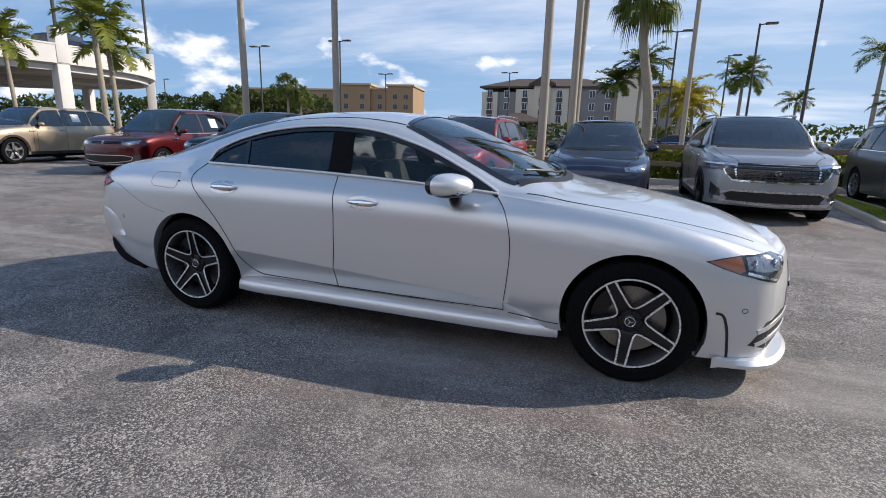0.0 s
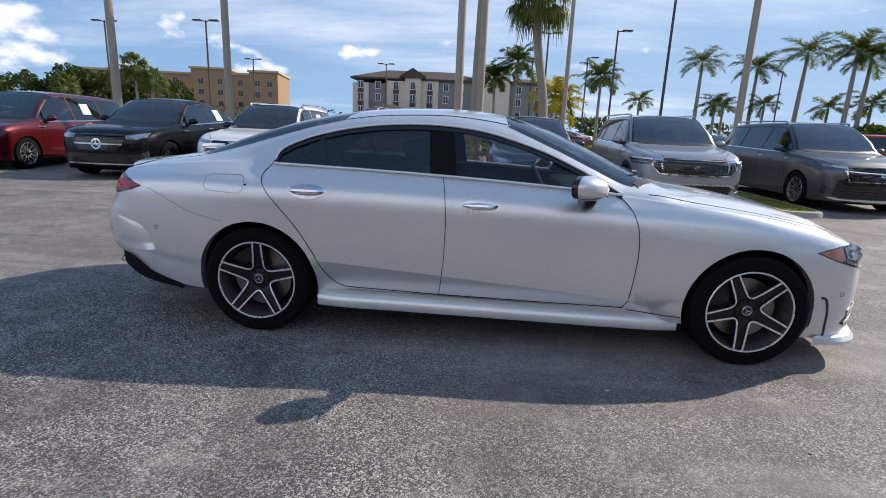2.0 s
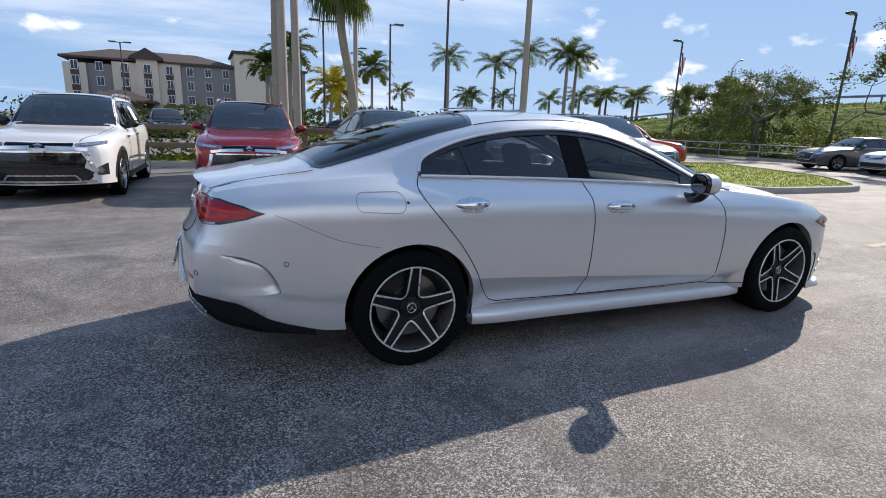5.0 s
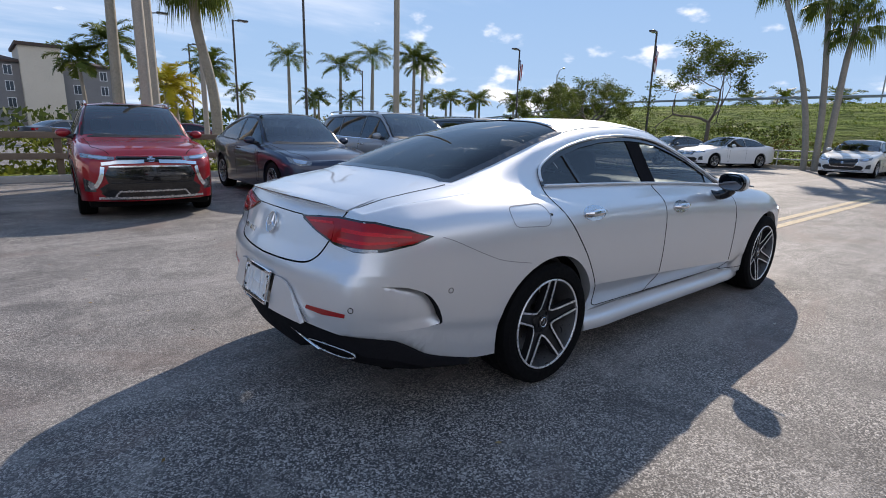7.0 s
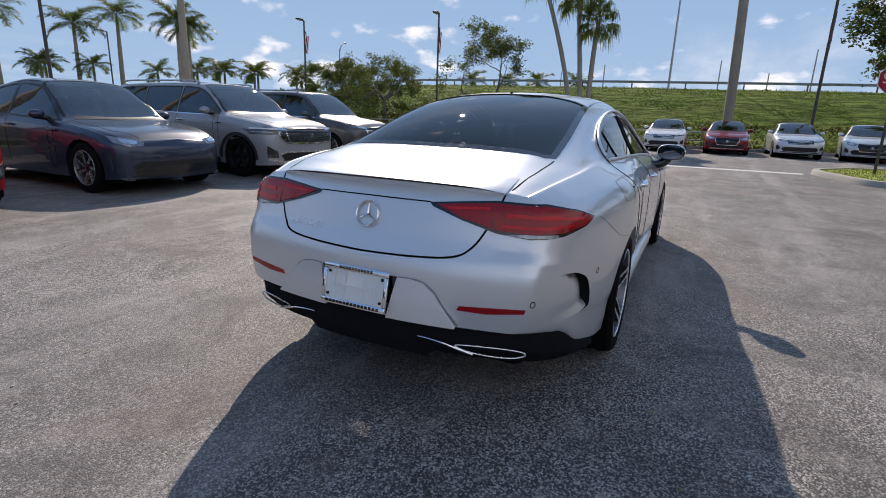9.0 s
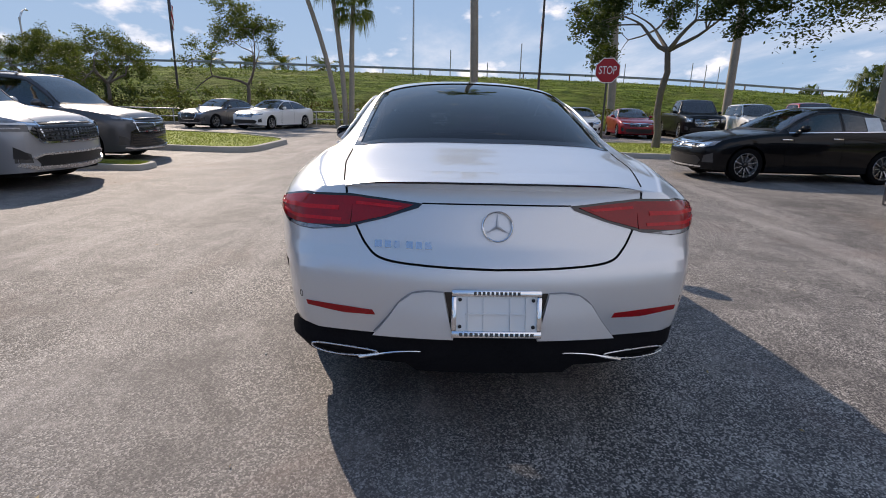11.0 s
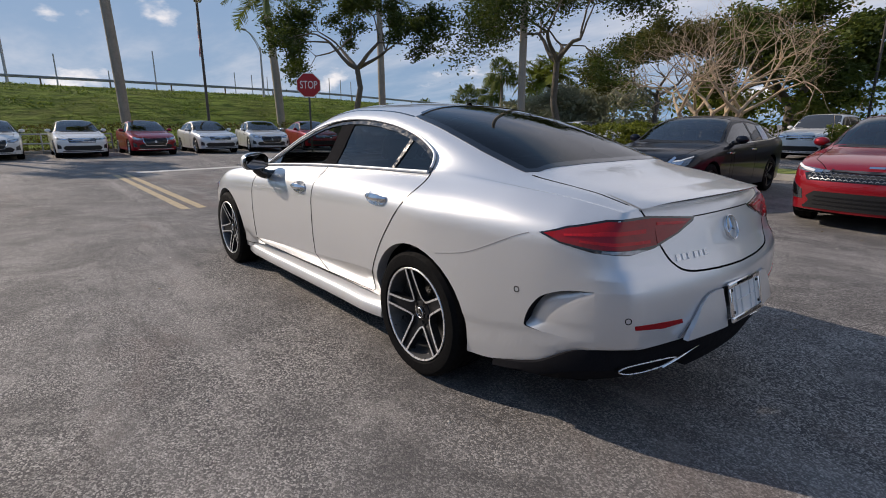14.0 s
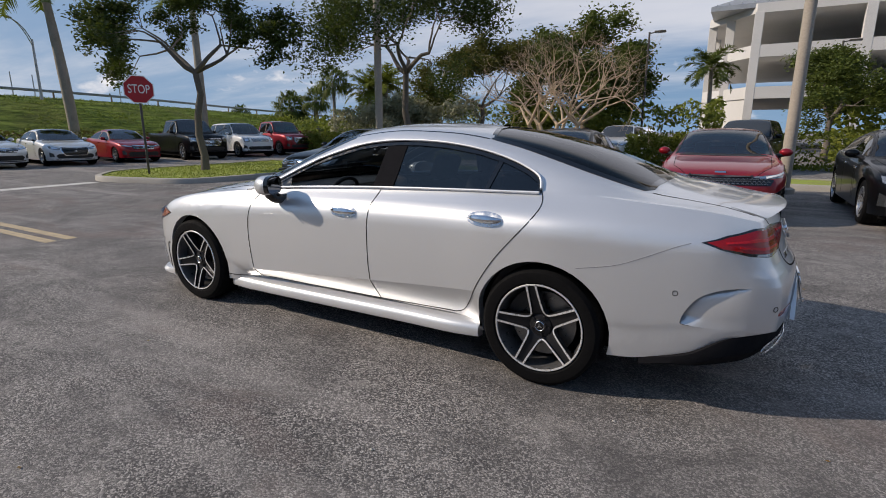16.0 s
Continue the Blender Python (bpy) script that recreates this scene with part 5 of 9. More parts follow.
def shape_of(kind, L, W, H, wb, hood=None, low=0.20):
    """Side and plan curves of a kind of car; x = 0 halfway between the axles, front towards +x."""
    over = L - wb
    xf, xr = wb / 2 + over * 0.45, -wb / 2 - over * 0.55
    S = {}
    ff, rf = xf - 0.16, xr + 0.12
    if kind == "sedan":
        hd = hood or 0.90
        xc, xh = wb / 2 - 0.52, wb / 2 - 1.42
        xd, xg = -wb / 2 + 0.30, -wb / 2 - 0.52
        S["top"] = [(ff, hd - 0.16), (ff - 0.10, hd - 0.10), (ff - 0.45, hd), (xc, hd + 0.10), (xc - 0.02, hd + 0.11), ((xc + xh) / 2, (hd + 0.11 + H) / 2 + 0.03), (xh, H - 0.025), (xh - 0.45, H), (xd, H - 0.07), ((xd + xg) / 2, H - 0.20), (xg, hd + 0.20), (rf, hd + 0.15)]
        S["belt"] = [(ff, hd - 0.20), (ff - 0.45, hd - 0.06), (xc, hd + 0.03), (0, hd + 0.06), (xd, hd + 0.09), (xg, hd + 0.13), (rf, hd + 0.08)]
        S["glass"] = (xc, xh, xd, xg)
        S["lean"] = 0.50
    elif kind == "coupe_suv":
        hd = hood or 1.00
        xc, xh = wb / 2 - 0.48, wb / 2 - 1.35
        xd, xg = -wb / 2 + 0.55, -wb / 2 - 0.70
        S["top"] = [(ff, hd - 0.16), (ff - 0.12, hd - 0.07), (ff - 0.5, hd), (xc, hd + 0.09), (xc - 0.02, hd + 0.10), ((xc + xh) / 2, (hd + 0.1 + H) / 2 + 0.03), (xh, H - 0.03), (xh - 0.45, H), (xd, H - 0.06), ((xd + xg) / 2, H - 0.22), (xg, hd + 0.20), (rf, hd + 0.12)]
        S["belt"] = [(ff, hd - 0.20), (ff - 0.5, hd - 0.06), (xc, hd + 0.02), (0, hd + 0.06), (xd, hd + 0.10), (xg, hd + 0.15), (rf, hd + 0.05)]
        S["glass"] = (xc, xh, xd, xg)
        S["lean"] = 0.42
    elif kind in ("suv", "van"):
        hd = hood or (1.02 if kind == "suv" else 1.00)
        xc, xh = wb / 2 - (0.50 if kind == "suv" else 0.32), wb / 2 - (1.25 if kind == "suv" else 1.18)
        xd, xg = xr + 0.55, xr + 0.16
        S["top"] = [(ff, hd - 0.14), (ff - 0.12, hd - 0.05), (ff - 0.5, hd + 0.01), (xc, hd + 0.09), (xc - 0.02, hd + 0.10), ((xc + xh) / 2, (hd + 0.1 + H) / 2 + 0.04), (xh, H - 0.03), (xh - 0.5, H), (xd, H - 0.04), (xd - 0.15, H - 0.09), (xg, hd + 0.18), (rf, hd + 0.02)]
        S["belt"] = [(ff, hd - 0.19), (ff - 0.5, hd - 0.05), (xc, hd + 0.02), (0, hd + 0.04), (xd, hd + 0.08), (xg, hd + 0.08), (rf, hd - 0.04)]
        S["glass"] = (xc, xh, xd - 0.05, xg)
        S["lean"] = 0.34
    else:  # pickup
        hd = hood or 1.22
        xc, xh = wb / 2 - 0.55, wb / 2 - 1.15
        xd, xg = -0.45, -0.66
        S["top"] = [(ff, hd - 0.12), (ff - 0.10, hd - 0.03), (ff - 0.5, hd), (xc, hd + 0.06), (xc - 0.02, hd + 0.07), ((xc + xh) / 2, (hd + 0.07 + H) / 2 + 0.04), (xh, H - 0.03), (xh - 0.4, H), (xd, H - 0.03), ((xd + xg) / 2, (H + hd) / 2), (xg, hd + 0.10), (xg - 0.1, hd + 0.04), (rf, hd + 0.04)]
        S["belt"] = [(ff, hd - 0.17), (ff - 0.5, hd - 0.06), (xc, hd), (0, hd + 0.02), (xd, hd + 0.02), (rf, hd + 0.01)]
        S["glass"] = (xc, xh, xd, xg)
        S["lean"] = 0.28
    w = W / 2
    S["plan"] = [(ff, w * 0.80), (ff - 0.10, w * 0.88), (ff - 0.35, w * 0.955), (ff - 0.8, w * 0.99), (0, w), (-wb / 2, w * 0.995), (rf + 0.6, w * 0.965), (rf + 0.2, w * 0.90), (rf, w * 0.82)]
    S["low"] = [(ff, low + 0.02), (ff - 0.4, low), (rf + 0.5, low), (rf, low + 0.08)]
    for k in ("top", "belt", "plan", "low"):
        S[k + "_pts"] = S[k]
        S[k] = curve(S[k])
    S["x_front"], S["x_rear"], S["front_bulge"], S["rear_bulge"] = ff, rf, 0.16, 0.12
    zt = float(S["top"](ff))
    S["front_face"] = curve([(0.0, -0.05), (low + 0.15, 0.0), (0.5, 0.02), (zt - 0.1, 0.0), (zt, -0.06), (3, -0.06)])
    S["rear_face"] = curve([(0.0, -0.06), (low + 0.2, 0.02), (0.6, 0.02), (1.0, -0.02), (3, -0.05)])
    S.update(L=L, W=W, H=H, wb=wb, hood=hd, kind=kind, low_z=low)
    return S


def side_windows(S, inset=0.045):
    """Outlines (x, z) of the side glass, front to back."""
    xc, xh, xd, xg = S["glass"]
    lo = lambda x: float(S["belt"](x)) + 0.035
    hi = lambda x: float(S["top"](x)) - S.get("crown", 0.055) - inset - 0.012
    xs = np.linspace(xc - 0.10, xg + (0.25 if S["kind"] in ("sedan", "coupe_suv") else 0.12), 40)
    ok = [x for x in xs if hi(x) - lo(x) > 0.02]
    if S["kind"] == "pickup":
        ok = [x for x in ok if x > xd + 0.06]
    a, b = ok[0], ok[-1]
    cuts = {"sedan": (0.47,), "coupe_suv": (0.47, 0.86), "suv": (0.36, 0.70), "van": (0.33, 0.64), "pickup": (0.55,)}[S["kind"]]
    edges = [a] + [a + (b - a) * c for c in cuts] + [b]
    out = []
    for p, q in zip(edges, edges[1:]):
        g = 0.0 if p == a else 0.022
        h = 0.0 if q == b else 0.022
        line = np.linspace(p - g, q + h, 9)
        out.append([(x, lo(x)) for x in line] + [(x, hi(x)) for x in line[::-1]])
    return out, edges


SKINS = {}


def cabin_of(S, car):
    """Dashboard, steering wheel, seats and inner panels seen through a stock car's glass."""
    xc, xh, xd, xg = S["glass"]
    W, hd, H = S["W"], S["hood"], S["H"]
    hw = W * 0.40
    b = bmesh.new()
    zt = float(S["belt"](xc)) - 0.01
    box(b, (xc - 0.62, -hw, zt - 0.32), (xc - 0.10, hw, zt), 0.05)
    part("dashboard", b, M["cabin"], car)
    b = bmesh.new()
    for sd in (1, -1):
        box(b, (xg + 0.30, sd * W * 0.425 - 0.02, 0.45), (xc - 0.2, sd * W * 0.425 + 0.02, hd - 0.03), 0.01)
    box(b, (S["x_rear"] + 0.3, -hw, 0.60), (xc - 0.3, hw, 0.64), 0.01)
    part("cabin_trim", b, M["cabin"], car)
    b = bmesh.new()
    zr = min(float(S["top"](xd - 0.0)), float(S["top"](xh - 0.05)), H) - 0.09
    box(b, (xd + 0.02, -W * 0.29, zr), (xh - 0.04, W * 0.29, zr + 0.02), 0.008)
    part("headliner", b, M["cabin"], car)
    b = bmesh.new()
    box(b, (xg + 0.12, -hw * 0.95, hd - 0.14), (xg + 0.55, hw * 0.95, hd - 0.10), 0.01)
    part("parcel_shelf", b, M["cabin"], car)
    b = bmesh.new()
    stm = Matrix.Translation((xc - 0.72, 0.38, zt - 0.06)) @ Matrix.Rotation(radians(-25), 4, "Y")
    tube(b, [stm @ Vector((0, 0.18 * math.cos(a), 0.18 * math.sin(a))) for a in np.linspace(0, 2 * math.pi, 21)], 0.016, 6, cap=False)
    box(b, (-0.01, -0.16, -0.03), (0.04, 0.16, 0.03), 0.01, stm)
    part("steering_wheel", b, M["seat"], car)
    top = H - 0.30
    spots = [(xc - 1.42, 0.37, 0.25), (xc - 1.42, -0.37, 0.25)]
    if S["kind"] != "pickup":
        spots += [(xc - 2.20, 0.36, 0.25), (xc - 2.20, -0.36, 0.25)]
    for x, y, hw_ in spots:
        b = bmesh.new()
        back = Matrix.Translation((x, y, 0.66)) @ Matrix.Rotation(radians(-16), 4, "Y")
        box(b, (-0.07, -hw_, 0.0), (0.07, hw_, top - 0.84), 0.05, back)
        box(b, (-0.05, -0.13, top - 0.82), (0.05, 0.13, top - 0.62), 0.04, back)
        box(b, (x, y - hw_, 0.60), (x + 0.50, y + hw_, 0.74), 0.04)
        part("seat", b, M["seat"], car)


def make_car(label, category, S, body_mat, m, rim="five", rim_mat="rim_silver", rim_dark="rim_grey", wr=0.345, lamp_style=0, grille="bars", cladding=False, rails=False, paper=(), chrome_line=False, name="car", trim=None, fog=True, wheel_w=0.225, glazed=True, badge=True):
    """A parked car of the given shape with its panels, glass, lamps, mirrors and wheels."""
    car = thing(name, label, category, m=m)
    bm = car_shell(S, 0.055)
    tree = skin_of(bm)
    SKINS[car.name] = tree
    wb, W = S["wb"], S["W"]
    for sx in (1, -1):
        arch_cut(bm, sx * wb / 2, wr, wr + 0.045, 14)
    xc, xh, xd, xg = S["glass"]
    win, edges = side_windows(S)
    lo_w = float(S["plan"](xc)) * 0.80
    hi_w = float(S["plan"](xh)) * 0.66
    ws = [(xc - 0.02, y) for y in np.linspace(-lo_w, lo_w, 9)]
    ws = [(x - 0.10 * (y / lo_w) ** 2, y) for x, y in ws] + [(xh + 0.05 - 0.02 * (y / hi_w) ** 2, y) for y in np.linspace(hi_w, -hi_w, 9)]
    slopes = S["kind"] in ("sedan", "coupe_suv")
    rw = [(xg + 0.06, y) for y in np.linspace(-hi_w * 1.05, hi_w * 1.05, 7)] + [(xd - 0.03, y) for y in np.linspace(hi_w * 0.95, -hi_w * 0.95, 7)]
    if glazed:
        for p in win:
            cut_through(bm, p, "y", lambda c: abs(c.y) > 0.3 and c.z > S["hood"] - 0.15)
        cut_through(bm, ws, "z", lambda c: c.z > S["hood"] - 0.1)
        if slopes:
            cut_through(bm, rw, "z", lambda c: c.z > S["hood"] - 0.1)
    side_mat, screen_mat = (M["stock_side"], M["stock_screen"]) if glazed else (M["car_glass"], M["screen"])
    body = part("body", bm, body_mat, car, angle=0.75)
    # underside and wheel liners
    u = bmesh.new()
    box(u, (S["x_rear"] + 0.15, -W * 0.42, 0.17), (S["x_front"] - 0.1, W * 0.42, 0.62), 0.03)
    part("underbody", u, M["dark_well"], car)
    if glazed:
        cabin_of(S, car)
    for p in win:
        for sd in (1, -1):
            part("side_window", laid(tree, p, "y", -0.002 if glazed else 0.003, 0.09, sd, 0.0 if glazed else 0.012), side_mat, car)
            if glazed:
                part("window_seal", strip(tree, p + [p[0]], 0.022, "y", 0.001, sd, 0.001, 0.1), M["black_plastic"], car)
    if chrome_line:
        bl = [(x, float(S["belt"](x)) + 0.022) for x in np.linspace(edges[0], edges[-1], 14)]
        for sd in (1, -1):
            part("window_trim", strip(tree, bl, 0.018, "y", 0.006, sd), M["chrome"], car)
    part("windshield", laid(tree, ws, "z", -0.002 if glazed else 0.004, 0.08, 1, 0.0 if glazed else 0.012), screen_mat, car)
    if glazed:
        part("windshield_seal", strip(tree, ws + [ws[0]], 0.04, "z", 0.001, 1, 0.001, 0.1), M["black_plastic"], car)
    if slopes:
        part("rear_window", laid(tree, rw, "z", -0.002 if glazed else 0.004, 0.09, 1, 0.0 if glazed else 0.012), side_mat, car)
    else:
        rw = [(-W * 0.36, S["hood"] + 0.10), (W * 0.36, S["hood"] + 0.10), (W * 0.31, S["H"] - 0.17), (-W * 0.31, S["H"] - 0.17)]
        part("rear_window", laid(tree, rw, "x", 0.004, 0.09, -1), M["car_glass"], car)
    # door gaps, handles, mirrors
    zb = S["low_z"]
    for sd in (1, -1):
        doors = [edges[0] + 0.02] + list(edges[1:-1])[:1] + [edges[1] - (edges[0] - edges[1]) * -0.92]
        for k, x in enumerate(doors):
            zt = float(S["belt"](x)) + (0.0 if k != 2 else -0.05)
            line = [(x, zb + 0.12), (x + (0.03 if k == 0 else 0.0), (zb + zt) / 2), (x, zt)]
            part("door_gap", strip(tree, line, 0.008, "y", 0.0015, sd), M["dark_well"], car)
        part("sill_gap", strip(tree, [(doors[0], zb + 0.12), (doors[-1], zb + 0.12)], 0.008, "y", 0.0015, sd), M["dark_well"], car)
        for k in (1, 2):
            x = doors[k] + 0.14
            z = float(S["belt"](x)) - 0.10
            hit, nrm, _, _ = tree.ray_cast(Vector((x, sd * 3, z)), Vector((0, -sd, 0)))
            if hit:
                hb = bmesh.new()
                box(hb, (x - 0.10, hit.y - 0.01, z - 0.014), (x + 0.10, hit.y + 0.028 * sd, z + 0.014) if sd > 0 else (x + 0.10, hit.y + 0.01, z + 0.014), 0.006)
                if sd < 0:
                    bmesh.ops.translate(hb, vec=(0, -0.022, 0), verts=hb.verts[:])
                part("door_handle", hb, M["chrome"] if chrome_line else body_mat, car)
        mx = edges[0] - 0.22
        mz = float(S["belt"](mx)) + 0.10
        my = sd * (W / 2 + 0.035)
        mir = bmesh.new()
        bmesh.ops.create_uvsphere(mir, u_segments=14, v_segments=9, radius=1.0, matrix=Matrix.LocRotScale((mx, my, mz), None, (0.080, 0.105, 0.070)))
        for v in mir.verts:
            if v.co.x < mx - 0.035:
                v.co.x = mx - 0.035
        mo = part("mirror", mir, M["black_plastic"] if cladding and body_mat is M["white"] else body_mat, car)
        arm = bmesh.new()
        tube(arm, [(mx + 0.03, sd * W * 0.44, mz - 0.06), (mx + 0.01, my - sd * 0.02, mz - 0.035)], 0.036, 8)
        part("mirror_foot", arm, M["black_plastic"], car)
    # front: lamps, grille, lower opening
    hd = S["hood"]
    fw = W / 2
    zl = hd - (0.20 if S["kind"] != "pickup" else 0.26)
    for sd in (1, -1):
        lamp = [[(0.50, 0.02), (0.80, 0.075), (0.87, 0.09), (0.86, 0.0), (0.72, -0.05), (0.54, -0.045)], [(0.47, 0.04), (0.88, 0.085), (0.88, 0.035), (0.60, 0.0), (0.48, 0.0)],
                [(0.60, 0.10), (0.87, 0.12), (0.87, -0.10), (0.62, -0.08)]][lamp_style]
        poly = [(sd * u * fw, zl + v) for u, v in lamp]
        hl = part("headlight", laid(tree, poly, "x", 0.006, 0.05, 1), M["lens"], car)
        c = np.mean(poly, axis=0)
        small = [tuple(c + (np.array(p) - c) * 0.55) for p in poly]
        part("reflector", laid(tree, small, "x", 0.009, 0.05, 1, 0.002), M["chrome"], hl)
    gz0, gz1, gw = {"bars": (zl - 0.10, zl + 0.07, 0.50), "wide": (zl - 0.22, zl + 0.06, 0.58), "slot": (zl - 0.02, zl + 0.05, 0.46), "tall": (zl - 0.30, zl + 0.08, 0.55), "none": (0, 0, 0), "trap": (zl - 0.26, zl + 0.04, 0.50)}[grille]
    if grille != "none":
        low_f = 0.78 if grille in ("tall", "trap") else 0.92
        poly = [(-gw * fw * low_f, gz0), (gw * fw * low_f, gz0), (gw * fw, (gz0 * 0.4 + gz1 * 0.6)), (gw * fw * 0.96, gz1), (-gw * fw * 0.96, gz1), (-gw * fw, (gz0 * 0.4 + gz1 * 0.6))]
        g = part("grille", laid(tree, poly, "x", 0.004, 0.06, 1), M["gloss_black"], car)
        n = max(2, int((gz1 - gz0) / 0.055))
        for k in range(n):
            z = gz0 + (gz1 - gz0) * (k + 0.5) / n
            hw = gw * fw * (low_f + (1 - low_f) * min(1, (z - gz0) / (0.6 * (gz1 - gz0)))) * 0.94
            part("grille_bar", strip(tree, [(-hw, z), (hw, z)], 0.014, "x", 0.010, 1, 0.006), M[trim] if trim else M["chrome" if grille in ("bars", "tall") else "black_plastic"], g)
        if trim or grille in ("trap", "wide"):
            part("grille_frame", strip(tree, [poly[4], poly[5], poly[0], poly[1], poly[2], poly[3]], 0.024, "x", 0.010, 1, 0.006), M[trim] if trim else M["chrome"], g)
    if grille != "none" and badge:
        part("badge", laid(tree, [(0.05 * math.cos(a), (gz0 + gz1) / 2 + 0.04 * math.sin(a)) for a in np.linspace(0, 2 * math.pi, 13)[:-1]], "x", 0.014, 0.05, 1, 0.012), M["satin"], car)
    zz = S["low_z"]
    poly = [(-0.62 * fw, zz + 0.10), (0.62 * fw, zz + 0.10), (0.70 * fw, zz + 0.20), (0.60 * fw, zz + 0.27), (-0.60 * fw, zz + 0.27), (-0.70 * fw, zz + 0.20)]
    part("lower_grille", laid(tree, poly, "x", 0.004, 0.06, 1), M["black_plastic"], car)
    part("bumper_lip", strip(tree, [(-0.72 * fw, zz + 0.07), (0.72 * fw, zz + 0.07)], 0.03, "x", 0.006, 1, 0.004), M["satin"] if chrome_line else M["black_plastic"], car)
    if fog:
        for sd in (1, -1):
            poly = [(sd * fw * 0.74, zz + 0.16), (sd * fw * 0.88, zz + 0.16), (sd * fw * 0.88, zz + 0.34), (sd * fw * 0.76, zz + 0.28)]
            part("fog_lamp", laid(tree, poly, "x", 0.005, 0.05, 1), M["lens_dark"], car)
    # hood edges and lid lines
    for sd in (1, -1):
        part("bonnet_gap", strip(tree, [(xc - 0.02, sd * lo_w * 0.98), (S["x_front"] - 0.35, sd * lo_w * 0.92), (S["x_front"] - 0.03, sd * lo_w * 0.66)], 0.008, "z", 0.0015), M["dark_well"], car)
        tl = [(sd * u * fw, hd - 0.05 + v) for u, v in ((0.55, 0.0), (0.85, 0.0), (0.85, 0.14), (0.55, 0.12))]
        part("tail_light", laid(tree, tl, "x", 0.006, 0.05, -1), M["red_lens"], car)
    for side_x in (edges[0] - 0.06,):
        wb_line = [(side_x + 0.10 - 0.02, y) for y in np.linspace(-lo_w * 0.9, lo_w * 0.9, 8)]
        part("wiper_cowl", strip(tree, [(xc + 0.03 - 0.10 * (y / lo_w) ** 2, y) for _, y in wb_line], 0.05, "z", 0.004), M["black_plastic"], car)
    if cladding:
        for sx in (1, -1):
            for sd in (1, -1):
                rr = wr + 0.075
                line = [(sx * wb / 2 + rr * math.cos(a), wr + rr * math.sin(a)) for a in np.linspace(-0.05, math.pi + 0.05, 18)]
                part("arch_trim", strip(tree, line, 0.055, "y", 0.004, sd, 0.004), M["black_plastic"], car)
        for sd in (1, -1):
            part("sill_trim", strip(tree, [(-wb / 2 + wr + 0.1, zb + 0.06), (wb / 2 - wr - 0.1, zb + 0.06)], 0.09, "y", 0.004, sd, 0.004), M["black_plastic"], car)
    if rails:
        for sd in (1, -1):
            y = sd * float(S["plan"](0)) * 0.66
            pts = [(xh - 0.15, y, float(S["top"](xh - 0.15)) - 0.05), (xh - 0.25, y, S["H"] - 0.005), (xd + 0.35, y, S["H"] + 0.0), (xd + 0.2, y, float(S["top"](xd + 0.2)) - 0.05)]
            rl = bmesh.new()
            tube(rl, [Vector(v) for v in spline(pts, 6)], 0.018, 8)
            part("roof_rail", rl, M["satin"], car)
    for k, sd in paper:
        p = np.array(win[k])
        c = p.mean(axis=0)
        wd, ht = 0.15, min(0.13, (p[:, 1].max() - p[:, 1].min()) * 0.42)
        part("price_sheet", laid(tree, [(c[0] - wd, c[1] - ht), (c[0] + wd, c[1] - ht), (c[0] + wd, c[1] + ht), (c[0] - wd, c[1] + ht)], "y", 0.006, 0.2, sd, 0.001), M["paper"], car)
    rm = M[rim_mat]
    for sx in (1, -1):
        for sd in (1, -1):
            add_wheel(car, sx * wb / 2, sd * (W / 2 - 0.025), wr, wr * 0.70, wheel_w, rim, M[rim_dark], rm, spin=0.3 + sx)
    return car


def at(x, y, yaw, z=0.0):
    """A car's pose: middle of the wheelbase and the compass of its nose (0 = +x, 90 = +y)."""
    return pose(x, y, z, 0, 0, yaw)


# the row of stock along the fence, noses towards the lane
ROW = "cars parked in a row along the fence"
SUV_RR = shape_of("suv", 4.88, 1.98, 1.78, 2.92, 1.08, 0.26)
VAN_P = shape_of("van", 5.18, 2.02, 1.75, 3.09, 1.00)
GLE = shape_of("coupe_suv", 4.94, 2.00, 1.70, 2.93, 1.05, 0.24)
OUT = shape_of("suv", 4.70, 1.81, 1.66, 2.67, 1.02, 0.24)
MODY = shape_of("coupe_suv", 4.75, 1.92, 1.62, 2.89, 0.93, 0.20)
KIAV = shape_of("van", 5.155, 1.99, 1.74, 3.09, 1.06, 0.22)
SIEN = shape_of("van", 5.18, 1.99, 1.74, 3.06, 1.03, 0.20)
SMALL = shape_of("suv", 4.40, 1.82, 1.62, 2.60, 0.98, 0.22)
N_Y = 6.45
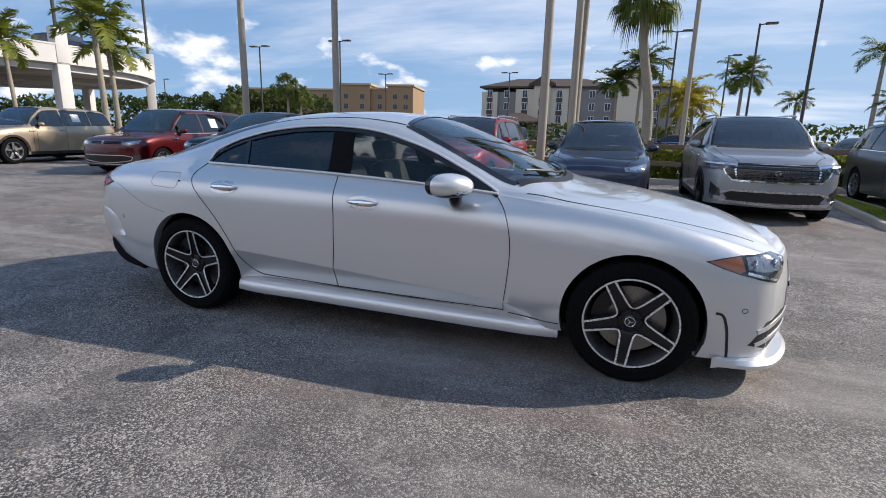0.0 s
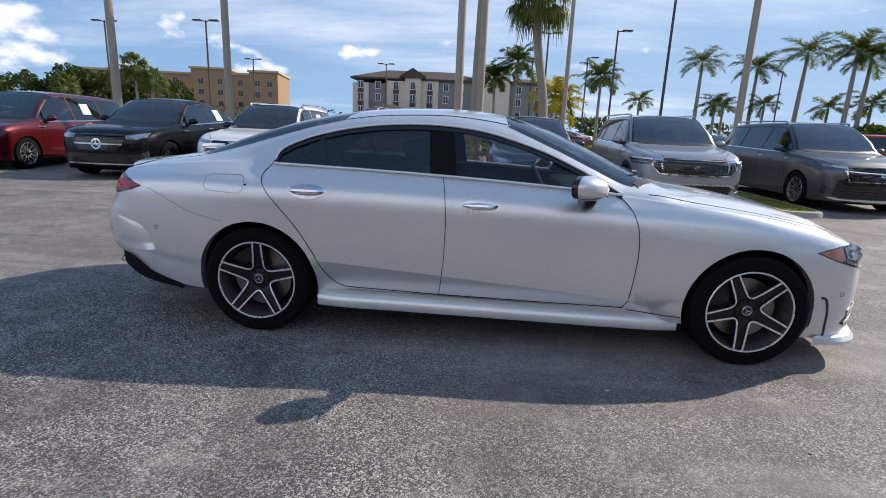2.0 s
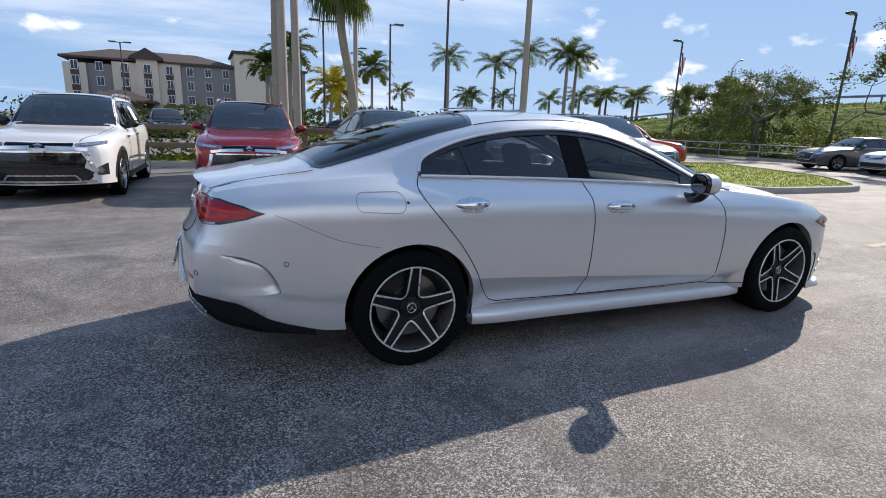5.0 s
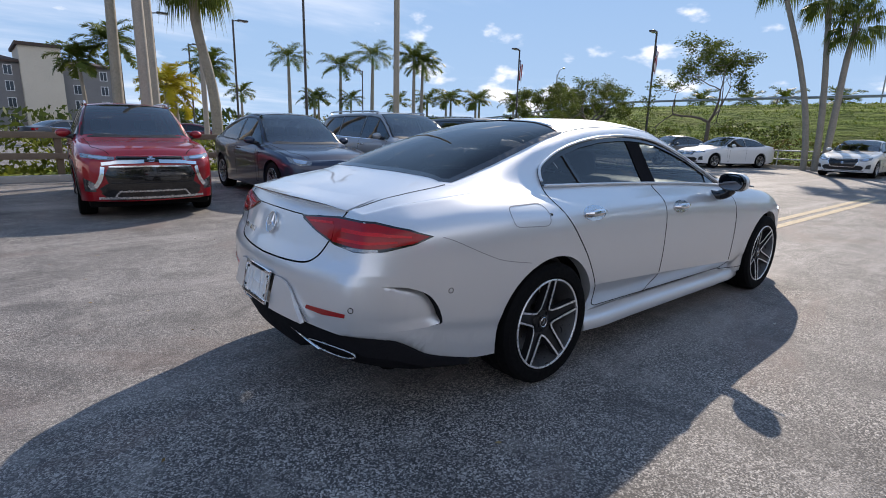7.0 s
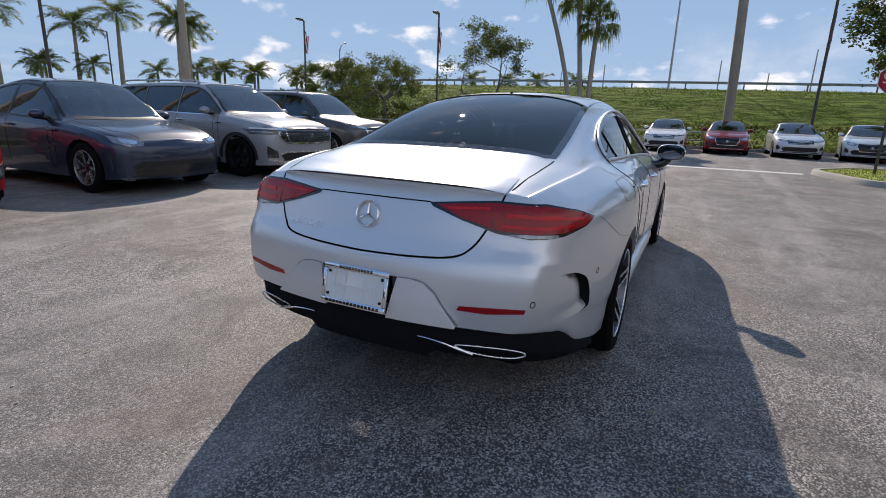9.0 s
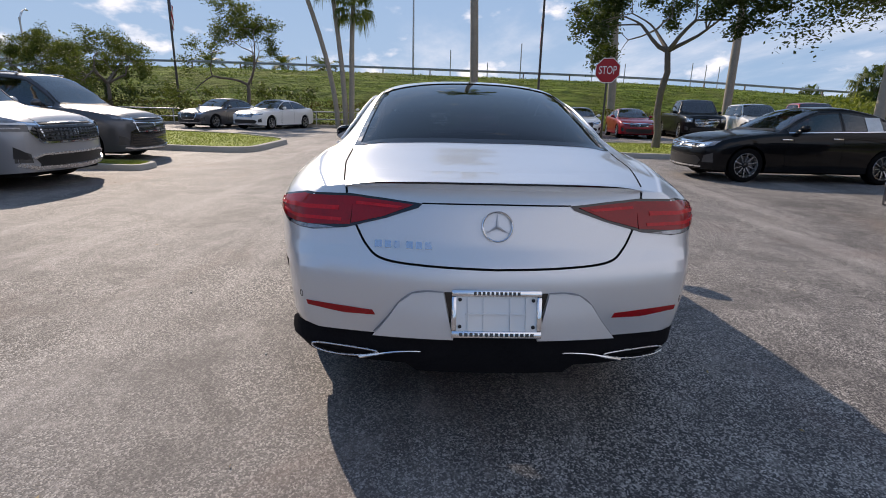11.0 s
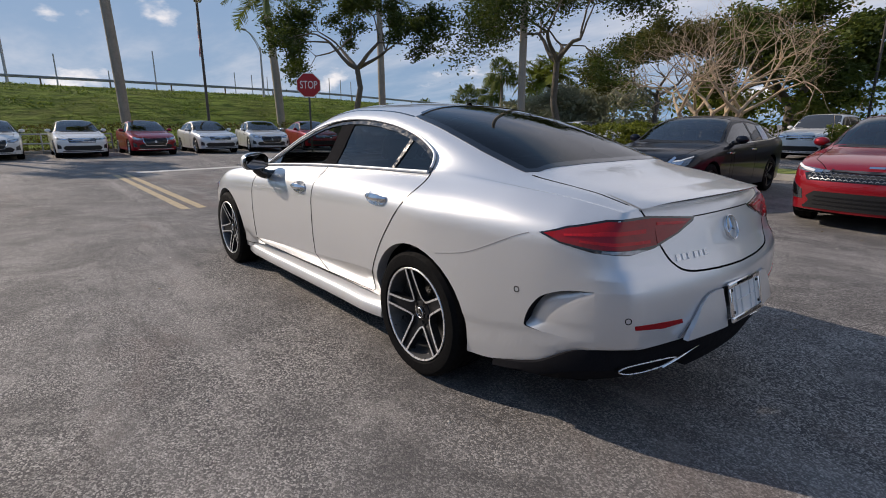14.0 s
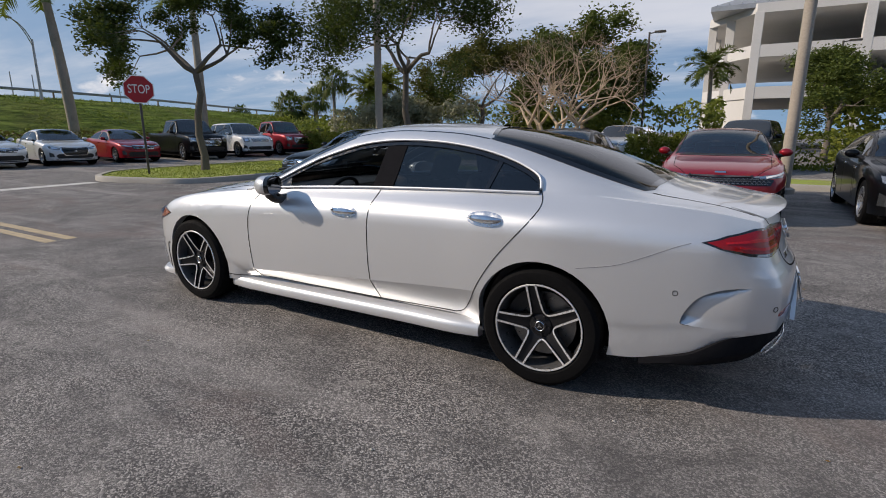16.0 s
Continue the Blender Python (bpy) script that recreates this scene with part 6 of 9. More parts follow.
row_cars = [
    make_car("champagne metallic sport utility vehicle parked by the garage ramp", "car", SUV_RR, M["champagne"], at(-17.4, N_Y + 1.9, -84), "five", "rim_silver", wr=0.39, lamp_style=1, grille="slot", rails=False, paper=((1, 1), (1, -1)), cladding=True),
    make_car("dark red minivan parked nose out with price sheets", "car", VAN_P, M["dark_red"], at(-11.4, N_Y + 2.0, -86), "multi", "rim_silver", lamp_style=0, grille="slot", chrome_line=True, paper=((1, 1),)),
    make_car("black coupe utility vehicle with a three-pointed star", "car", GLE, M["black"], at(-7.85, N_Y + 1.75, -88), "multi", "rim_grey", wr=0.38, lamp_style=0, grille="trap", trim="gloss_black", chrome_line=True, paper=((1, 1),)),
    make_car("white crossover with chrome front blades parked nose out", "car", OUT, M["white"], at(-4.95, N_Y + 1.45, -90), "five", "rim_silver", wr=0.35, lamp_style=1, grille="slot", chrome_line=True, paper=((1, 1), (1, -1)), cladding=True, rails=True),
    make_car("red crossover with chrome front blades parked nose out", "car", OUT, M["red"], at(-1.99, N_Y + 1.40, -93), "five", "rim_silver", wr=0.35, lamp_style=1, grille="slot", chrome_line=True, cladding=True, rails=True),
    make_car("dark slate electric crossover with a closed nose", "car", MODY, M["slate"], at(0.88, N_Y + 1.55, -90), "turbine", "rim_silver", wr=0.355, lamp_style=0, grille="none", fog=False),
    make_car("silver grey minivan with a wide mesh grille", "car", KIAV, M["grey"], at(3.62, N_Y + 1.6, -90), "five", "rim_grey", wr=0.36, lamp_style=1, grille="wide", cladding=True, rails=True, chrome_line=True),
    make_car("dark grey minivan with a deep front grille", "car", SIEN, M["gunmetal"], at(7.23, 8.77, -90), "multi", "rim_silver", wr=0.355, lamp_style=1, grille="wide", rails=True, chrome_line=True),
    make_car("small orange red utility vehicle parked beyond the lawn", "car", SMALL, M["orange_red"], at(12.9, 13.65, -40), "five", "rim_grey", wr=0.345, lamp_style=2, grille="slot", cladding=True),
]


def on_nose(car, nm, poly, mt, off=0.008, mirror=False, thick=0.0):
    """A panel on a car's nose; outline in (y, z); mirrored to the other side if wanted."""
    for sd in ((1, -1) if mirror else (1,)):
        part(nm, laid(SKINS[car.name], [(sd * y, z) for y, z in poly], "x", off, 0.05, 1, 0.012, thick), M[mt], car)


def nose_line(car, nm, line, width, mt, off=0.012, mirror=True, thick=0.006):
    for sd in ((1, -1) if mirror else (1,)):
        part(nm, strip(SKINS[car.name], [(sd * y, z) for y, z in line], width, "x", off, 1, thick, 0.03), M[mt], car)


# stock on the ramp's open deck
for x, y, a, sh, key in ((-38.0, 18.4, -18, SUV_RR, "black"), (-37.5, 24.4, 11, SUV_RR, "slate"), (-38.2, 27.1, 24, SMALL, "gunmetal")):
    make_car("dark utility vehicle parked on the ramp deck", "car", sh, M[key], at(x, y, a, 5.75), "five", "rim_grey", wr=0.36, lamp_style=1, grille="slot", glazed=False)
rr, pac, gle, wout, rout, mody, kia, sien, small_suv = row_cars
for c in (wout, rout):
    # black mask, two chrome bars, a blade beside each lamp and a silver lower frame
    on_nose(c, "front_mask", [(-0.50, 0.745), (0.50, 0.745), (0.56, 0.62), (0.52, 0.50), (0.62, 0.38), (0.52, 0.28), (-0.52, 0.28), (-0.62, 0.38), (-0.52, 0.50), (-0.56, 0.62)], "gloss_black", 0.006)
    nose_line(c, "chrome_bar", [(0.09, 0.800), (0.40, 0.788), (0.58, 0.772)], 0.040, "chrome", 0.012, True, 0.010)
    nose_line(c, "chrome_bar", [(0.0, 0.742), (0.50, 0.738)], 0.020, "chrome", 0.012, True, 0.006)
    nose_line(c, "chrome_blade", [(0.57, 0.735), (0.585, 0.64), (0.61, 0.56), (0.67, 0.46)], 0.048, "chrome", 0.012, True, 0.010)
    nose_line(c, "skid_trim", [(0.0, 0.315), (0.47, 0.315), (0.40, 0.405), (0.0, 0.405)], 0.022, "satin", 0.012, True, 0.008)
    nose_line(c, "mesh_bar", [(-0.50, 0.60), (0.50, 0.60)], 0.012, "rim_grey", 0.012, False, 0.008)
    nose_line(c, "mesh_bar", [(-0.50, 0.52), (0.50, 0.52)], 0.012, "rim_grey", 0.012, False, 0.008)
    on_nose(c, "fog_lamp", [(0.66, 0.44), (0.72, 0.43), (0.75, 0.48), (0.71, 0.53), (0.66, 0.50)], "lens", 0.010, True)
on_nose(kia, "mesh_grille", [(-0.62, 0.66), (0.62, 0.66), (0.72, 0.80), (0.66, 0.86), (-0.66, 0.86), (-0.72, 0.80)], "gloss_black", 0.012)
for k in range(5):
    nose_line(kia, "mesh_bar", [(-0.64, 0.675 + 0.042 * k), (0.64, 0.675 + 0.042 * k)], 0.012, "mesh", 0.016, False, 0.006)
for k in range(-8, 9):
    nose_line(kia, "mesh_bar", [(0.078 * k, 0.665), (0.078 * k, 0.855)], 0.010, "mesh", 0.016, False, 0.006)
nose_line(kia, "chrome_frame", [(0.73, 0.82), (0.70, 0.75), (0.60, 0.650), (0.0, 0.645)], 0.018, "chrome", 0.016, True, 0.008)
on_nose(kia, "lamp_housing", [(0.74, 0.80), (0.96, 0.80), (0.97, 0.885), (0.72, 0.885)], "lens_dark", 0.016, True)
nose_line(kia, "lamp_strip", [(0.73, 0.885), (0.95, 0.900)], 0.020, "sign_white", 0.018, True, 0.003)
nose_line(kia, "lamp_strip", [(0.80, 0.835), (0.95, 0.840)], 0.016, "lens", 0.020, True, 0.003)
on_nose(kia, "lower_opening", [(-0.66, 0.32), (0.66, 0.32), (0.58, 0.46), (-0.58, 0.46)], "black_plastic", 0.010)
nose_line(kia, "skid_trim", [(0.86, 0.36), (0.72, 0.31), (0.0, 0.285)], 0.045, "satin", 0.014, True, 0.010)
nose_line(kia, "skid_trim", [(0.74, 0.44), (0.60, 0.49), (0.0, 0.49)], 0.026, "satin", 0.014, True, 0.010)
on_nose(kia, "side_intake", [(0.76, 0.42), (0.88, 0.44), (0.88, 0.60), (0.80, 0.52)], "black_plastic", 0.008, True)
on_nose(sien, "front_mask", [(-0.74, 0.34), (0.74, 0.34), (0.70, 0.62), (0.50, 0.70), (-0.50, 0.70), (-0.70, 0.62)], "gloss_black", 0.008)
for k in range(5):
    nose_line(sien, "grille_bar", [(-0.68, 0.38 + 0.055 * k), (0.68, 0.38 + 0.055 * k)], 0.010, "rim_grey", 0.012, False, 0.006)
nose_line(sien, "chrome_blade", [(0.0, 0.775), (0.35, 0.785), (0.62, 0.80)], 0.016, "chrome", 0.012, True, 0.006)
nose_line(sien, "skid_trim", [(0.82, 0.30), (0.6, 0.27), (0.0, 0.26)], 0.030, "chrome", 0.012, True, 0.006)
on_nose(gle, "lower_opening", [(-0.86, 0.34), (0.86, 0.34), (0.80, 0.52), (0.60, 0.50), (-0.60, 0.50), (-0.80, 0.52)], "gloss_black", 0.008)
nose_line(gle, "grille_bar", [(-0.48, 0.70), (0.48, 0.70)], 0.026, "satin", 0.018, False, 0.008)
on_nose(gle, "star_badge", [(0.10 * math.cos(a), 0.70 + 0.10 * math.sin(a)) for a in np.linspace(0, 2 * math.pi, 21)[:-1]], "chrome", 0.022)
on_nose(gle, "badge_field", [(0.078 * math.cos(a), 0.70 + 0.078 * math.sin(a)) for a in np.linspace(0, 2 * math.pi, 21)[:-1]], "gloss_black", 0.026)
for k in range(3):
    a = math.pi / 2 + 2 * math.pi * k / 3
    nose_line(gle, "star_arm", [(0, 0.70), (0.08 * math.cos(a), 0.70 + 0.08 * math.sin(a))], 0.014, "chrome", 0.030, False, 0.004)
nose_line(pac, "chrome_loop", [(0.0, 0.50), (0.60, 0.50), (0.78, 0.46), (0.74, 0.38), (0.52, 0.34), (0.0, 0.30)], 0.020, "chrome", 0.012, True, 0.006)
on_nose(pac, "lower_opening", [(-0.55, 0.32), (0.55, 0.32), (0.66, 0.44), (0.55, 0.47), (-0.55, 0.47), (-0.66, 0.44)], "black_plastic", 0.008)
nose_line(rr, "grille_bar", [(-0.5, 0.93), (0.5, 0.93)], 0.02, "satin", 0.014, False, 0.006)
on_nose(rr, "lower_opening", [(-0.75, 0.38), (0.75, 0.38), (0.62, 0.58), (-0.62, 0.58)], "black_plastic", 0.008)
on_nose(mody, "lower_opening", [(-0.62, 0.27), (0.62, 0.27), (0.66, 0.36), (0.55, 0.41), (-0.55, 0.41), (-0.66, 0.36)], "gloss_black", 0.008)
nose_line(mody, "lip_trim", [(0.80, 0.24), (0.5, 0.22), (0, 0.215)], 0.02, "satin", 0.010, True, 0.004)
for c in row_cars[:8]:
    c["group"] = ROW
SED = shape_of("sedan", 4.90, 1.85, 1.44, 2.83, 0.88)
SED2 = shape_of("sedan", 4.68, 1.80, 1.44, 2.70, 0.88)
TRUCK = shape_of("pickup", 5.90, 2.03, 1.93, 3.68, 1.20, 0.34)
BOXY = shape_of("suv", 4.75, 1.93, 1.80, 2.90, 1.10, 0.30)
# across the lane, noses towards it
south = [
    make_car("black compact sedan parked beside the stop island", "car", SED2, M["black"], at(6.15, -7.1, 90), "multi", "rim_silver", wr=0.325, lamp_style=0, grille="bars", chrome_line=True, paper=((1, 1), (1, -1))),
    make_car("dark navy sedan with a chrome V grille", "car", SED, M["navy"], at(1.05, -7.50, 92), "five", "rim_grey", wr=0.335, lamp_style=0, grille="trap", chrome_line=True, paper=((1, 1),), trim="gloss_black", fog=False, badge=False),
    make_car("bright red sedan with a wide black grille", "car", SED, M["red"], at(-1.98, -7.6, 92), "five", "rim_grey", wr=0.335, lamp_style=1, grille="slot", trim="black_plastic", paper=(), badge=False),
    make_car("black luxury sedan with a chrome grille", "car", SED, M["black"], at(-4.85, -7.9, 90), "five", "rim_silver", wr=0.335, lamp_style=0, grille="trap", chrome_line=True),
]
jetta, altima, redsed, blksed = south
on_nose(altima, "mesh_grille", [(-0.34, 0.44), (0.34, 0.44), (0.50, 0.66), (0.52, 0.76), (-0.52, 0.76), (-0.50, 0.66)], "gloss_black", 0.010)
for k in range(6):
    for j in range(-7, 8):
        y0, z0 = 0.066 * j + 0.033 * (k % 2), 0.465 + 0.050 * k
        if abs(y0) < 0.30 + 0.55 * (z0 - 0.44) and math.hypot(y0, (z0 - 0.66)) > 0.10:
            nose_line(altima, "mesh_bar", [(y0 - 0.021, z0), (y0 + 0.021, z0)], 0.006, "mesh", 0.013, False, 0.004)
nose_line(altima, "chrome_v", [(0.60, 0.765), (0.555, 0.66), (0.46, 0.52), (0.38, 0.43), (0.30, 0.405), (0.0, 0.40)], 0.050, "chrome", 0.014, True, 0.012)
nose_line(altima, "badge_ring", [(0.066 * math.cos(a), 0.66 + 0.062 * math.sin(a)) for a in np.linspace(0, 2 * math.pi, 21)], 0.017, "chrome", 0.020, False, 0.006)
nose_line(altima, "badge_bar", [(-0.085, 0.66), (0.085, 0.66)], 0.020, "chrome", 0.026, False, 0.004)
nose_line(altima, "lamp_strip", [(0.60, 0.715), (0.70, 0.735), (0.80, 0.790)], 0.016, "sign_white", 0.012, True, 0.003)
on_nose(altima, "fog_lamp", [(0.70, 0.445), (0.80, 0.450), (0.80, 0.495), (0.75, 0.500), (0.70, 0.470)], "lens", 0.010, True)
on_nose(redsed, "wide_grille", [(-0.66, 0.60), (0.66, 0.60), (0.70, 0.68), (0.60, 0.70), (-0.60, 0.70), (-0.70, 0.68)], "gloss_black", 0.008)
for k in range(3):
    for j in range(-10, 11):
        y0, z0 = 0.060 * j + 0.030 * (k % 2), 0.620 + 0.030 * k
        nose_line(redsed, "mesh_bar", [(y0 - 0.024, z0 - 0.007), (y0, z0 + 0.007), (y0 + 0.024, z0 - 0.007)], 0.008, "barrel", 0.012, False, 0.004)
nose_line(redsed, "lamp_strip", [(0.60, 0.705), (0.74, 0.735), (0.82, 0.770)], 0.022, "sign_white", 0.014, True, 0.003)
nose_line(redsed, "bonnet_mark", [(-0.075, 0.765), (0.075, 0.765)], 0.022, "chrome", 0.010, False, 0.003)
on_nose(redsed, "lower_opening", [(-0.66, 0.27), (0.66, 0.27), (0.52, 0.47), (-0.52, 0.47)], "black_plastic", 0.008)
for k in range(3):
    nose_line(redsed, "slat", [(-0.55, 0.31 + 0.05 * k), (0.55, 0.31 + 0.05 * k)], 0.012, "rim_grey", 0.012, False, 0.004)
on_nose(redsed, "corner_vent", [(0.74, 0.40), (0.86, 0.40), (0.86, 0.58), (0.78, 0.52)], "gloss_black", 0.008, True)
nose_line(jetta, "chrome_bar", [(-0.62, 0.70), (0.62, 0.70)], 0.016, "chrome", 0.012, False, 0.004)
# stock glimpsed beyond the hedge and behind the sedans
for lb, sh, mt, x, y, yaw in (("white crossover parked beyond the hedge", OUT, "white", -10.5, 33.0, -60), ("dark minivan parked beyond the hedge", SIEN, "black", -6.2, 33.5, -80), ("dark red sedan parked beyond the hedge", SED, "dark_red", 4.0, 30.5, 150), ("white sedan parked beyond the hedge", SED2, "white", 6.5, 42.0, 160),
                            ("grey sedan parked beyond the hedge", SED2, "gunmetal", -1.0, 35.0, 30), ("blue sedan parked beyond the lawn", SED2, "slate", 9.5, 19.5, -120), ("white utility vehicle parked behind the sedans", OUT, "white", 2.72, -21.6, 88), ("silver sedan parked behind the hedge", SED, "pale_silver", 14.0, -22.5, 175),
                            ("dark utility vehicle parked behind the red sedan", BOXY, "black", -2.4, -18.2, 80), ("white sedan parked by the parking ramp", SED, "white", -22.5, 9.5, -84), ("grey hatchback parked by the parking ramp", SMALL, "pale_silver", -26.0, 10.0, -84)):
    make_car(lb, "car", sh, M[mt], at(x, y, yaw), "five", "rim_silver", wr=0.335, lamp_style=0, grille="bars", chrome_line=True, glazed=False)
for c in south:
    c["group"] = "cars parked across the lane"
# the far row under the bank, noses towards the lane
FAR = [("dark grey sedan parked under the bank", SED2, "gunmetal", 22.9, 11.0), ("white sedan with a dark grille under the bank", SED, "white", 22.9, 8.3), ("white sedan parked beside the leaning palms", SED, "off_white", 22.9, 3.0),
       ("white sedan with a black grille by the hedge", SED2, "white", 22.9, 0.3), ("red hatchback parked by the hedge", SED2, "red", 22.9, -2.2), ("pale silver compact sedan by the hedge", SED2, "pale_silver", 22.9, -4.8),
       ("silver midsize sedan by the hedge", SED, "pale_silver", 22.9, -7.4), ("red compact sedan by the hedge", SED2, "red", 22.6, -10.0)]
for k, (lb, sh, mt, x, y) in enumerate(FAR):
    c = make_car(lb, "car", sh, M[mt], at(x, y, 180 - (20 if k < 2 else 8 if k > 5 else 0)), "five", "rim_silver", wr=0.33, lamp_style=k % 2, grille="bars" if k % 2 else "trap", chrome_line=k % 2 == 0)
    c["group"] = "cars parked under the bank"
for lb, sh, mt, x, y, gr in (("black pickup truck with a tall grille", TRUCK, "black", 22.6, -13.2, "tall"), ("white boxy utility vehicle with a slotted grille", BOXY, "white", 22.2, -16.2, "bars"), ("red pickup truck with a chrome grille", TRUCK, "red", 22.6, -19.2, "tall")):
    c = make_car(lb, "pickup truck" if sh is TRUCK else "car", sh, M[mt], at(x, y, 168), "six", "rim_silver", wr=0.40, lamp_style=2, grille=gr, name="pickup_truck" if sh is TRUCK else "car")
    c["group"] = "cars parked under the bank"


# ---- the silver four-door coupe ----
def hero_curves():
    C = {
        "w": [(2.15, 0.735), (2.08, 0.80), (1.98, 0.848), (1.80, 0.893), (1.47, 0.925), (1.0, 0.918), (0.5, 0.912), (0, 0.912), (-0.8, 0.922), (-1.2, 0.938), (-1.5, 0.944), (-1.8, 0.925), (-2.05, 0.892), (-2.24, 0.855), (-2.38, 0.805), (-2.46, 0.758), (-2.50, 0.72)],
        "zb": [(2.15, 0.155), (1.9, 0.165), (1.1, 0.215), (-1.1, 0.225), (-1.9, 0.243), (-2.2, 0.315), (-2.38, 0.413), (-2.5, 0.445)],
        "zs": [(2.15, 0.695), (2.0, 0.748), (1.8, 0.808), (1.47, 0.872), (1.0, 0.920), (0.74, 0.942), (0.42, 0.968), (-0.3, 1.000), (-0.88, 1.018), (-1.44, 1.032), (-1.7, 1.030), (-1.95, 1.018), (-2.2, 0.995), (-2.5, 0.955)],
        "yb": [(2.15, 0.690), (1.9, 0.800), (1.47, 0.845), (1.0, 0.832), (0.74, 0.812), (0.42, 0.802), (0, 0.795), (-0.9, 0.79), (-1.44, 0.768), (-1.7, 0.775), (-1.95, 0.765), (-2.2, 0.725), (-2.5, 0.650)],
        "yr": [(2.15, 0.47), (1.9, 0.56), (1.47, 0.64), (1.1, 0.715), (0.92, 0.755), (0.74, 0.745), (0.52, 0.700), (0.29, 0.655), (-0.08, 0.61), (-0.40, 0.595), (-0.75, 0.595), (-1.16, 0.605), (-1.44, 0.615), (-1.7, 0.625), (-1.95, 0.625), (-2.2, 0.605), (-2.5, 0.56)],
        "zr": [(2.15, 0.735), (1.9, 0.825), (1.47, 0.905), (1.1, 0.958), (0.92, 0.975), (0.74, 0.995), (0.52, 1.092), (0.29, 1.196), (-0.08, 1.312), (-0.40, 1.345), (-0.75, 1.333), (-1.16, 1.263), (-1.44, 1.185), (-1.7, 1.110), (-1.95, 1.055), (-2.2, 1.025), (-2.5, 0.968)],
        "zt": [(2.15, 0.768), (2.05, 0.812), (1.9, 0.858), (1.68, 0.905), (1.47, 0.940), (1.15, 0.982), (1.02, 1.003), (0.98, 1.022), (0.77, 1.125), (0.54, 1.232), (0.275, 1.335), (0.016, 1.405), (-0.32, 1.432), (-0.65, 1.426), (-0.97, 1.398), (-1.29, 1.343), (-1.53, 1.280), (-1.69, 1.226), (-1.93, 1.125), (-1.98, 1.098), (-2.13, 1.066), (-2.38, 1.022), (-2.5, 0.990)],
    }
    return {k: curve(v) for k, v in C.items()}


HC = hero_curves()


def hero_section(x):
    w, zb, zs, yb, yr, zr, zt = (float(HC[k](x)) for k in ("w", "zb", "zs", "yb", "yr", "zr", "zt"))
    d, c = zs - zb, zt - zr
    zc, k = crease_line(x)
    zc = (1 - k) * (zb + 0.30 * d) + k * zc
    lo1, lo2 = 0.955 - 0.085 * k, 0.972 - 0.042 * k
    return [(w * 0.88, zb), (w * lo1, zb + 0.012), (w * lo2, (1 - k) * (zc - 0.074) + k * (zb * 0.5 + zc * 0.5)), (w * (0.985 + 0.004 * k), zc), (w * 0.998, zb + 0.62 * d), (w * 0.978, zb + 0.86 * d),
            (yb, zs), (yb + 0.36 * (yr - yb) + 0.006, zs + 0.30 * (zr - zs)), (yb + 0.82 * (yr - yb) + 0.008, zs + 0.80 * (zr - zs)), (yr - 0.022, zr + 0.10 * c), (yr * 0.77, zr + 0.62 * c), (yr * 0.40, zr + 0.92 * c), (0, zt)]


def crease_line(x):
    """Height of the lower door crease, and how strong it is."""
    k = max(0.0, 1 - max(0.0, abs(x + 0.1) - 0.86) / 0.30)
    return 0.418 - 0.070 * (x + 0.1), k * k * (3 - 2 * k)


def hero_crease(x, row):
    """Straight flanks above and below a sharp crease along the doors."""
    z, k = crease_line(x)
    w = float(HC["w"](x))
    made = row.copy()
    foot, edge, top = row[2] - np.array((0.016, 0.0)), np.array((w * 0.990, z)), row[14]
    for j in range(2, 9):
        made[j] = foot + (edge - foot) * (j - 2) / 6
    for j in range(9, 14):
        t = (j - 8) / 6
        made[j] = edge + (top - edge) * t + np.array((0.005 * math.sin(math.pi * t), 0))
    return row * (1 - k) + made * k


def hero_shell():
    S = {"x_rear": -2.50, "x_front": 2.15, "follow": True, "crease": hero_crease, "rear_bulge": 0.105, "front_bulge": 0.175,
         "rear_face": curve([(0.0, 0.03), (0.44, 0.035), (0.55, 0.045), (0.66, 0.042), (0.705, 0.030), (0.75, 0.0), (0.844, -0.035), (0.92, -0.062), (0.99, -0.10), (2, -0.10)]),
         "front_face": curve([(0.0, -0.03), (0.16, -0.03), (0.30, 0.02), (0.50, 0.02), (0.65, 0.0), (0.72, -0.03), (0.77, -0.09), (2, -0.09)])}
    global body_section
    keep = body_section
    body_section = lambda s, x: hero_section(x)
    bm = car_shell(S, 0.028, 2)
    body_section = keep
    return bm


def laid3(tree, pts, out, off=0.004, step=0.03, skirt=0.010, thick=0.0):
    """A panel on the skin through rough 3D points, thrown on it against the direction out (level)."""
    out = Vector((out[0], out[1], 0)).normalized()
    U = Vector((-out.y, out.x, 0))
    ang = math.atan2(out.y, out.x)
    rot = Matrix.Rotation(-ang, 4, "Z")
    turned = Turned(tree, rot)
    poly = [(Vector(p).dot(U), p[2]) for p in pts]
    bm = laid(turned, poly, "x", off, step, 1, skirt, thick)
    bmesh.ops.transform(bm, matrix=rot.inverted(), verts=bm.verts[:])
    return bm


class Turned:
    """A skin seen in a turned frame."""
    def __init__(self, tree, rot):
        self.tree, self.rot, self.back = tree, rot, rot.inverted()

    def ray_cast(self, o, d):
        hit, n, i, t = self.tree.ray_cast(self.back @ o, self.back.to_3x3() @ d)
        if hit is None:
            return None, None, None, None
        return self.rot @ hit, self.rot.to_3x3() @ n, i, t


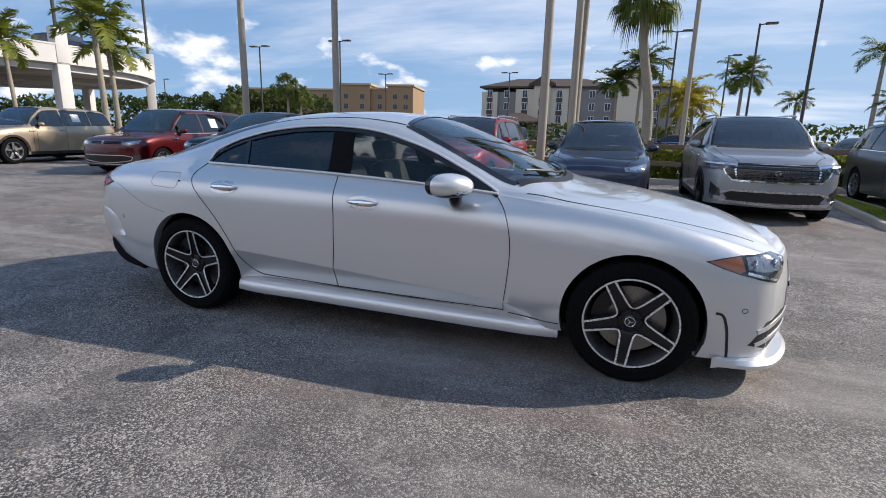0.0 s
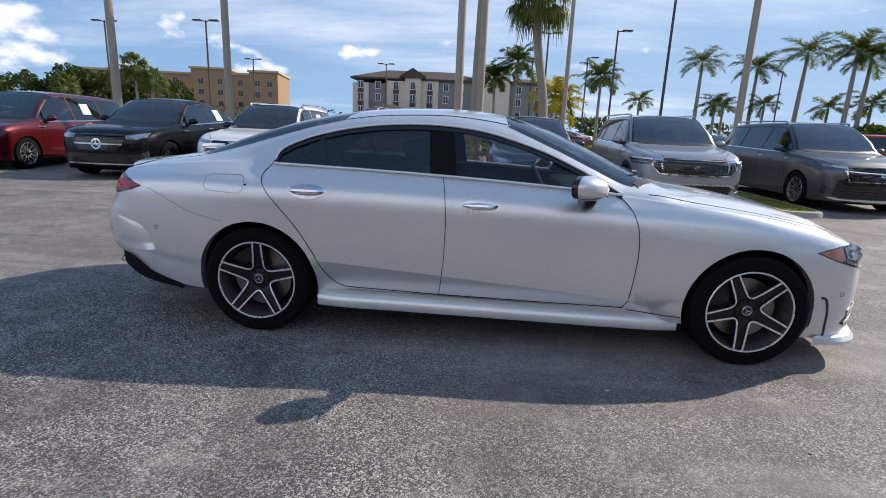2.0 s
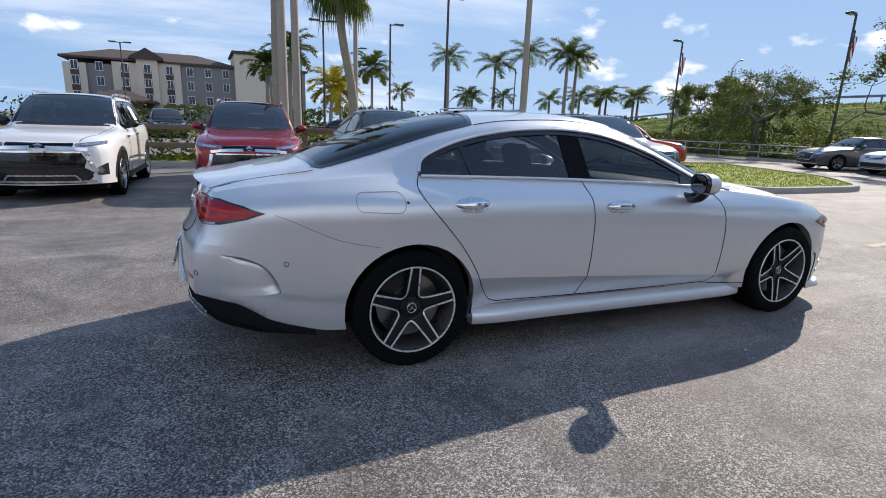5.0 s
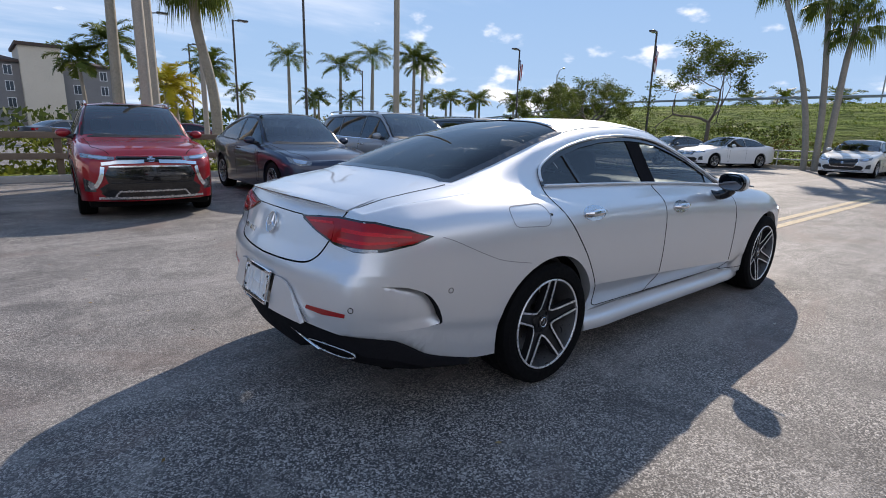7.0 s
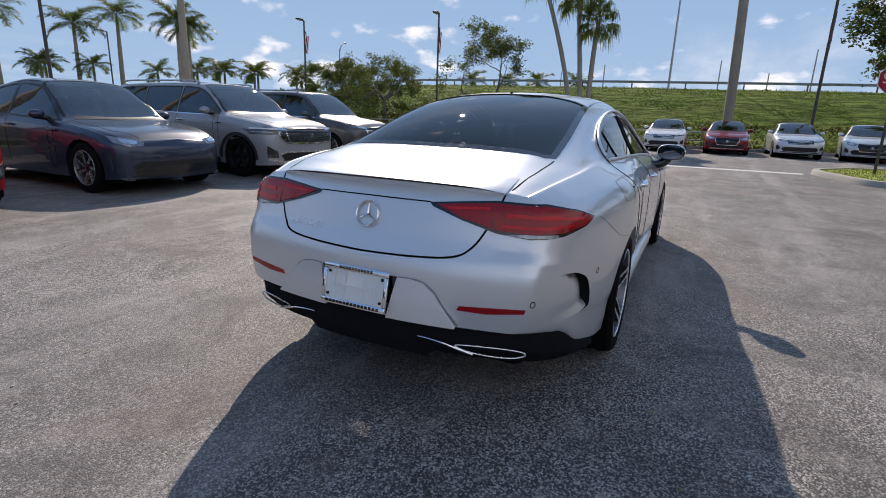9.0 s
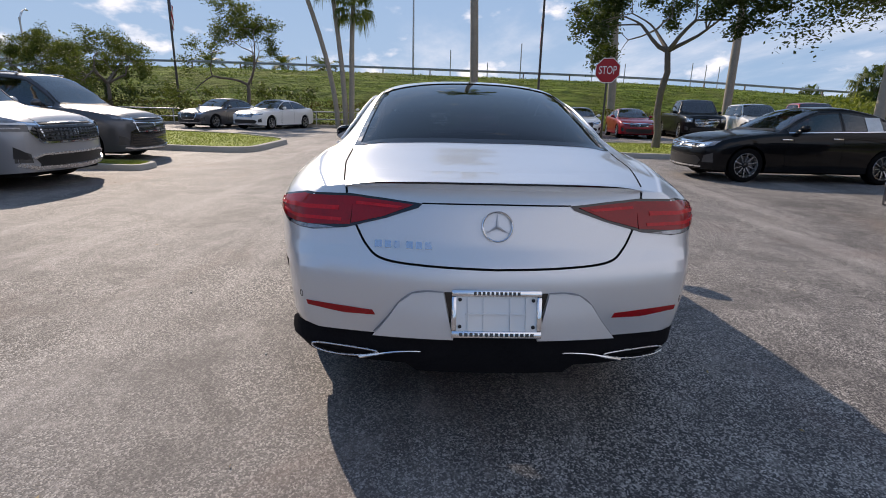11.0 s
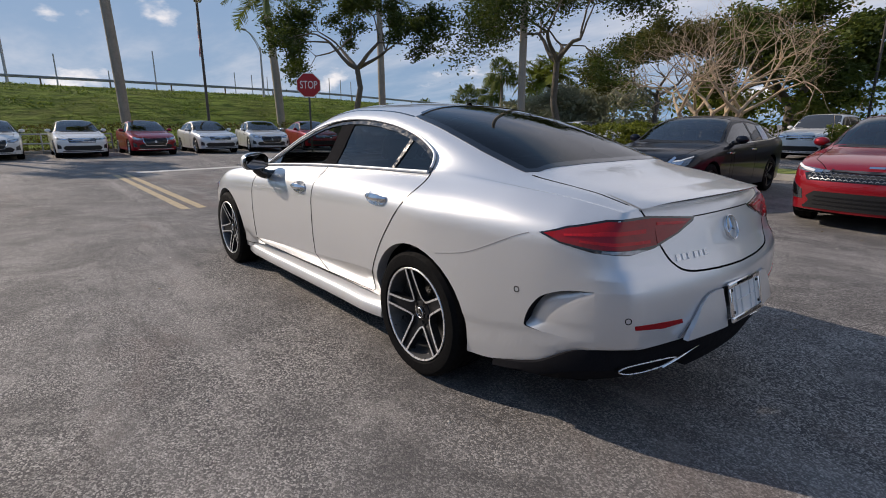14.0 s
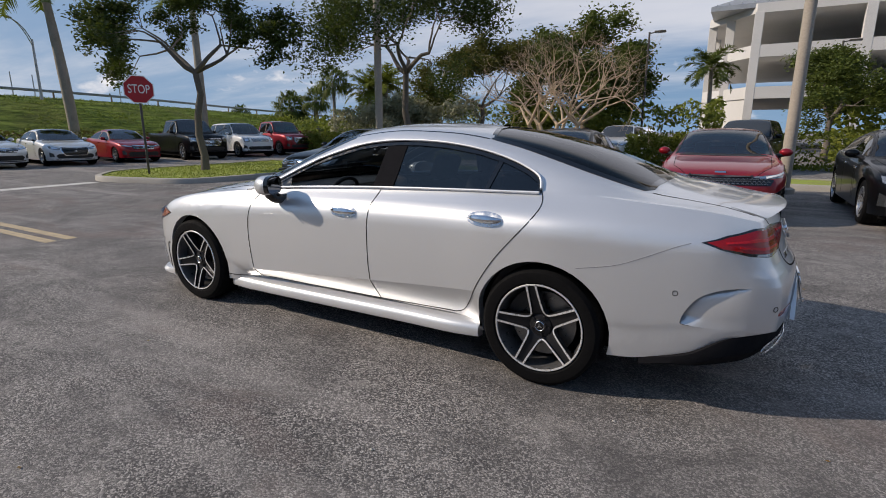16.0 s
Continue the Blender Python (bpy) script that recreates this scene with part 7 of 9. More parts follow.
def strip3(tree, pts, out, width, off=0.003, thick=0.0, step=0.03):
    out = Vector((out[0], out[1], 0)).normalized()
    U = Vector((-out.y, out.x, 0))
    rot = Matrix.Rotation(-math.atan2(out.y, out.x), 4, "Z")
    bm = strip(Turned(tree, rot), [(Vector(p).dot(U), p[2]) for p in pts], width, "x", off, 1, thick, step)
    bmesh.ops.transform(bm, matrix=rot.inverted(), verts=bm.verts[:])
    return bm


hero = thing("car", "silver four-door coupe with five twin-spoke wheels standing on the asphalt", "car")
hb = hero_shell()
skin = skin_of(hb)
SIL = M["silver"]
WIN_TOP = [(-1.395, 1.065), (-1.37, 1.125), (-1.29, 1.172), (-1.16, 1.222), (-0.97, 1.270), (-0.75, 1.302), (-0.55, 1.314), (-0.40, 1.314), (-0.24, 1.304), (-0.08, 1.280), (0.10, 1.232), (0.29, 1.168), (0.52, 1.064), (0.64, 1.002), (0.70, 0.968)]
wbelt = curve([(-1.395, 1.046), (-0.88, 1.036), (-0.3, 1.018), (0.42, 0.982), (0.71, 0.960)])
side_out = [(x, float(wbelt(x))) for x in np.linspace(-1.392, 0.705, 12)] + WIN_TOP[::-1]
ws_out = [(0.985, 0.0), (0.965, 0.25), (0.925, 0.45), (0.86, 0.60), (0.77, 0.705), (0.50, 0.655), (0.26, 0.605), (0.04, 0.555)]
ws_out = ws_out + [(0.025, 0.0)] + [(x, -y) for x, y in ws_out[:0:-1]]
rw_out = [(-0.93, 0.0), (-0.945, 0.30), (-1.01, 0.535), (-1.30, 0.555), (-1.60, 0.575), (-1.90, 0.585), (-1.935, 0.55), (-1.955, 0.30), (-1.965, 0.0)]
rw_out = rw_out + [(x, -y) for x, y in rw_out[-2:0:-1]]
for sx in (1, -1):
    arch_cut(hb, sx * 1.4695, 0.337, 0.372, 30)
cut_through(hb, side_out, "y", lambda c: abs(c.y) > 0.35 and c.z > 0.93)
cut_through(hb, ws_out, "z", lambda c: c.z > 0.9)
cut_through(hb, rw_out, "z", lambda c: c.z > 0.95)
# the hollow in each rear bumper corner: a sharp front edge with a black wall, running out towards the back
scoop_edge = [tuple(p) for p in spline([(-2.43, 0.674), (-2.36, 0.668), (-2.30, 0.655), (-2.225, 0.618), (-2.175, 0.552), (-2.153, 0.488), (-2.160, 0.474)], 6)]
hollow_out = scoop_edge + [(-2.22, 0.466), (-2.32, 0.462), (-2.43, 0.462)]
cut_through(hb, hollow_out, "y", lambda c: abs(c.y) > 0.55)
hero_body = part("body", hb, SIL, hero, angle=0.9)
for e in hero_body.data.edges:
    p, q = (hero_body.data.vertices[i].co for i in e.vertices)
    if all(abs(c.y) > 0.8 and crease_line(c.x)[1] > 0.35 and abs(c.z - crease_line(c.x)[0]) < 0.0045 for c in (p, q)):
        e.use_edge_sharp = True
scoop_x = curve([(z, x) for x, z in scoop_edge[:-6]] + [(0.440, -2.148)])
for sd in (1, -1):
    pan = laid(skin, hollow_out, "y", 0.0, 0.012, sd, 0.0)
    rim = {}
    for v in pan.verts:
        x, z = v.co.x, v.co.z
        rim[v] = v.co.copy()
        s_in = max(0.0, float(scoop_x(z)) - x)
        fade = max(0.0, min(1.0, (x + 2.43) / 0.10)) * max(0.0, min(1.0, (z - 0.464) / 0.045))
        deep = 0.042 * math.exp(-s_in / 0.085) * fade
        v.co.y -= sd * deep
    wall = bmesh.new()
    ends = sorted([v for v in pan.verts if v.is_boundary and (rim[v] - v.co).length > 0.0012 and min(math.dist((v.co.x, v.co.z), p) for p in scoop_edge) < 0.006], key=lambda v: -v.co.z)
    prev = None
    for v in ends:
        row = [wall.verts.new(rim[v]), wall.verts.new(v.co)]
        if prev:
            wall.faces.new((prev[0], prev[1], row[1], row[0]))
        prev = row
    bmesh.ops.recalc_face_normals(wall, faces=wall.faces[:])
    hol = part("bumper_hollow", pan, SIL, hero, "sculpted hollow in the bumper corner")
    part("hollow_wall", wall, M["pillar_black"], hol, "black edge of the bumper hollow")


def both(fn):
    for sd in (1, -1):
        fn(sd)


# glass: tinted at the back; the driver's window is wound down
def inner_piece(a, b, top_cut=0.0):
    """The part of the side glass between two leaning lines x = a, b at the belt."""
    lean_a, lean_b = a[1], b[1]
    pts = []
    lo = [(x, float(wbelt(x))) for x in np.linspace(a[0], b[0], 8)]
    tf = curve(WIN_TOP)
    xt0, xt1 = a[0] + lean_a, b[0] + lean_b
    hi = [(x, float(tf(x)) - top_cut) for x in np.linspace(xt1, xt0, 10)]
    return lo + hi


part("windshield", laid(skin, ws_out, "z", -0.003, 0.05, 1, 0.0), M["tint_clear"], hero, "clear laminated windscreen")
part("rear_window", laid(skin, rw_out, "z", -0.003, 0.05, 1, 0.0), M["tint_rear"], hero, "dark tinted rear window")
quarter = inner_piece((-1.388, 0.0), (-1.085, -0.05))
rear_pane = inner_piece((-1.060, -0.05), (-0.42, -0.03))
front_pane = inner_piece((-0.27, -0.04), (0.69, 0.0))
for sd in (1, -1):
    part("quarter_window", laid(skin, quarter, "y", -0.004, 0.06, sd, 0.0), M["tint_side"], hero)
    part("side_window", laid(skin, rear_pane, "y", -0.004, 0.06, sd, 0.0), M["tint_side"], hero)
part("side_window", laid(skin, front_pane, "y", -0.004, 0.06, -1, 0.0), tinted_glass("light_tint_glass", (0.66, 0.69, 0.68), 0.06), hero, "lightly tinted front passenger window")
for sd in (1, -1):
    for line, lab in ((side_out[:12], "bright chrome strip along the belt line"), ([tuple(p) for p in spline(WIN_TOP, 4)], "satin metal arch over the windows")):
        hits = [skin.ray_cast(Vector((x, sd * 3, z)), Vector((0, -sd, 0)))[:2] for x, z in line]
        tr = bmesh.new()
        spots = [(h.copy(), n) for h, n in hits if h]
        for _ in range(3):
            for j in range(1, len(spots) - 1):
                spots[j][0].y = (spots[j - 1][0].y + 2 * spots[j][0].y + spots[j + 1][0].y) / 4
        hits = spots
        tube(tr, [h + Vector((0, sd * 0.013, 0.003)) for h, n in hits if h], 0.0075, 12)
        part("window_trim", tr, M["trim_metal"], hero, lab, angle=1.4)
    pill = [(-0.425, float(wbelt(-0.42))), (-0.265, float(wbelt(-0.27))), (-0.305, 1.306), (-0.455, 1.312)]
    part("door_pillar", laid(skin, pill, "y", 0.001, 0.06, sd, 0.01), M["pillar_black"], hero, "gloss black door pillar")
    part("quarter_divider", strip(skin, [(-1.073, 1.045), (-1.125, 1.222)], 0.028, "y", 0.001, sd, 0.002), M["gloss_black"], hero)
    part("window_seal", strip(skin, [(x, z - 0.021) for x, z in WIN_TOP], 0.022, "y", 0.0035, sd, 0.001), M["gloss_black"], hero)
    part("mirror_sail", laid(skin, [(0.46, 0.985), (0.70, 0.967), (0.62, 1.008), (0.50, 1.070)], "y", 0.001, 0.05, sd), M["gloss_black"], hero)
edge = ws_out + [ws_out[0]]
part("windshield_seal", strip(skin, edge, 0.035, "z", 0.001, 1, 0.001), M["gloss_black"], hero)
part("rear_window_seal", strip(skin, rw_out + [rw_out[0]], 0.030, "z", 0.001, 1, 0.001), M["gloss_black"], hero)

# panel gaps
for sd in (1, -1):
    gaps = {
        "door_gap": [[(-0.345, 1.008), (-0.325, 0.92), (-0.312, 0.78), (-0.315, 0.55), (-0.328, 0.40), (-0.345, 0.285)],
                     spline([(0.69, 0.955), (0.755, 0.88), (0.792, 0.78), (0.806, 0.66), (0.800, 0.52), (0.785, 0.38), (0.772, 0.29)], 4),
                     spline([(-1.405, 1.045), (-1.432, 0.985), (-1.395, 0.91), (-1.30, 0.80), (-1.20, 0.68), (-1.11, 0.54), (-1.05, 0.42), (-0.985, 0.335), (-0.92, 0.305)], 4),
                     [(-0.92, 0.305), (-0.345, 0.288), (0.30, 0.284), (0.772, 0.290)]],
        "bumper_gap": [spline([(-2.165, 0.872), (-2.10, 0.848), (-1.98, 0.792), (-1.87, 0.745), (-1.78, 0.722), (-1.66, 0.700)], 4)],
        "wing_gap": [[(1.10, 0.268), (0.80, 0.275)]],
    }
    for nm, lines in gaps.items():
        for ln in lines:
            part(nm, strip(skin, [tuple(p) for p in ln], 0.0032 if nm == "bumper_gap" else 0.0042, "y", 0.0013 if nm == "bumper_gap" else 0.0022, sd, 0.0, 0.02), M["seam"] if nm == "bumper_gap" else M["dark_well"], hero)
    fx0, fx1, fz0, fz1 = -1.775, -1.525, 0.872, 0.978
    flap = rounded([(fx0, fz0 + 0.012), (fx1, fz0), (fx1, fz1), (fx0, fz1 - 0.004)], 0.05, 6)
    if sd < 0:
        part("fuel_flap", strip(skin, flap + [flap[0]], 0.0034, "y", 0.0013, sd, 0.0, 0.02), M["seam"], hero)
        pin = bmesh.new()
        hit = skin.ray_cast(Vector((-1.512, -3, 0.925)), Vector((0, 1, 0)))[0]
        lathe(pin, [(0.001, 0.006), (0.006, 0.005), (0.008, -0.004)], 10, m=Matrix.Translation(hit) @ Matrix.Rotation(math.pi, 4, "Z"))
        part("flap_pin", pin, M["gloss_black"], hero)
    part("bonnet_gap", strip(skin, [tuple(p) for p in spline([(0.86, sd * 0.775), (1.15, sd * 0.765), (1.5, sd * 0.725), (1.85, sd * 0.655), (2.05, sd * 0.56)], 5)], 0.006, "z", 0.001), M["dark_well"], hero)
    part("roof_gap", strip(skin, [tuple(p) for p in spline([(0.02, sd * 0.545), (-0.4, sd * 0.535), (-0.99, sd * 0.545)], 5)], 0.010, "z", 0.001), M["gloss_black"], hero)
    part("boot_gap", strip(skin, [(-1.945, sd * 0.600), (-2.2, sd * 0.592), (-2.40, sd * 0.568), (-2.452, sd * 0.557)], 0.006, "z", 0.001), M["dark_well"], hero)
    lid = spline([(sd * 0.552, 0.962), (sd * 0.538, 0.90), (sd * 0.510, 0.835), (sd * 0.465, 0.762), (sd * 0.40, 0.724), (sd * 0.235, 0.709), (0, 0.703)], 5)
    part("boot_gap", strip(skin, [tuple(p) for p in lid], 0.008, "x", 0.001, -1, 0.0, 0.02), M["dark_well"], hero)
part("boot_gap", strip(skin, [(-0.27, 0.918), (0, 0.920), (0.27, 0.918)], 0.005, "x", 0.001, -1), M["dark_well"], hero)


# sills: a flared ledge between the wheels
def sill(sd):
    b = bmesh.new()
    prof = [(0.84, 0.176), (0.892, 0.178), (0.905, 0.184), (0.910, 0.196), (0.908, 0.222), (0.902, 0.244), (0.889, 0.258), (0.862, 0.268), (0.825, 0.274)]
    prev = None
    for x in np.linspace(-1.095, 1.095, 30):
        grow_y = 0.012 * (x < -0.6) * ((-0.6 - x) / 0.5) - 0.004 * (x > 0.7)
        lift = 0.012 * (-x) * 0.7
        ends = 0.026 * max(0.0, (abs(x) - 0.90) / 0.195) ** 1.3
        row = [b.verts.new((x, sd * (y - 0.012 + grow_y - ends), z + lift)) for y, z in prof]
        if prev:
            for j in range(len(prof) - 1):
                b.faces.new((prev[j], prev[j + 1], row[j + 1], row[j]))
        else:
            b.faces.new(row)
        prev = row
    b.faces.new(prev[::-1])
    bmesh.ops.recalc_face_normals(b, faces=b.faces[:])
    part("sill", b, SIL, hero, angle=0.5)


both(sill)


# underside, wheel wells, wheels
ub = bmesh.new()
box(ub, (-2.3, -0.62, 0.17), (2.05, 0.62, 0.36), 0.04)
box(ub, (-1.05, -0.825, 0.185), (1.05, 0.825, 0.255), 0.02)
part("underbody", ub, M["dark_well"], hero)
for sx in (1, -1):
    for sd in (1, -1):
        wl_ = bmesh.new()
        rings = []
        for yy in (0.58, 0.872):
            rings.append([wl_.verts.new((sx * 1.4695 + 0.3735 * math.cos(a), sd * yy, 0.337 + 0.3735 * math.sin(a))) for a in np.linspace(-0.22, math.pi + 0.22, 24)])
        for k in range(23):
            wl_.faces.new((rings[0][k], rings[0][k + 1], rings[1][k + 1], rings[1][k]))
        wl_.faces.new(rings[0])
        part("wheel_well", wl_, M["dark_well"], hero)
        add_wheel(hero, sx * 1.4695, sd * 0.925, 0.335, 0.247, 0.25 if sx > 0 else 0.27, "five_twin", M["rim_grey"], M["machined"], spin=0.508 if sx > 0 else (0.20 if sd > 0 else -0.04))
for w in [o for o in hero.children if o.name.split(".")[0] == "wheel"]:
    s = bmesh.new()
    yy = (0.25 if w.location.x > 0 else 0.27) / 2 * 0.62 + 0.014
    for k in range(3):
        a = math.pi / 2 + 2 * math.pi * k / 3
        c0 = Vector((0, yy, 0))
        tip = Vector((0.023 * math.cos(a), yy, 0.023 * math.sin(a)))
        sidev = Vector((-math.sin(a), 0, math.cos(a))) * 0.004
        v = [s.verts.new(p) for p in (c0 + sidev, c0 - sidev, tip)]
        s.faces.new(v)
    lathe(s, [(0.023, 0.0), (0.0255, 0.002), (0.028, 0.0)], 24, m=Matrix.Translation((0, yy - 0.002, 0)))
    part("star_emblem", s, M["satin"], w, smooth=False)


# lamps at the back
def tail(sd):
    P = [(-2.53, 0.268, 0.917), (-2.52, 0.42, 0.930), (-2.50, 0.55, 0.940), (-2.40, 0.70, 0.935), (-2.28, 0.788, 0.910), (-2.165, 0.822, 0.878), (-2.25, 0.805, 0.848), (-2.36, 0.745, 0.820), (-2.45, 0.64, 0.808), (-2.50, 0.535, 0.822), (-2.53, 0.40, 0.862), (-2.53, 0.28, 0.902)]
    P = [(x, sd * y, z) for x, y, z in P]
    out = (-1.0, sd * 0.75)
    lamp = part("tail_light", laid3(skin, P, out, 0.003, 0.025), M["gloss_black"], hero, "dark red wedge-shaped tail light")

    def piece(nm, pts, mt, off=0.007):
        part(nm, laid3(skin, [(x, sd * y, z) for x, y, z in pts], out, off, 0.025, 0.004), mt, lamp)
    piece("outer_lens", [(-2.50, 0.530, 0.930), (-2.40, 0.70, 0.926), (-2.28, 0.783, 0.902), (-2.185, 0.815, 0.878), (-2.25, 0.80, 0.854), (-2.36, 0.742, 0.833), (-2.45, 0.645, 0.826), (-2.50, 0.520, 0.834)], M["red_lens"])
    piece("inner_lens", [(-2.53, 0.30, 0.911), (-2.52, 0.42, 0.922), (-2.50, 0.532, 0.930), (-2.51, 0.522, 0.838), (-2.53, 0.41, 0.868)], M["red_lens"])
    piece("light_bar", [(-2.49, 0.575, 0.896), (-2.38, 0.715, 0.893), (-2.26, 0.79, 0.882), (-2.26, 0.79, 0.874), (-2.38, 0.715, 0.880), (-2.49, 0.575, 0.880)], M["red_lens_light"], 0.0095)
    piece("light_bar", [(-2.50, 0.56, 0.854), (-2.40, 0.685, 0.856), (-2.31, 0.765, 0.864), (-2.31, 0.765, 0.856), (-2.40, 0.685, 0.844), (-2.50, 0.56, 0.842)], M["red_lens_light"], 0.0095)
    piece("light_bar", [(-2.53, 0.34, 0.905), (-2.51, 0.52, 0.915), (-2.51, 0.52, 0.905), (-2.53, 0.36, 0.897)], M["red_lens_light"], 0.0095)
    piece("reversing_lens", [(-2.47, 0.60, 0.823), (-2.38, 0.722, 0.829), (-2.375, 0.725, 0.819), (-2.45, 0.64, 0.811), (-2.49, 0.565, 0.818)], M["lens"])
    # bumper reflector, sensors
    part("bumper_reflector", laid(skin, [(sd * 0.435, 0.520), (sd * 0.55, 0.518), (sd * 0.69, 0.535), (sd * 0.695, 0.552), (sd * 0.56, 0.545), (sd * 0.445, 0.538)], "x", 0.003, 0.04, -1), M["red_lens"], hero, "thin red bumper reflector")
    for (px, py, pz), o in (((-2.115, 0.85, 0.628), (-0.25, 1.0)), ((-2.53, 0.712, 0.572), (-1, 0.6)), ((-2.64, 0.246, 0.530), (-1, 0))):
        ring = [(px + 0.012 * math.cos(a) * (1 if o[1] > 0.9 else 0), py + 0.012 * math.cos(a) * (0 if o[1] > 0.9 else 1), pz + 0.012 * math.sin(a)) for a in np.linspace(0, 2 * math.pi, 13)]
        ring = [(x, sd * y, z) for x, y, z in ring]
        part("parking_sensor", strip3(skin, ring, (o[0], sd * o[1]), 0.0035, 0.001, 0.0, 0.01), M["rim_grey"], hero)


both(tail)


# boot lip, badge, number plate and its recess
lip = bmesh.new()
prev = None
for y in np.linspace(-0.555, 0.555, 37):
    e = max(0.0, 1 - (y / 0.556) ** 4) ** 0.7
    xr = -2.415 - 0.105 * (1 - (y / 0.72) ** 2) - 0.040 * e
    h0 = skin.ray_cast(Vector((xr + 0.16, y, 3)), Vector((0, 0, -1)))[0]
    h1 = skin.ray_cast(Vector((xr + 0.075, y, 3)), Vector((0, 0, -1)))[0] or h0
    zd = h1.z - 0.28 * 0.075
    top = zd + 0.003 + 0.026 * e
    row = [lip.verts.new(p) for p in ((xr + 0.16, y, h0.z + 0.0015), (xr + 0.07, y, h1.z + 0.002 + 0.010 * e), (xr + 0.006, y, top), (xr, y, top - 0.003), (xr + 0.005, y, top - 0.003 - 0.008 * e), (xr + 0.035, y, top - 0.008 - 0.022 * e), (xr + 0.09, y, zd - 0.03))]
    if prev:
        for j in range(6):
            f = lip.faces.new((prev[j], prev[j + 1], row[j + 1], row[j]))
            f.material_index = 1 if j in (3,) else 0
    prev = row
bmesh.ops.recalc_face_normals(lip, faces=lip.faces[:])
part("boot_spoiler", lip, [SIL, M["gloss_black"]], hero, "slim silver boot lip spoiler with a dark edge", angle=0.5)


def on_rear(y, z):
    return skin.ray_cast(Vector((-6, y, z)), Vector((1, 0, 0)))[0]


star = bmesh.new()
c = on_rear(0, 0.846)
tilt = Matrix.Translation((c.x - 0.006, 0, 0.846)) @ Matrix.Rotation(radians(20), 4, "Y")
lathe(star, [(0.0500, -0.002), (0.0505, -0.008), (0.0535, -0.010), (0.0560, -0.008), (0.0565, 0.002)], 40, "x", tilt)
for k in range(3):
    a = math.pi / 2 + 2 * math.pi * k / 3
    d, sv = Vector((0, math.cos(a), math.sin(a))), Vector((0, -math.sin(a), math.cos(a)))
    v = [star.verts.new(tilt @ p) for p in (d * 0.051 + Vector((-0.004, 0, 0)), sv * 0.0065 - d * 0.004, -sv * 0.0065 - d * 0.004, Vector((-0.009, 0, 0)))]
    star.faces.new((v[0], v[1], v[3])); star.faces.new((v[0], v[3], v[2]))
part("boot_badge", star, M["chrome"], hero, "round chrome badge with a three-armed star", smooth=False)
disc_b = laid(skin, [(0.05 * math.cos(a), 0.846 + 0.05 * math.sin(a)) for a in np.linspace(0, 2 * math.pi, 25)[:-1]], "x", 0.001, 0.05, -1, 0.002)
part("badge_back", disc_b, SIL, hero)
for k, (y, wd) in enumerate(((0.425, 0.026), (0.390, 0.022), (0.357, 0.022), (0.312, 0.024), (0.278, 0.022), (0.244, 0.024))):
    part("model_badge", laid(skin, [(y - wd / 2, 0.762), (y + wd / 2, 0.762), (y + wd / 2, 0.786), (y - wd / 2, 0.786)], "x", 0.004, 0.05, -1), M["satin"], hero, "small chrome model badge")
def swell(bm):
    for v in bm.verts:
        v.co.x -= 0.030 * max(0.0, min(1.0, (0.625 - v.co.z) / 0.17)) ** 1.3
    return bm


for sd in (1, -1):
    wing = [(sd * y, z) for y, z in ((0.440, 0.452), (0.385, 0.520), (0.345, 0.578), (0.300, 0.612), (0.245, 0.622), (0.188, 0.620), (0.170, 0.540), (0.150, 0.452))]
    part("plate_wing", swell(laid(skin, wing, "x", 0.004, 0.025, -1, 0.014, 0.006)), SIL, hero)
    part("wing_gap", strip(skin, [tuple(p) for p in spline([wing[0], wing[1], wing[2], wing[3], wing[4], wing[5]], 4)], 0.006, "x", 0.006, -1, 0.0), M["seam"], hero)
# flat black sheet on the skin stands for the shade round the plate
part("plate_recess", laid(skin, [(-0.186, 0.622), (0.186, 0.622), (0.148, 0.450), (-0.148, 0.450)], "x", 0.002, 0.05, -1), M["gloss_black"], hero, "black panel painted in for the shade behind the plate frame")
xp = on_rear(0, 0.55).x
pl = Matrix.Translation((xp - 0.020, 0.0, 0.552)) @ Matrix.Rotation(radians(14), 4, "Y")
fr = bmesh.new()
for lo, hi in (((-0.012, -0.160, 0.062), (0.0, 0.160, 0.085)), ((-0.012, -0.160, -0.085), (0.0, 0.160, -0.060)), ((-0.012, -0.160, -0.060), (0.0, -0.142, 0.062)), ((-0.012, 0.142, -0.060), (0.0, 0.160, 0.062))):
    box(fr, lo, hi, 0.004, pl)
part("plate_frame", fr, M["chrome"], hero, "chrome number plate frame with dark dealer lettering")
bk = bmesh.new()
box(bk, (-0.004, -0.145, -0.064), (0.004, 0.145, 0.066), 0.0, pl)
for y in (-0.05, 0.045):
    box(bk, (-0.010, y - 0.003, -0.06), (-0.004, y + 0.003, 0.06), 0.0, pl)
box(bk, (-0.010, -0.11, -0.002), (-0.004, 0.11, 0.002), 0.0, pl)
for y in (-0.105, 0.10):
    box(bk, (-0.010, y - 0.003, -0.06), (-0.004, y + 0.003, 0.06), 0.0, pl)
part("plate_blank", bk, M["white"], hero, "blank white plate backing", smooth=False)
for z, n, w0, span in ((-0.0725, 15, 0.012, 0.27), (0.0735, 11, 0.010, 0.17)):
    tx = bmesh.new()
    for k in range(n):
        y = -span / 2 + span * (k + 0.5) / n
        box(tx, (-0.0135, y - w0 / 2, z - 0.006), (-0.0115, y + w0 / 2, z + 0.006), 0.0, pl)
    part("dealer_lettering", tx, M["gloss_black"], hero, "row of small dark bars", smooth=False)
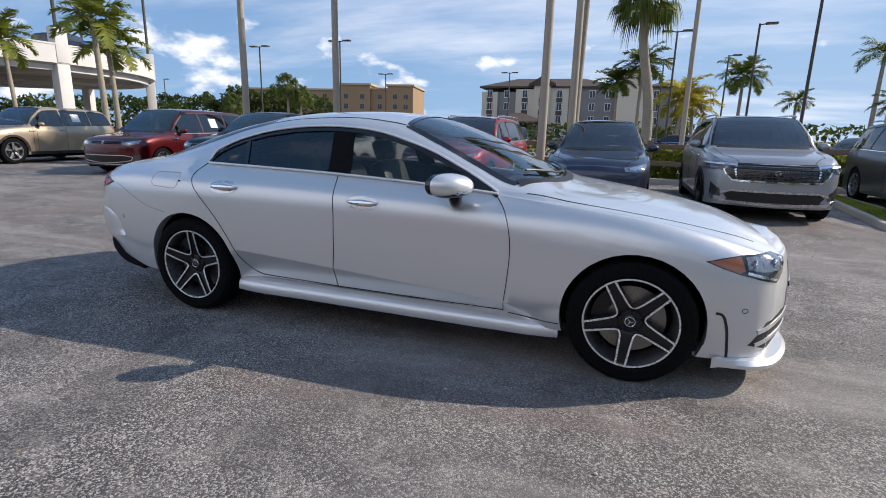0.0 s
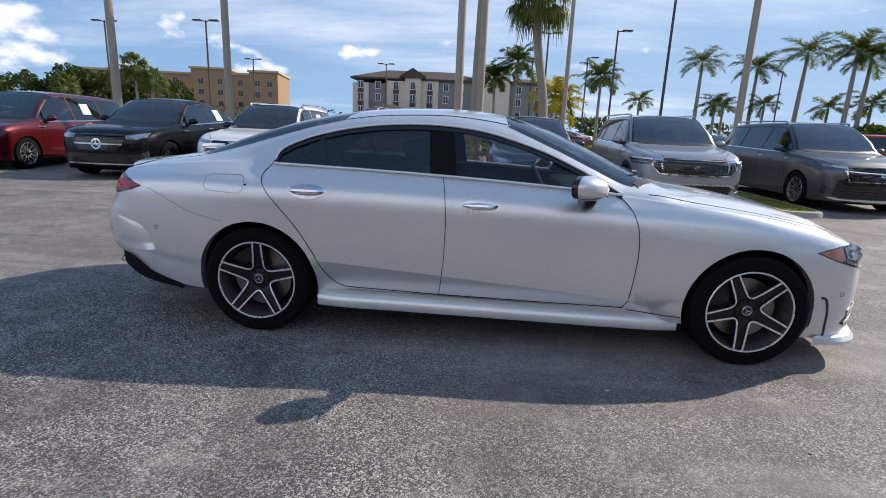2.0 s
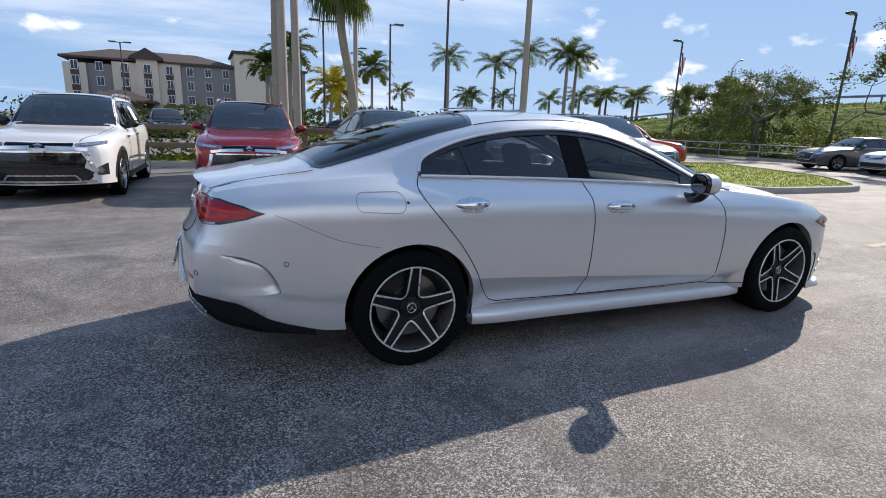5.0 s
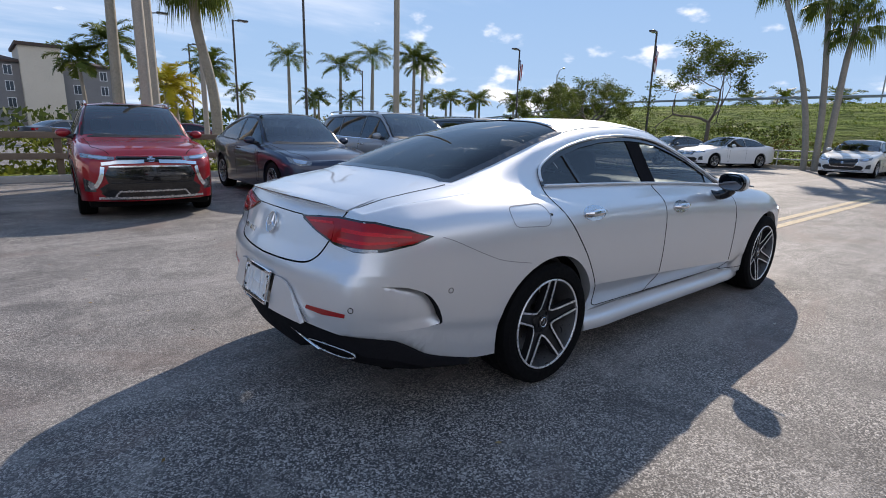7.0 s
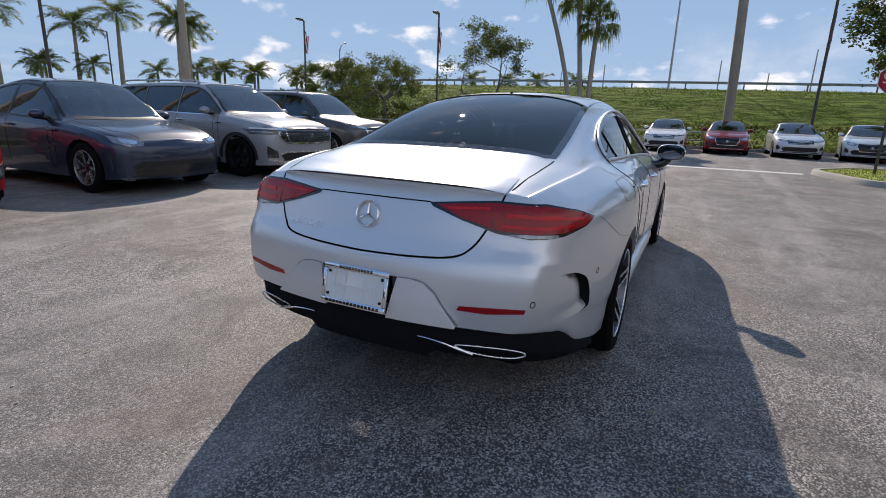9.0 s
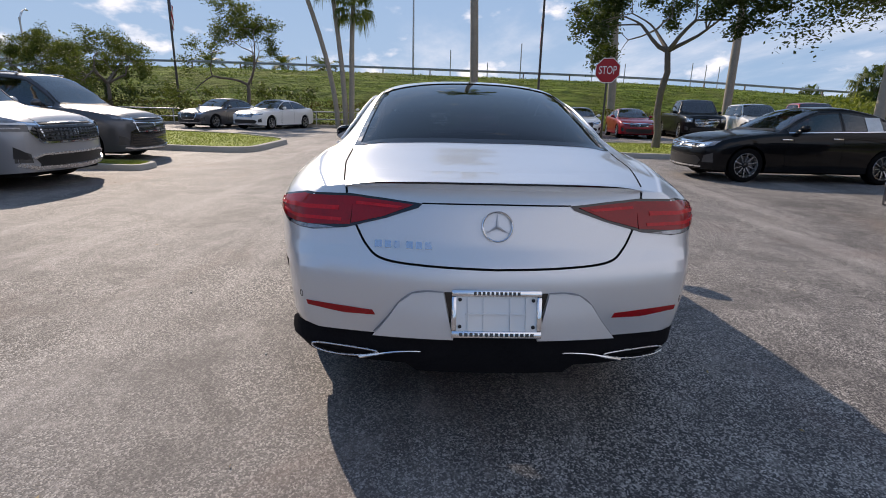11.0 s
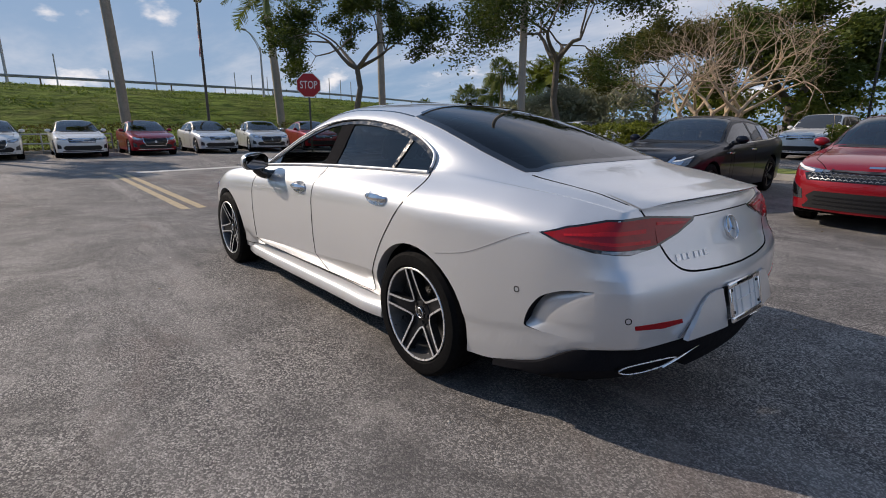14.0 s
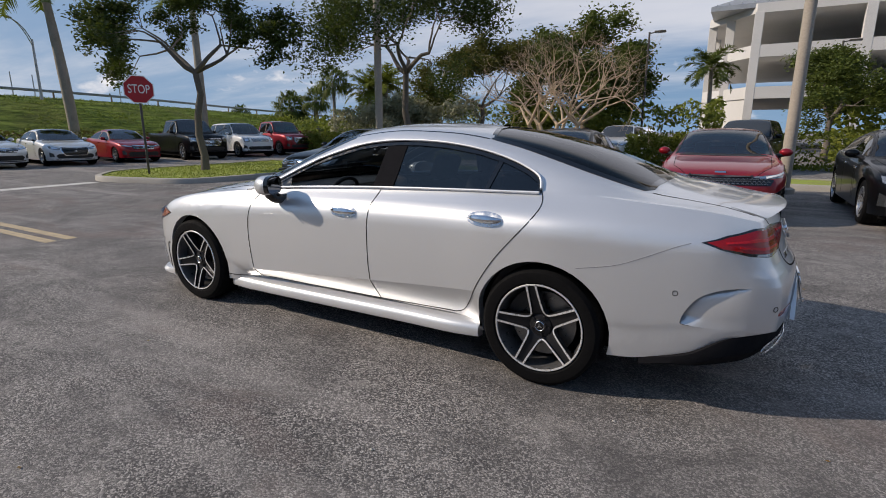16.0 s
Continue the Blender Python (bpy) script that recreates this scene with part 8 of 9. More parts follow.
for y, z in ((-0.13, 0.05), (0.13, 0.05), (-0.13, -0.045), (0.13, -0.045)):
    sc = bmesh.new()
    lathe(sc, [(0.0005, -0.011), (0.006, -0.010), (0.007, -0.004)], 10, "x", pl @ Matrix.Translation((0, y, z)))
    part("plate_screw", sc, M["rim_grey"], hero)


# black diffuser round the tail, exhaust trims
path = spline([(-1.985, 0.872), (-2.10, 0.866), (-2.25, 0.840), (-2.38, 0.790), (-2.47, 0.725), (-2.545, 0.60), (-2.60, 0.42), (-2.632, 0.2), (-2.640, 0.0)], 5)
dz_top = curve([(-2.64, 0.447), (-2.40, 0.424), (-2.2, 0.318), (-1.9, 0.246)])
dz_low = curve([(-2.64, 0.285), (-2.45, 0.265), (-2.2, 0.226), (-1.9, 0.210)])
df = bmesh.new()
prev = None
full_path = [(x, y) for x, y in path] + [(x, -y) for x, y in path[-2::-1]]
for i, (x, y) in enumerate(full_path):
    a = np.array(full_path[max(i - 1, 0)]); b_ = np.array(full_path[min(i + 1, len(full_path) - 1)])
    d = (b_ - a) / np.linalg.norm(b_ - a)
    n = np.array((d[1], -d[0]))
    n = -n if np.dot(n, (x + 1.2, y)) < 0 else n
    zt_, zl_ = float(dz_top(x)), float(dz_low(x))
    mid_drop = 0.03 * (abs(y) < 0.30)
    row = [df.verts.new((x + n[0] * o, y + n[1] * o, z)) for o, z in ((-0.045, zt_ + 0.015), (-0.010, zt_ + 0.001), (-0.006, zt_ - 0.03), (-0.012, zt_ * 0.45 + zl_ * 0.55), (-0.05, zl_ + 0.02 - mid_drop), (-0.16, zl_ - 0.02))]
    if prev:
        for j in range(5):
            df.faces.new((prev[j], prev[j + 1], row[j + 1], row[j]))
    prev = row
bmesh.ops.recalc_face_normals(df, faces=df.faces[:])
part("rear_diffuser", df, M["pillar_black"], hero, "black plastic rear diffuser", angle=0.5)
for sd in (1, -1):
    def ex(y):
        return -2.612 + 0.42 * max(0.0, y - 0.36) ** 1.25
    loop = spline([(0.695, 0.350), (0.66, 0.362), (0.56, 0.368), (0.455, 0.368), (0.430, 0.361), (0.470, 0.346), (0.54, 0.333), (0.63, 0.329), (0.680, 0.337)], 5, True)
    pts = [Vector((ex(y), sd * y, z)) for y, z in loop]
    e = bmesh.new()
    tube(e, pts + [pts[0]], 0.0038, 8, cap=False)
    tp = part("exhaust_trim", e, M["satin"], hero, "polished exhaust outlet trim")
    hl_ = bmesh.new()
    hl_.faces.new([hl_.verts.new(p + Vector((0.02, 0, 0))) for p in pts])
    part("exhaust_opening", hl_, M["dark_well"], tp, smooth=False)
    e = bmesh.new()
    arm = [(ex(y), sd * y, z) for y, z in ((0.50, 0.333), (0.435, 0.352), (0.38, 0.368), (0.30, 0.374), (0.21, 0.371))]
    tube(e, [Vector(p) for p in spline(arm, 5)], [0.0075 * (1 - 0.04 * k) for k in range(21)], 8)
    part("chrome_blade", e, M["chrome"], hero)


# front: lamps, grille, slots
def front(sd):
    out = (1.0, sd * 1.15)
    lampP = [(1.795, 0.890, 0.700), (1.87, 0.868, 0.718), (1.97, 0.838, 0.733), (2.08, 0.785, 0.735), (2.19, 0.655, 0.722), (2.22, 0.60, 0.700), (2.19, 0.67, 0.640), (2.145, 0.74, 0.592), (2.06, 0.80, 0.612), (1.96, 0.845, 0.640), (1.87, 0.872, 0.670)]
    P = [(x, sd * y, z) for x, y, z in lampP]
    hl = part("headlight", laid3(skin, P, out, 0.004, 0.03), M["lens_dark"], hero, "slanted headlight with an amber corner")

    def piece(nm, pts, mt, off=0.008):
        part(nm, laid3(skin, [(x, sd * y, z) for x, y, z in pts], out, off, 0.03, 0.004), mt, hl)
    piece("amber_corner", [(1.81, 0.886, 0.700), (1.88, 0.866, 0.714), (1.965, 0.838, 0.727), (1.975, 0.835, 0.660), (1.95, 0.845, 0.648), (1.87, 0.872, 0.676)], M["amber"])
    piece("lamp_bowl", [(1.99, 0.83, 0.722), (2.08, 0.785, 0.727), (2.18, 0.66, 0.715), (2.16, 0.70, 0.655), (2.06, 0.79, 0.650), (1.99, 0.83, 0.665)], M["lens"])
    piece("light_strip", [(1.99, 0.832, 0.656), (2.06, 0.795, 0.636), (2.14, 0.735, 0.612), (2.135, 0.735, 0.603), (2.06, 0.80, 0.622), (1.985, 0.835, 0.643)], M["chrome"], 0.010)
    for yo in (0.80, 0.72):
        bp = bmesh.new()
        h = skin.ray_cast(Vector((5, sd * yo, 0.69)), Vector((-1, 0, 0)))[0]
        lathe(bp, [(0.001, 0.0), (0.016, 0.002), (0.022, 0.010), (0.026, 0.004)], 16, "x", Matrix.Translation((h.x, h.y, 0.69)))
        part("projector", bp, M["chrome"], hl)
    # air slot beside the wheel, lower intake blades
    part("air_slot", strip(skin, [tuple(p) for p in spline([(1.868, 0.438), (1.905, 0.425), (1.93, 0.36), (1.945, 0.27), (1.955, 0.178)], 5)], 0.013, "y", 0.002, sd, 0.001), M["black_plastic"], hero)
    intake = [(2.06, 0.81, 0.262), (2.13, 0.75, 0.385), (2.22, 0.60, 0.420), (2.28, 0.46, 0.420), (2.28, 0.46, 0.235), (2.17, 0.70, 0.225)]
    it = part("air_intake", laid3(skin, [(x, sd * y, z) for x, y, z in intake], out, 0.002, 0.03), M["black_plastic"], hero, "black lower air intake")
    for z0, z1 in ((0.300, 0.262), (0.372, 0.335)):
        part("intake_blade", strip3(skin, [(2.09, sd * 0.79, z1), (2.16, sd * 0.71, (z0 + z1) / 2 + 0.01), (2.28, sd * 0.46, z0 + 0.02)], out, 0.024, 0.004, 0.003), SIL, it)
    ring = [(2.0 + 0.012 * math.cos(a), sd * (0.83 - 0.008 * math.cos(a)), 0.455 + 0.012 * math.sin(a)) for a in np.linspace(0, 2 * math.pi, 13)]
    part("parking_sensor", strip3(skin, ring, out, 0.0035, 0.001, 0.0, 0.01), M["rim_grey"], hero)


both(front)
part("grille", laid(skin, [(-0.50, 0.42), (0.50, 0.42), (0.56, 0.50), (0.46, 0.66), (-0.46, 0.66), (-0.56, 0.50)], "x", 0.002, 0.05, 1), M["gloss_black"], hero, "black diamond grille with one chrome blade")
part("grille_blade", strip(skin, [(-0.48, 0.535), (0.48, 0.535)], 0.026, "x", 0.003, 1, 0.003), M["chrome"], hero)
sp = bmesh.new()
prev = None
fpath = spline([(1.885, 0.852), (1.98, 0.834), (2.08, 0.800), (2.17, 0.725), (2.25, 0.58), (2.31, 0.36), (2.335, 0.0)], 6)
for x, y in [(a, b) for a, b in fpath] + [(a, -b) for a, b in fpath[-2::-1]]:
    out_v = Vector((x - 1.0, y * 1.3, 0)).normalized() * min(1.0, max(0.0, (x - 1.90) / 0.15))
    row = [sp.verts.new(Vector((x, y, 0)) + out_v * o + Vector((0, 0, z))) for o, z in ((-0.06, 0.195), (0.004, 0.185), (0.026, 0.162), (0.022, 0.142), (-0.10, 0.132))]
    if prev:
        for j in range(4):
            sp.faces.new((prev[j], prev[j + 1], row[j + 1], row[j]))
    prev = row
bmesh.ops.recalc_face_normals(sp, faces=sp.faces[:])
part("front_splitter", sp, SIL, hero, angle=0.5)


# mirrors, door handles
def mirror(sd):
    mb = bmesh.new()
    prof = []
    nx_, ns_ = 10, 18
    rings = []
    for i in range(nx_ + 1):
        u = i / nx_
        s = math.sqrt(max(0.02, 1 - (max(0, u - 0.18) / 0.82) ** 2.4)) * (0.90 + 0.10 * min(1, u / 0.18))
        x = 0.425 + 0.155 * u
        rings.append([mb.verts.new((x - 0.016 * (u == 0) - 0.42 * 0.115 * s * math.cos(a), sd * (0.985 + 0.115 * s * math.copysign(abs(math.cos(a)) ** 0.75, math.cos(a)) + 0.0 * u), 1.012 + 0.068 * s * math.copysign(abs(math.sin(a)) ** 0.8, math.sin(a)) - 0.006 * u)) for a in np.linspace(0, 2 * math.pi, ns_ + 1)[:-1]])
    for i, (a, b) in enumerate(zip(rings, rings[1:])):
        for k in range(ns_):
            f = mb.faces.new((a[k], a[(k + 1) % ns_], b[(k + 1) % ns_], b[k]))
            zc = f.calc_center_median().z
            f.material_index = 1 if zc < 0.972 or i < 1 else 0
    mb.faces.new(rings[0]); mb.faces.new(rings[-1][::-1])
    bmesh.ops.recalc_face_normals(mb, faces=mb.faces[:])
    for f in mb.faces:
        if len(f.verts) > 6 and f.calc_center_median().x < 0.46:
            f.material_index = 1
    mo = part("mirror", mb, [SIL, M["gloss_black"], M["chrome"]], hero, "door mirror with a silver cap and black underside", angle=0.6)
    gl = bmesh.new()
    gl.faces.new([gl.verts.new((0.4035 - 0.42 * 0.098 * math.cos(a), sd * (0.985 + 0.098 * math.copysign(abs(math.cos(a)) ** 0.75, math.cos(a))), 1.012 + 0.054 * math.copysign(abs(math.sin(a)) ** 0.8, math.sin(a)))) for a in np.linspace(0, 2 * math.pi, 25)[:-1]])
    part("mirror_glass", gl, M["mirror_pane"], mo, smooth=False)
    ft = bmesh.new()
    tube(ft, [Vector(p) for p in spline([(0.47, sd * 0.83, 0.905), (0.478, sd * 0.88, 0.905), (0.490, sd * 0.935, 0.925), (0.495, sd * 0.965, 0.965)], 4)], [0.034] * 5 + [0.038] * 5 + [0.040] * 3, 12)
    part("mirror_foot", ft, M["gloss_black"], mo)
    rp = bmesh.new()
    tube(rp, [Vector((0.525, sd * (0.985 + k * 0.035), 0.990 - abs(k) * 0.002)) + Vector((0.060 - 0.008 * (k + 3) ** 1.1 * 0.6, 0, 0)) for k in (-2, -1, 0, 1, 2, 3)], 0.006, 6)
    part("repeater", rp, M["lens"], mo)


both(mirror)


def handle(sd, x, z):
    h = skin.ray_cast(Vector((x, sd * 3, z)), Vector((0, -sd, 0)))[0]
    cup = [(x + 0.112 * math.cos(a), z + 0.040 * math.sin(a) - 0.002) for a in np.linspace(0, 2 * math.pi, 25)[:-1]]
    hd = part("door_handle", laid(skin, cup, "y", 0.0030, 0.03, sd, 0.004), M["satin"], hero, "flush bright metal door handle")
    g = bmesh.new()
    pts, rad = [], []
    for k in range(11):
        u = k / 10 * 2 - 1
        hx = x + 0.100 * u
        hh = skin.ray_cast(Vector((hx, sd * 3, z)), Vector((0, -sd, 0)))[0]
        pts.append(Vector((hx, hh.y + sd * (0.004 + 0.022 * (1 - u ** 4)), z + 0.004)))
        rad.append(0.007 + 0.013 * (1 - u * u))
    tube(g, pts, rad, 10)
    part("grip", g, M["chrome"], hd)


for sd in (1, -1):
    handle(sd, -0.115, 0.866)
    handle(sd, -1.140, 0.905)

# cabin: seats, dash, wheel, door cards
cab = bmesh.new()
for sd in (1, -1):
    box(cab, (-1.45, sd * 0.74 - 0.03, 0.28), (0.75, sd * 0.74 + 0.03, 0.80), 0.02)
box(cab, (-1.95, -0.70, 0.26), (0.95, 0.70, 0.32), 0.01)
box(cab, (-2.0, -0.62, 0.95), (-1.55, 0.62, 1.00), 0.01)
part("cabin_trim", cab, M["seat"], hero, "black cabin trim")
da = bmesh.new()
box(da, (0.45, -0.72, 0.62), (0.93, 0.72, 0.955), 0.05)
part("dashboard", da, M["seat"], hero)
for sd in (1, -1):
    card = [(-1.96, 0.80), (-1.02, 0.80), (-1.0, 0.55), (0.78, 0.55)] + [(x, float(wbelt(x)) - 0.004) for x in np.linspace(0.72, -1.39, 12)] + [(-1.43, 1.12), (-1.70, 1.06), (-1.96, 1.0)]
    part("door_card", laid(skin, card, "y", -0.028, 0.08, sd, 0.0), M["seat"], hero)
    part("roof_lining", strip(skin, [(x, z + 0.035) for x, z in WIN_TOP], 0.055, "y", -0.02, sd), M["seat"], hero)
hlr = laid(skin, [(0.02, -0.53), (-0.82, -0.53), (-0.82, 0.53), (0.02, 0.53)], "z", -0.03, 0.1, 1, 0.0)
part("headliner", hlr, M["seat"], hero)
for x, ys_ in ((-0.10, (0.37, -0.37)), (-0.98, (0.37, -0.37))):
    for y in ys_:
        s = bmesh.new()
        box(s, (x - 0.28, y - 0.24, 0.36), (x + 0.24, y + 0.24, 0.56), 0.06)
        back = Matrix.Translation((x - 0.26, y, 0.52)) @ Matrix.Rotation(radians(-20), 4, "Y")
        box(s, (-0.09, -0.24, 0), (0.06, 0.24, 0.56), 0.05, back)
        box(s, (-0.05, -0.13, 0.57), (0.05, 0.13, 0.74), 0.04, back)
        part("seat", s, M["seat"], hero, "black leather seat with a headrest")
sw = bmesh.new()
stm = Matrix.Translation((0.36, 0.37, 0.86)) @ Matrix.Rotation(radians(-25), 4, "Y")
tube(sw, [stm @ Vector((0, 0.18 * math.cos(a), 0.18 * math.sin(a))) for a in np.linspace(0, 2 * math.pi, 29)], 0.016, 8, cap=False)
box(sw, (-0.01, -0.16, -0.03), (0.04, 0.16, 0.03), 0.01, stm)
part("steering_wheel", sw, M["seat"], hero)
af = bmesh.new()
af.faces.new([af.verts.new(p) for p in ((-0.80, 0, 1.405), (-0.90, 0, 1.395), (-0.89, 0, 1.418), (-0.87, 0, 1.422))])
bmesh.ops.solidify(af, geom=af.faces[:], thickness=0.012)
part("roof_antenna", af, M["gloss_black"], hero)
part("wiper_cowl", strip(skin, [(x + 0.028, y) for x, y in ws_out[:5]][::-1] + [(x + 0.028, -y) for x, y in ws_out[1:5]], 0.045, "z", 0.003, 1, 0.002), M["black_plastic"], hero)
for y0, y1 in ((0.60, -0.05), (-0.02, -0.55)):
    wp = bmesh.new()
    pts = [skin.ray_cast(Vector((0.955 - 0.28 * (y / 0.75) ** 2, y, 3)), Vector((0, 0, -1)))[0] for y in np.linspace(y0, y1, 8)]
    tube(wp, [p + Vector((0, 0, 0.018)) for p in pts], 0.008, 6)
    part("wiper", wp, M["black_plastic"], hero)


# ---- plants ----
def leaf_quads(centres, size, rng, flat=0.5):
    """Small bent leaves round the centres."""
    n = len(centres)
    d = rng.normal(size=(n, 3)); d[:, 2] *= flat
    d /= np.linalg.norm(d, axis=1)[:, None]
    e = np.cross(d, rng.normal(size=(n, 3)))
    e /= np.linalg.norm(e, axis=1)[:, None] + 1e-9
    s = (size * rng.uniform(0.6, 1.4, n))[:, None]
    v = np.stack([centres - d * s, centres + e * s * 0.45, centres + d * s, centres - e * s * 0.45], 1).reshape(-1, 3)
    return v, np.arange(4 * n).reshape(-1, 4)


def grow(bm, rng, p, d, length, r, depth, tips, spread=0.6, up=0.15, split=(2, 3), seg=6, curl=0.25, thin=0.75):
    """A branch that bends and splits; tips collects the ends and points along thin twigs."""
    pts, rad = [p.copy()], [r]
    q, w = p.copy(), d.copy()
    steps = 4
    for k in range(steps):
        w = (w + Vector(rng.normal(0, curl, 3)) * 0.5 + Vector((0, 0, up * 0.25))).normalized()
        q = q + w * (length / steps)
        pts.append(q.copy()); rad.append(r * (1 - 0.42 * (k + 1) / steps))
        if depth <= 1:
            tips.append((np.array(q), length))
    tube(bm, pts, rad, seg if depth > 2 else 5 if depth > 1 else 4, cap=False)
    if depth == 0:
        return
    n = int(rng.integers(split[0], split[1] + 1))
    for k in range(n):
        side = Vector(rng.normal(0, 1, 3))
        side = (side - w * side.dot(w)).normalized()
        nd = (w * (1 - spread * 0.45) + side * spread * float(rng.uniform(0.7, 1.2)) + Vector((0, 0, up))).normalized()
        grow(bm, rng, q, nd, length * float(rng.uniform(0.62, 0.86)), rad[-1] * thin, depth - 1, tips, spread, up, split, seg, curl, thin)


def tree(label, x, y, trunk_h, r, limb, depth, leaves, leaf_size, clump, seed, leaf="leaf", bark="bark", spread=0.75, up=0.12, z=0.1, split=(2, 3), lean=(0, 0), stems=1, thin=0.75):
    rng = np.random.default_rng(seed)
    t = thing("tree", label, "tree", m=pose(x, y, z))
    bm, limbs = bmesh.new(), bmesh.new()
    tips = []
    for s in range(stems):
        top = Vector((lean[0], lean[1], trunk_h))
        if stems > 1:
            top += Vector((math.cos(2.4 * s), math.sin(2.4 * s), 0)) * trunk_h * float(rng.uniform(0.25, 0.75))
        pts = [Vector((0, 0, -0.15)) + (Vector((top.x, top.y, trunk_h + 0.15)) * k / 5) + Vector((rng.normal(0, 0.05), rng.normal(0, 0.05), 0)) * (k not in (0, 5)) for k in range(6)]
        tube(bm, pts, [r * (1.25 if k == 0 else 1 - 0.06 * k) for k in range(6)], 12, cap=False)
        n = int(rng.integers(3, 5)) if stems == 1 else 2
        for k in range(n):
            a = 2 * math.pi * (k + rng.uniform(-0.2, 0.2)) / n + s
            grow(limbs, rng, pts[-1], Vector((math.cos(a) * spread, math.sin(a) * spread, 0.62)).normalized(), limb, r * 0.62, depth, tips, spread, up, split, thin=thin)
    part("trunk", bm, M[bark], t, angle=None)
    part("branch_work", limbs, M[bark], t, angle=None)
    if leaves:
        per = max(1, leaves // len(tips))
        c = np.concatenate([p + rng.normal(0, clump, (per, 3)) * np.array([1, 1, 0.6]) for p, _ in tips])
        v, f = leaf_quads(c, leaf_size, rng)
        part_mesh("crown", mesh_from(v, f), M[leaf], t, smooth=False)
    return t


def frond(rng, length, droop, leaflets, leaf_len, width=0.02, fold=0.35, rise=0.6):
    """One feather frond: a bent midrib with leaflets on both sides. Gives verts, faces."""
    V, F = [], []
    pts = []
    a = rise
    p = np.array([0.0, 0.0])
    n = 12
    for k in range(n + 1):
        pts.append(p.copy())
        p = p + np.array([math.cos(a), math.sin(a)]) * length / n
        a -= droop / n * (0.6 + 0.8 * k / n)
    pts = np.array(pts)
    for k in range(n):
        (x0, z0), (x1, z1) = pts[k], pts[k + 1]
        w0, w1 = 0.03 * (1 - k / n) + 0.006, 0.03 * (1 - (k + 1) / n) + 0.006
        i = len(V)
        V += [(x0, -w0, z0), (x0, w0, z0), (x1, w1, z1), (x1, -w1, z1)]
        F.append((i, i + 1, i + 2, i + 3))
    for k in range(leaflets):
        u = 0.14 + 0.86 * k / leaflets
        j = min(int(u * n), n - 1)
        q = pts[j] + (pts[j + 1] - pts[j]) * (u * n - j)
        d = (pts[j + 1] - pts[j]) / np.linalg.norm(pts[j + 1] - pts[j])
        ll = leaf_len * (math.sin(math.pi * (0.12 + 0.82 * u)) ** 0.7) * rng.uniform(0.85, 1.1)
        for s in (-1, 1):
            lift = rng.uniform(-0.35, 0.45) - fold
            tip = np.array([q[0] + d[0] * ll * 0.55, s * ll * 0.8, q[1] + d[1] * ll * 0.55 + ll * lift])
            i = len(V)
            V += [(q[0] - d[0] * width, 0, q[1] - d[1] * width), (q[0] + d[0] * width, 0, q[1] + d[1] * width), tuple(np.array([q[0], 0, q[1]]) * 0.35 + tip * 0.65 + np.array([d[0], 0, d[1]]) * width), tuple(tip)]
            F.append((i, i + 1, i + 2, i + 3))
    return np.array(V), F


def fan(rng, stalk, radius, droop, rise):
    """One fan frond on a stalk with split, hanging tips."""
    V, F = [], []
    base = np.array([math.cos(rise) * stalk, 0, math.sin(rise) * stalk])
    V += [(0, -0.012, 0), (0, 0.012, 0), tuple(base + (0, 0.012, 0)), tuple(base - (0, 0.012, 0))]
    F.append((0, 1, 2, 3))
    n = 26
    for k in range(n):
        a = (k / (n - 1) - 0.5) * 3.6
        d = np.array([math.cos(a) * math.cos(rise), math.sin(a), math.cos(a) * math.sin(rise)])
        r = radius * rng.uniform(0.85, 1.1) * (1 - 0.12 * abs(a))
        mid = base + d * r * 0.58 - np.array([0, 0, droop * r * 0.12])
        tip = base + d * r * 0.80 - np.array([0, 0, droop * r * rng.uniform(0.55, 1.0)])
        s = np.cross(d, (0, 0, 1.0)); s = s / (np.linalg.norm(s) + 1e-6) * radius * 0.034
        i = len(V)
        V += [tuple(base), tuple(mid - s), tuple(tip), tuple(mid + s)]
        F.append((i, i + 1, i + 2, i + 3))
    return np.array(V), F


def crown_mesh(kind, rng, count, size):
    VV, FF, off = [], [], 0
    for k in range(count):
        az = k * 2.39996 + rng.uniform(-0.2, 0.2)
        if kind == "royal":
            rise = 1.30 - 1.45 * (k / count) + rng.uniform(-0.1, 0.1)
            V, F = frond(rng, size * rng.uniform(0.85, 1.1), 1.45, 38, size * 0.30, 0.040, 0.18, rise)
        elif kind == "feather":
            rise = 1.35 - 1.7 * (k / count) + rng.uniform(-0.1, 0.1)
            V, F = frond(rng, size * rng.uniform(0.8, 1.1), 1.5, 40, size * 0.28, 0.045, 0.15, rise)
        else:
            rise = 1.40 - 2.15 * (k / count) + rng.uniform(-0.2, 0.2)
            V, F = fan(rng, size * 0.50 * rng.uniform(0.7, 1.15), size * 0.56, 0.55 + 0.75 * (k / count), rise)
        c, s = math.cos(az), math.sin(az)
        V = V @ np.array([[c, s, 0], [-s, c, 0], [0, 0, 1]])
        VV.append(V)
        FF += [tuple(i + off for i in f) for f in F]
        off += len(V)
    return mesh_from(np.concatenate(VV), FF)


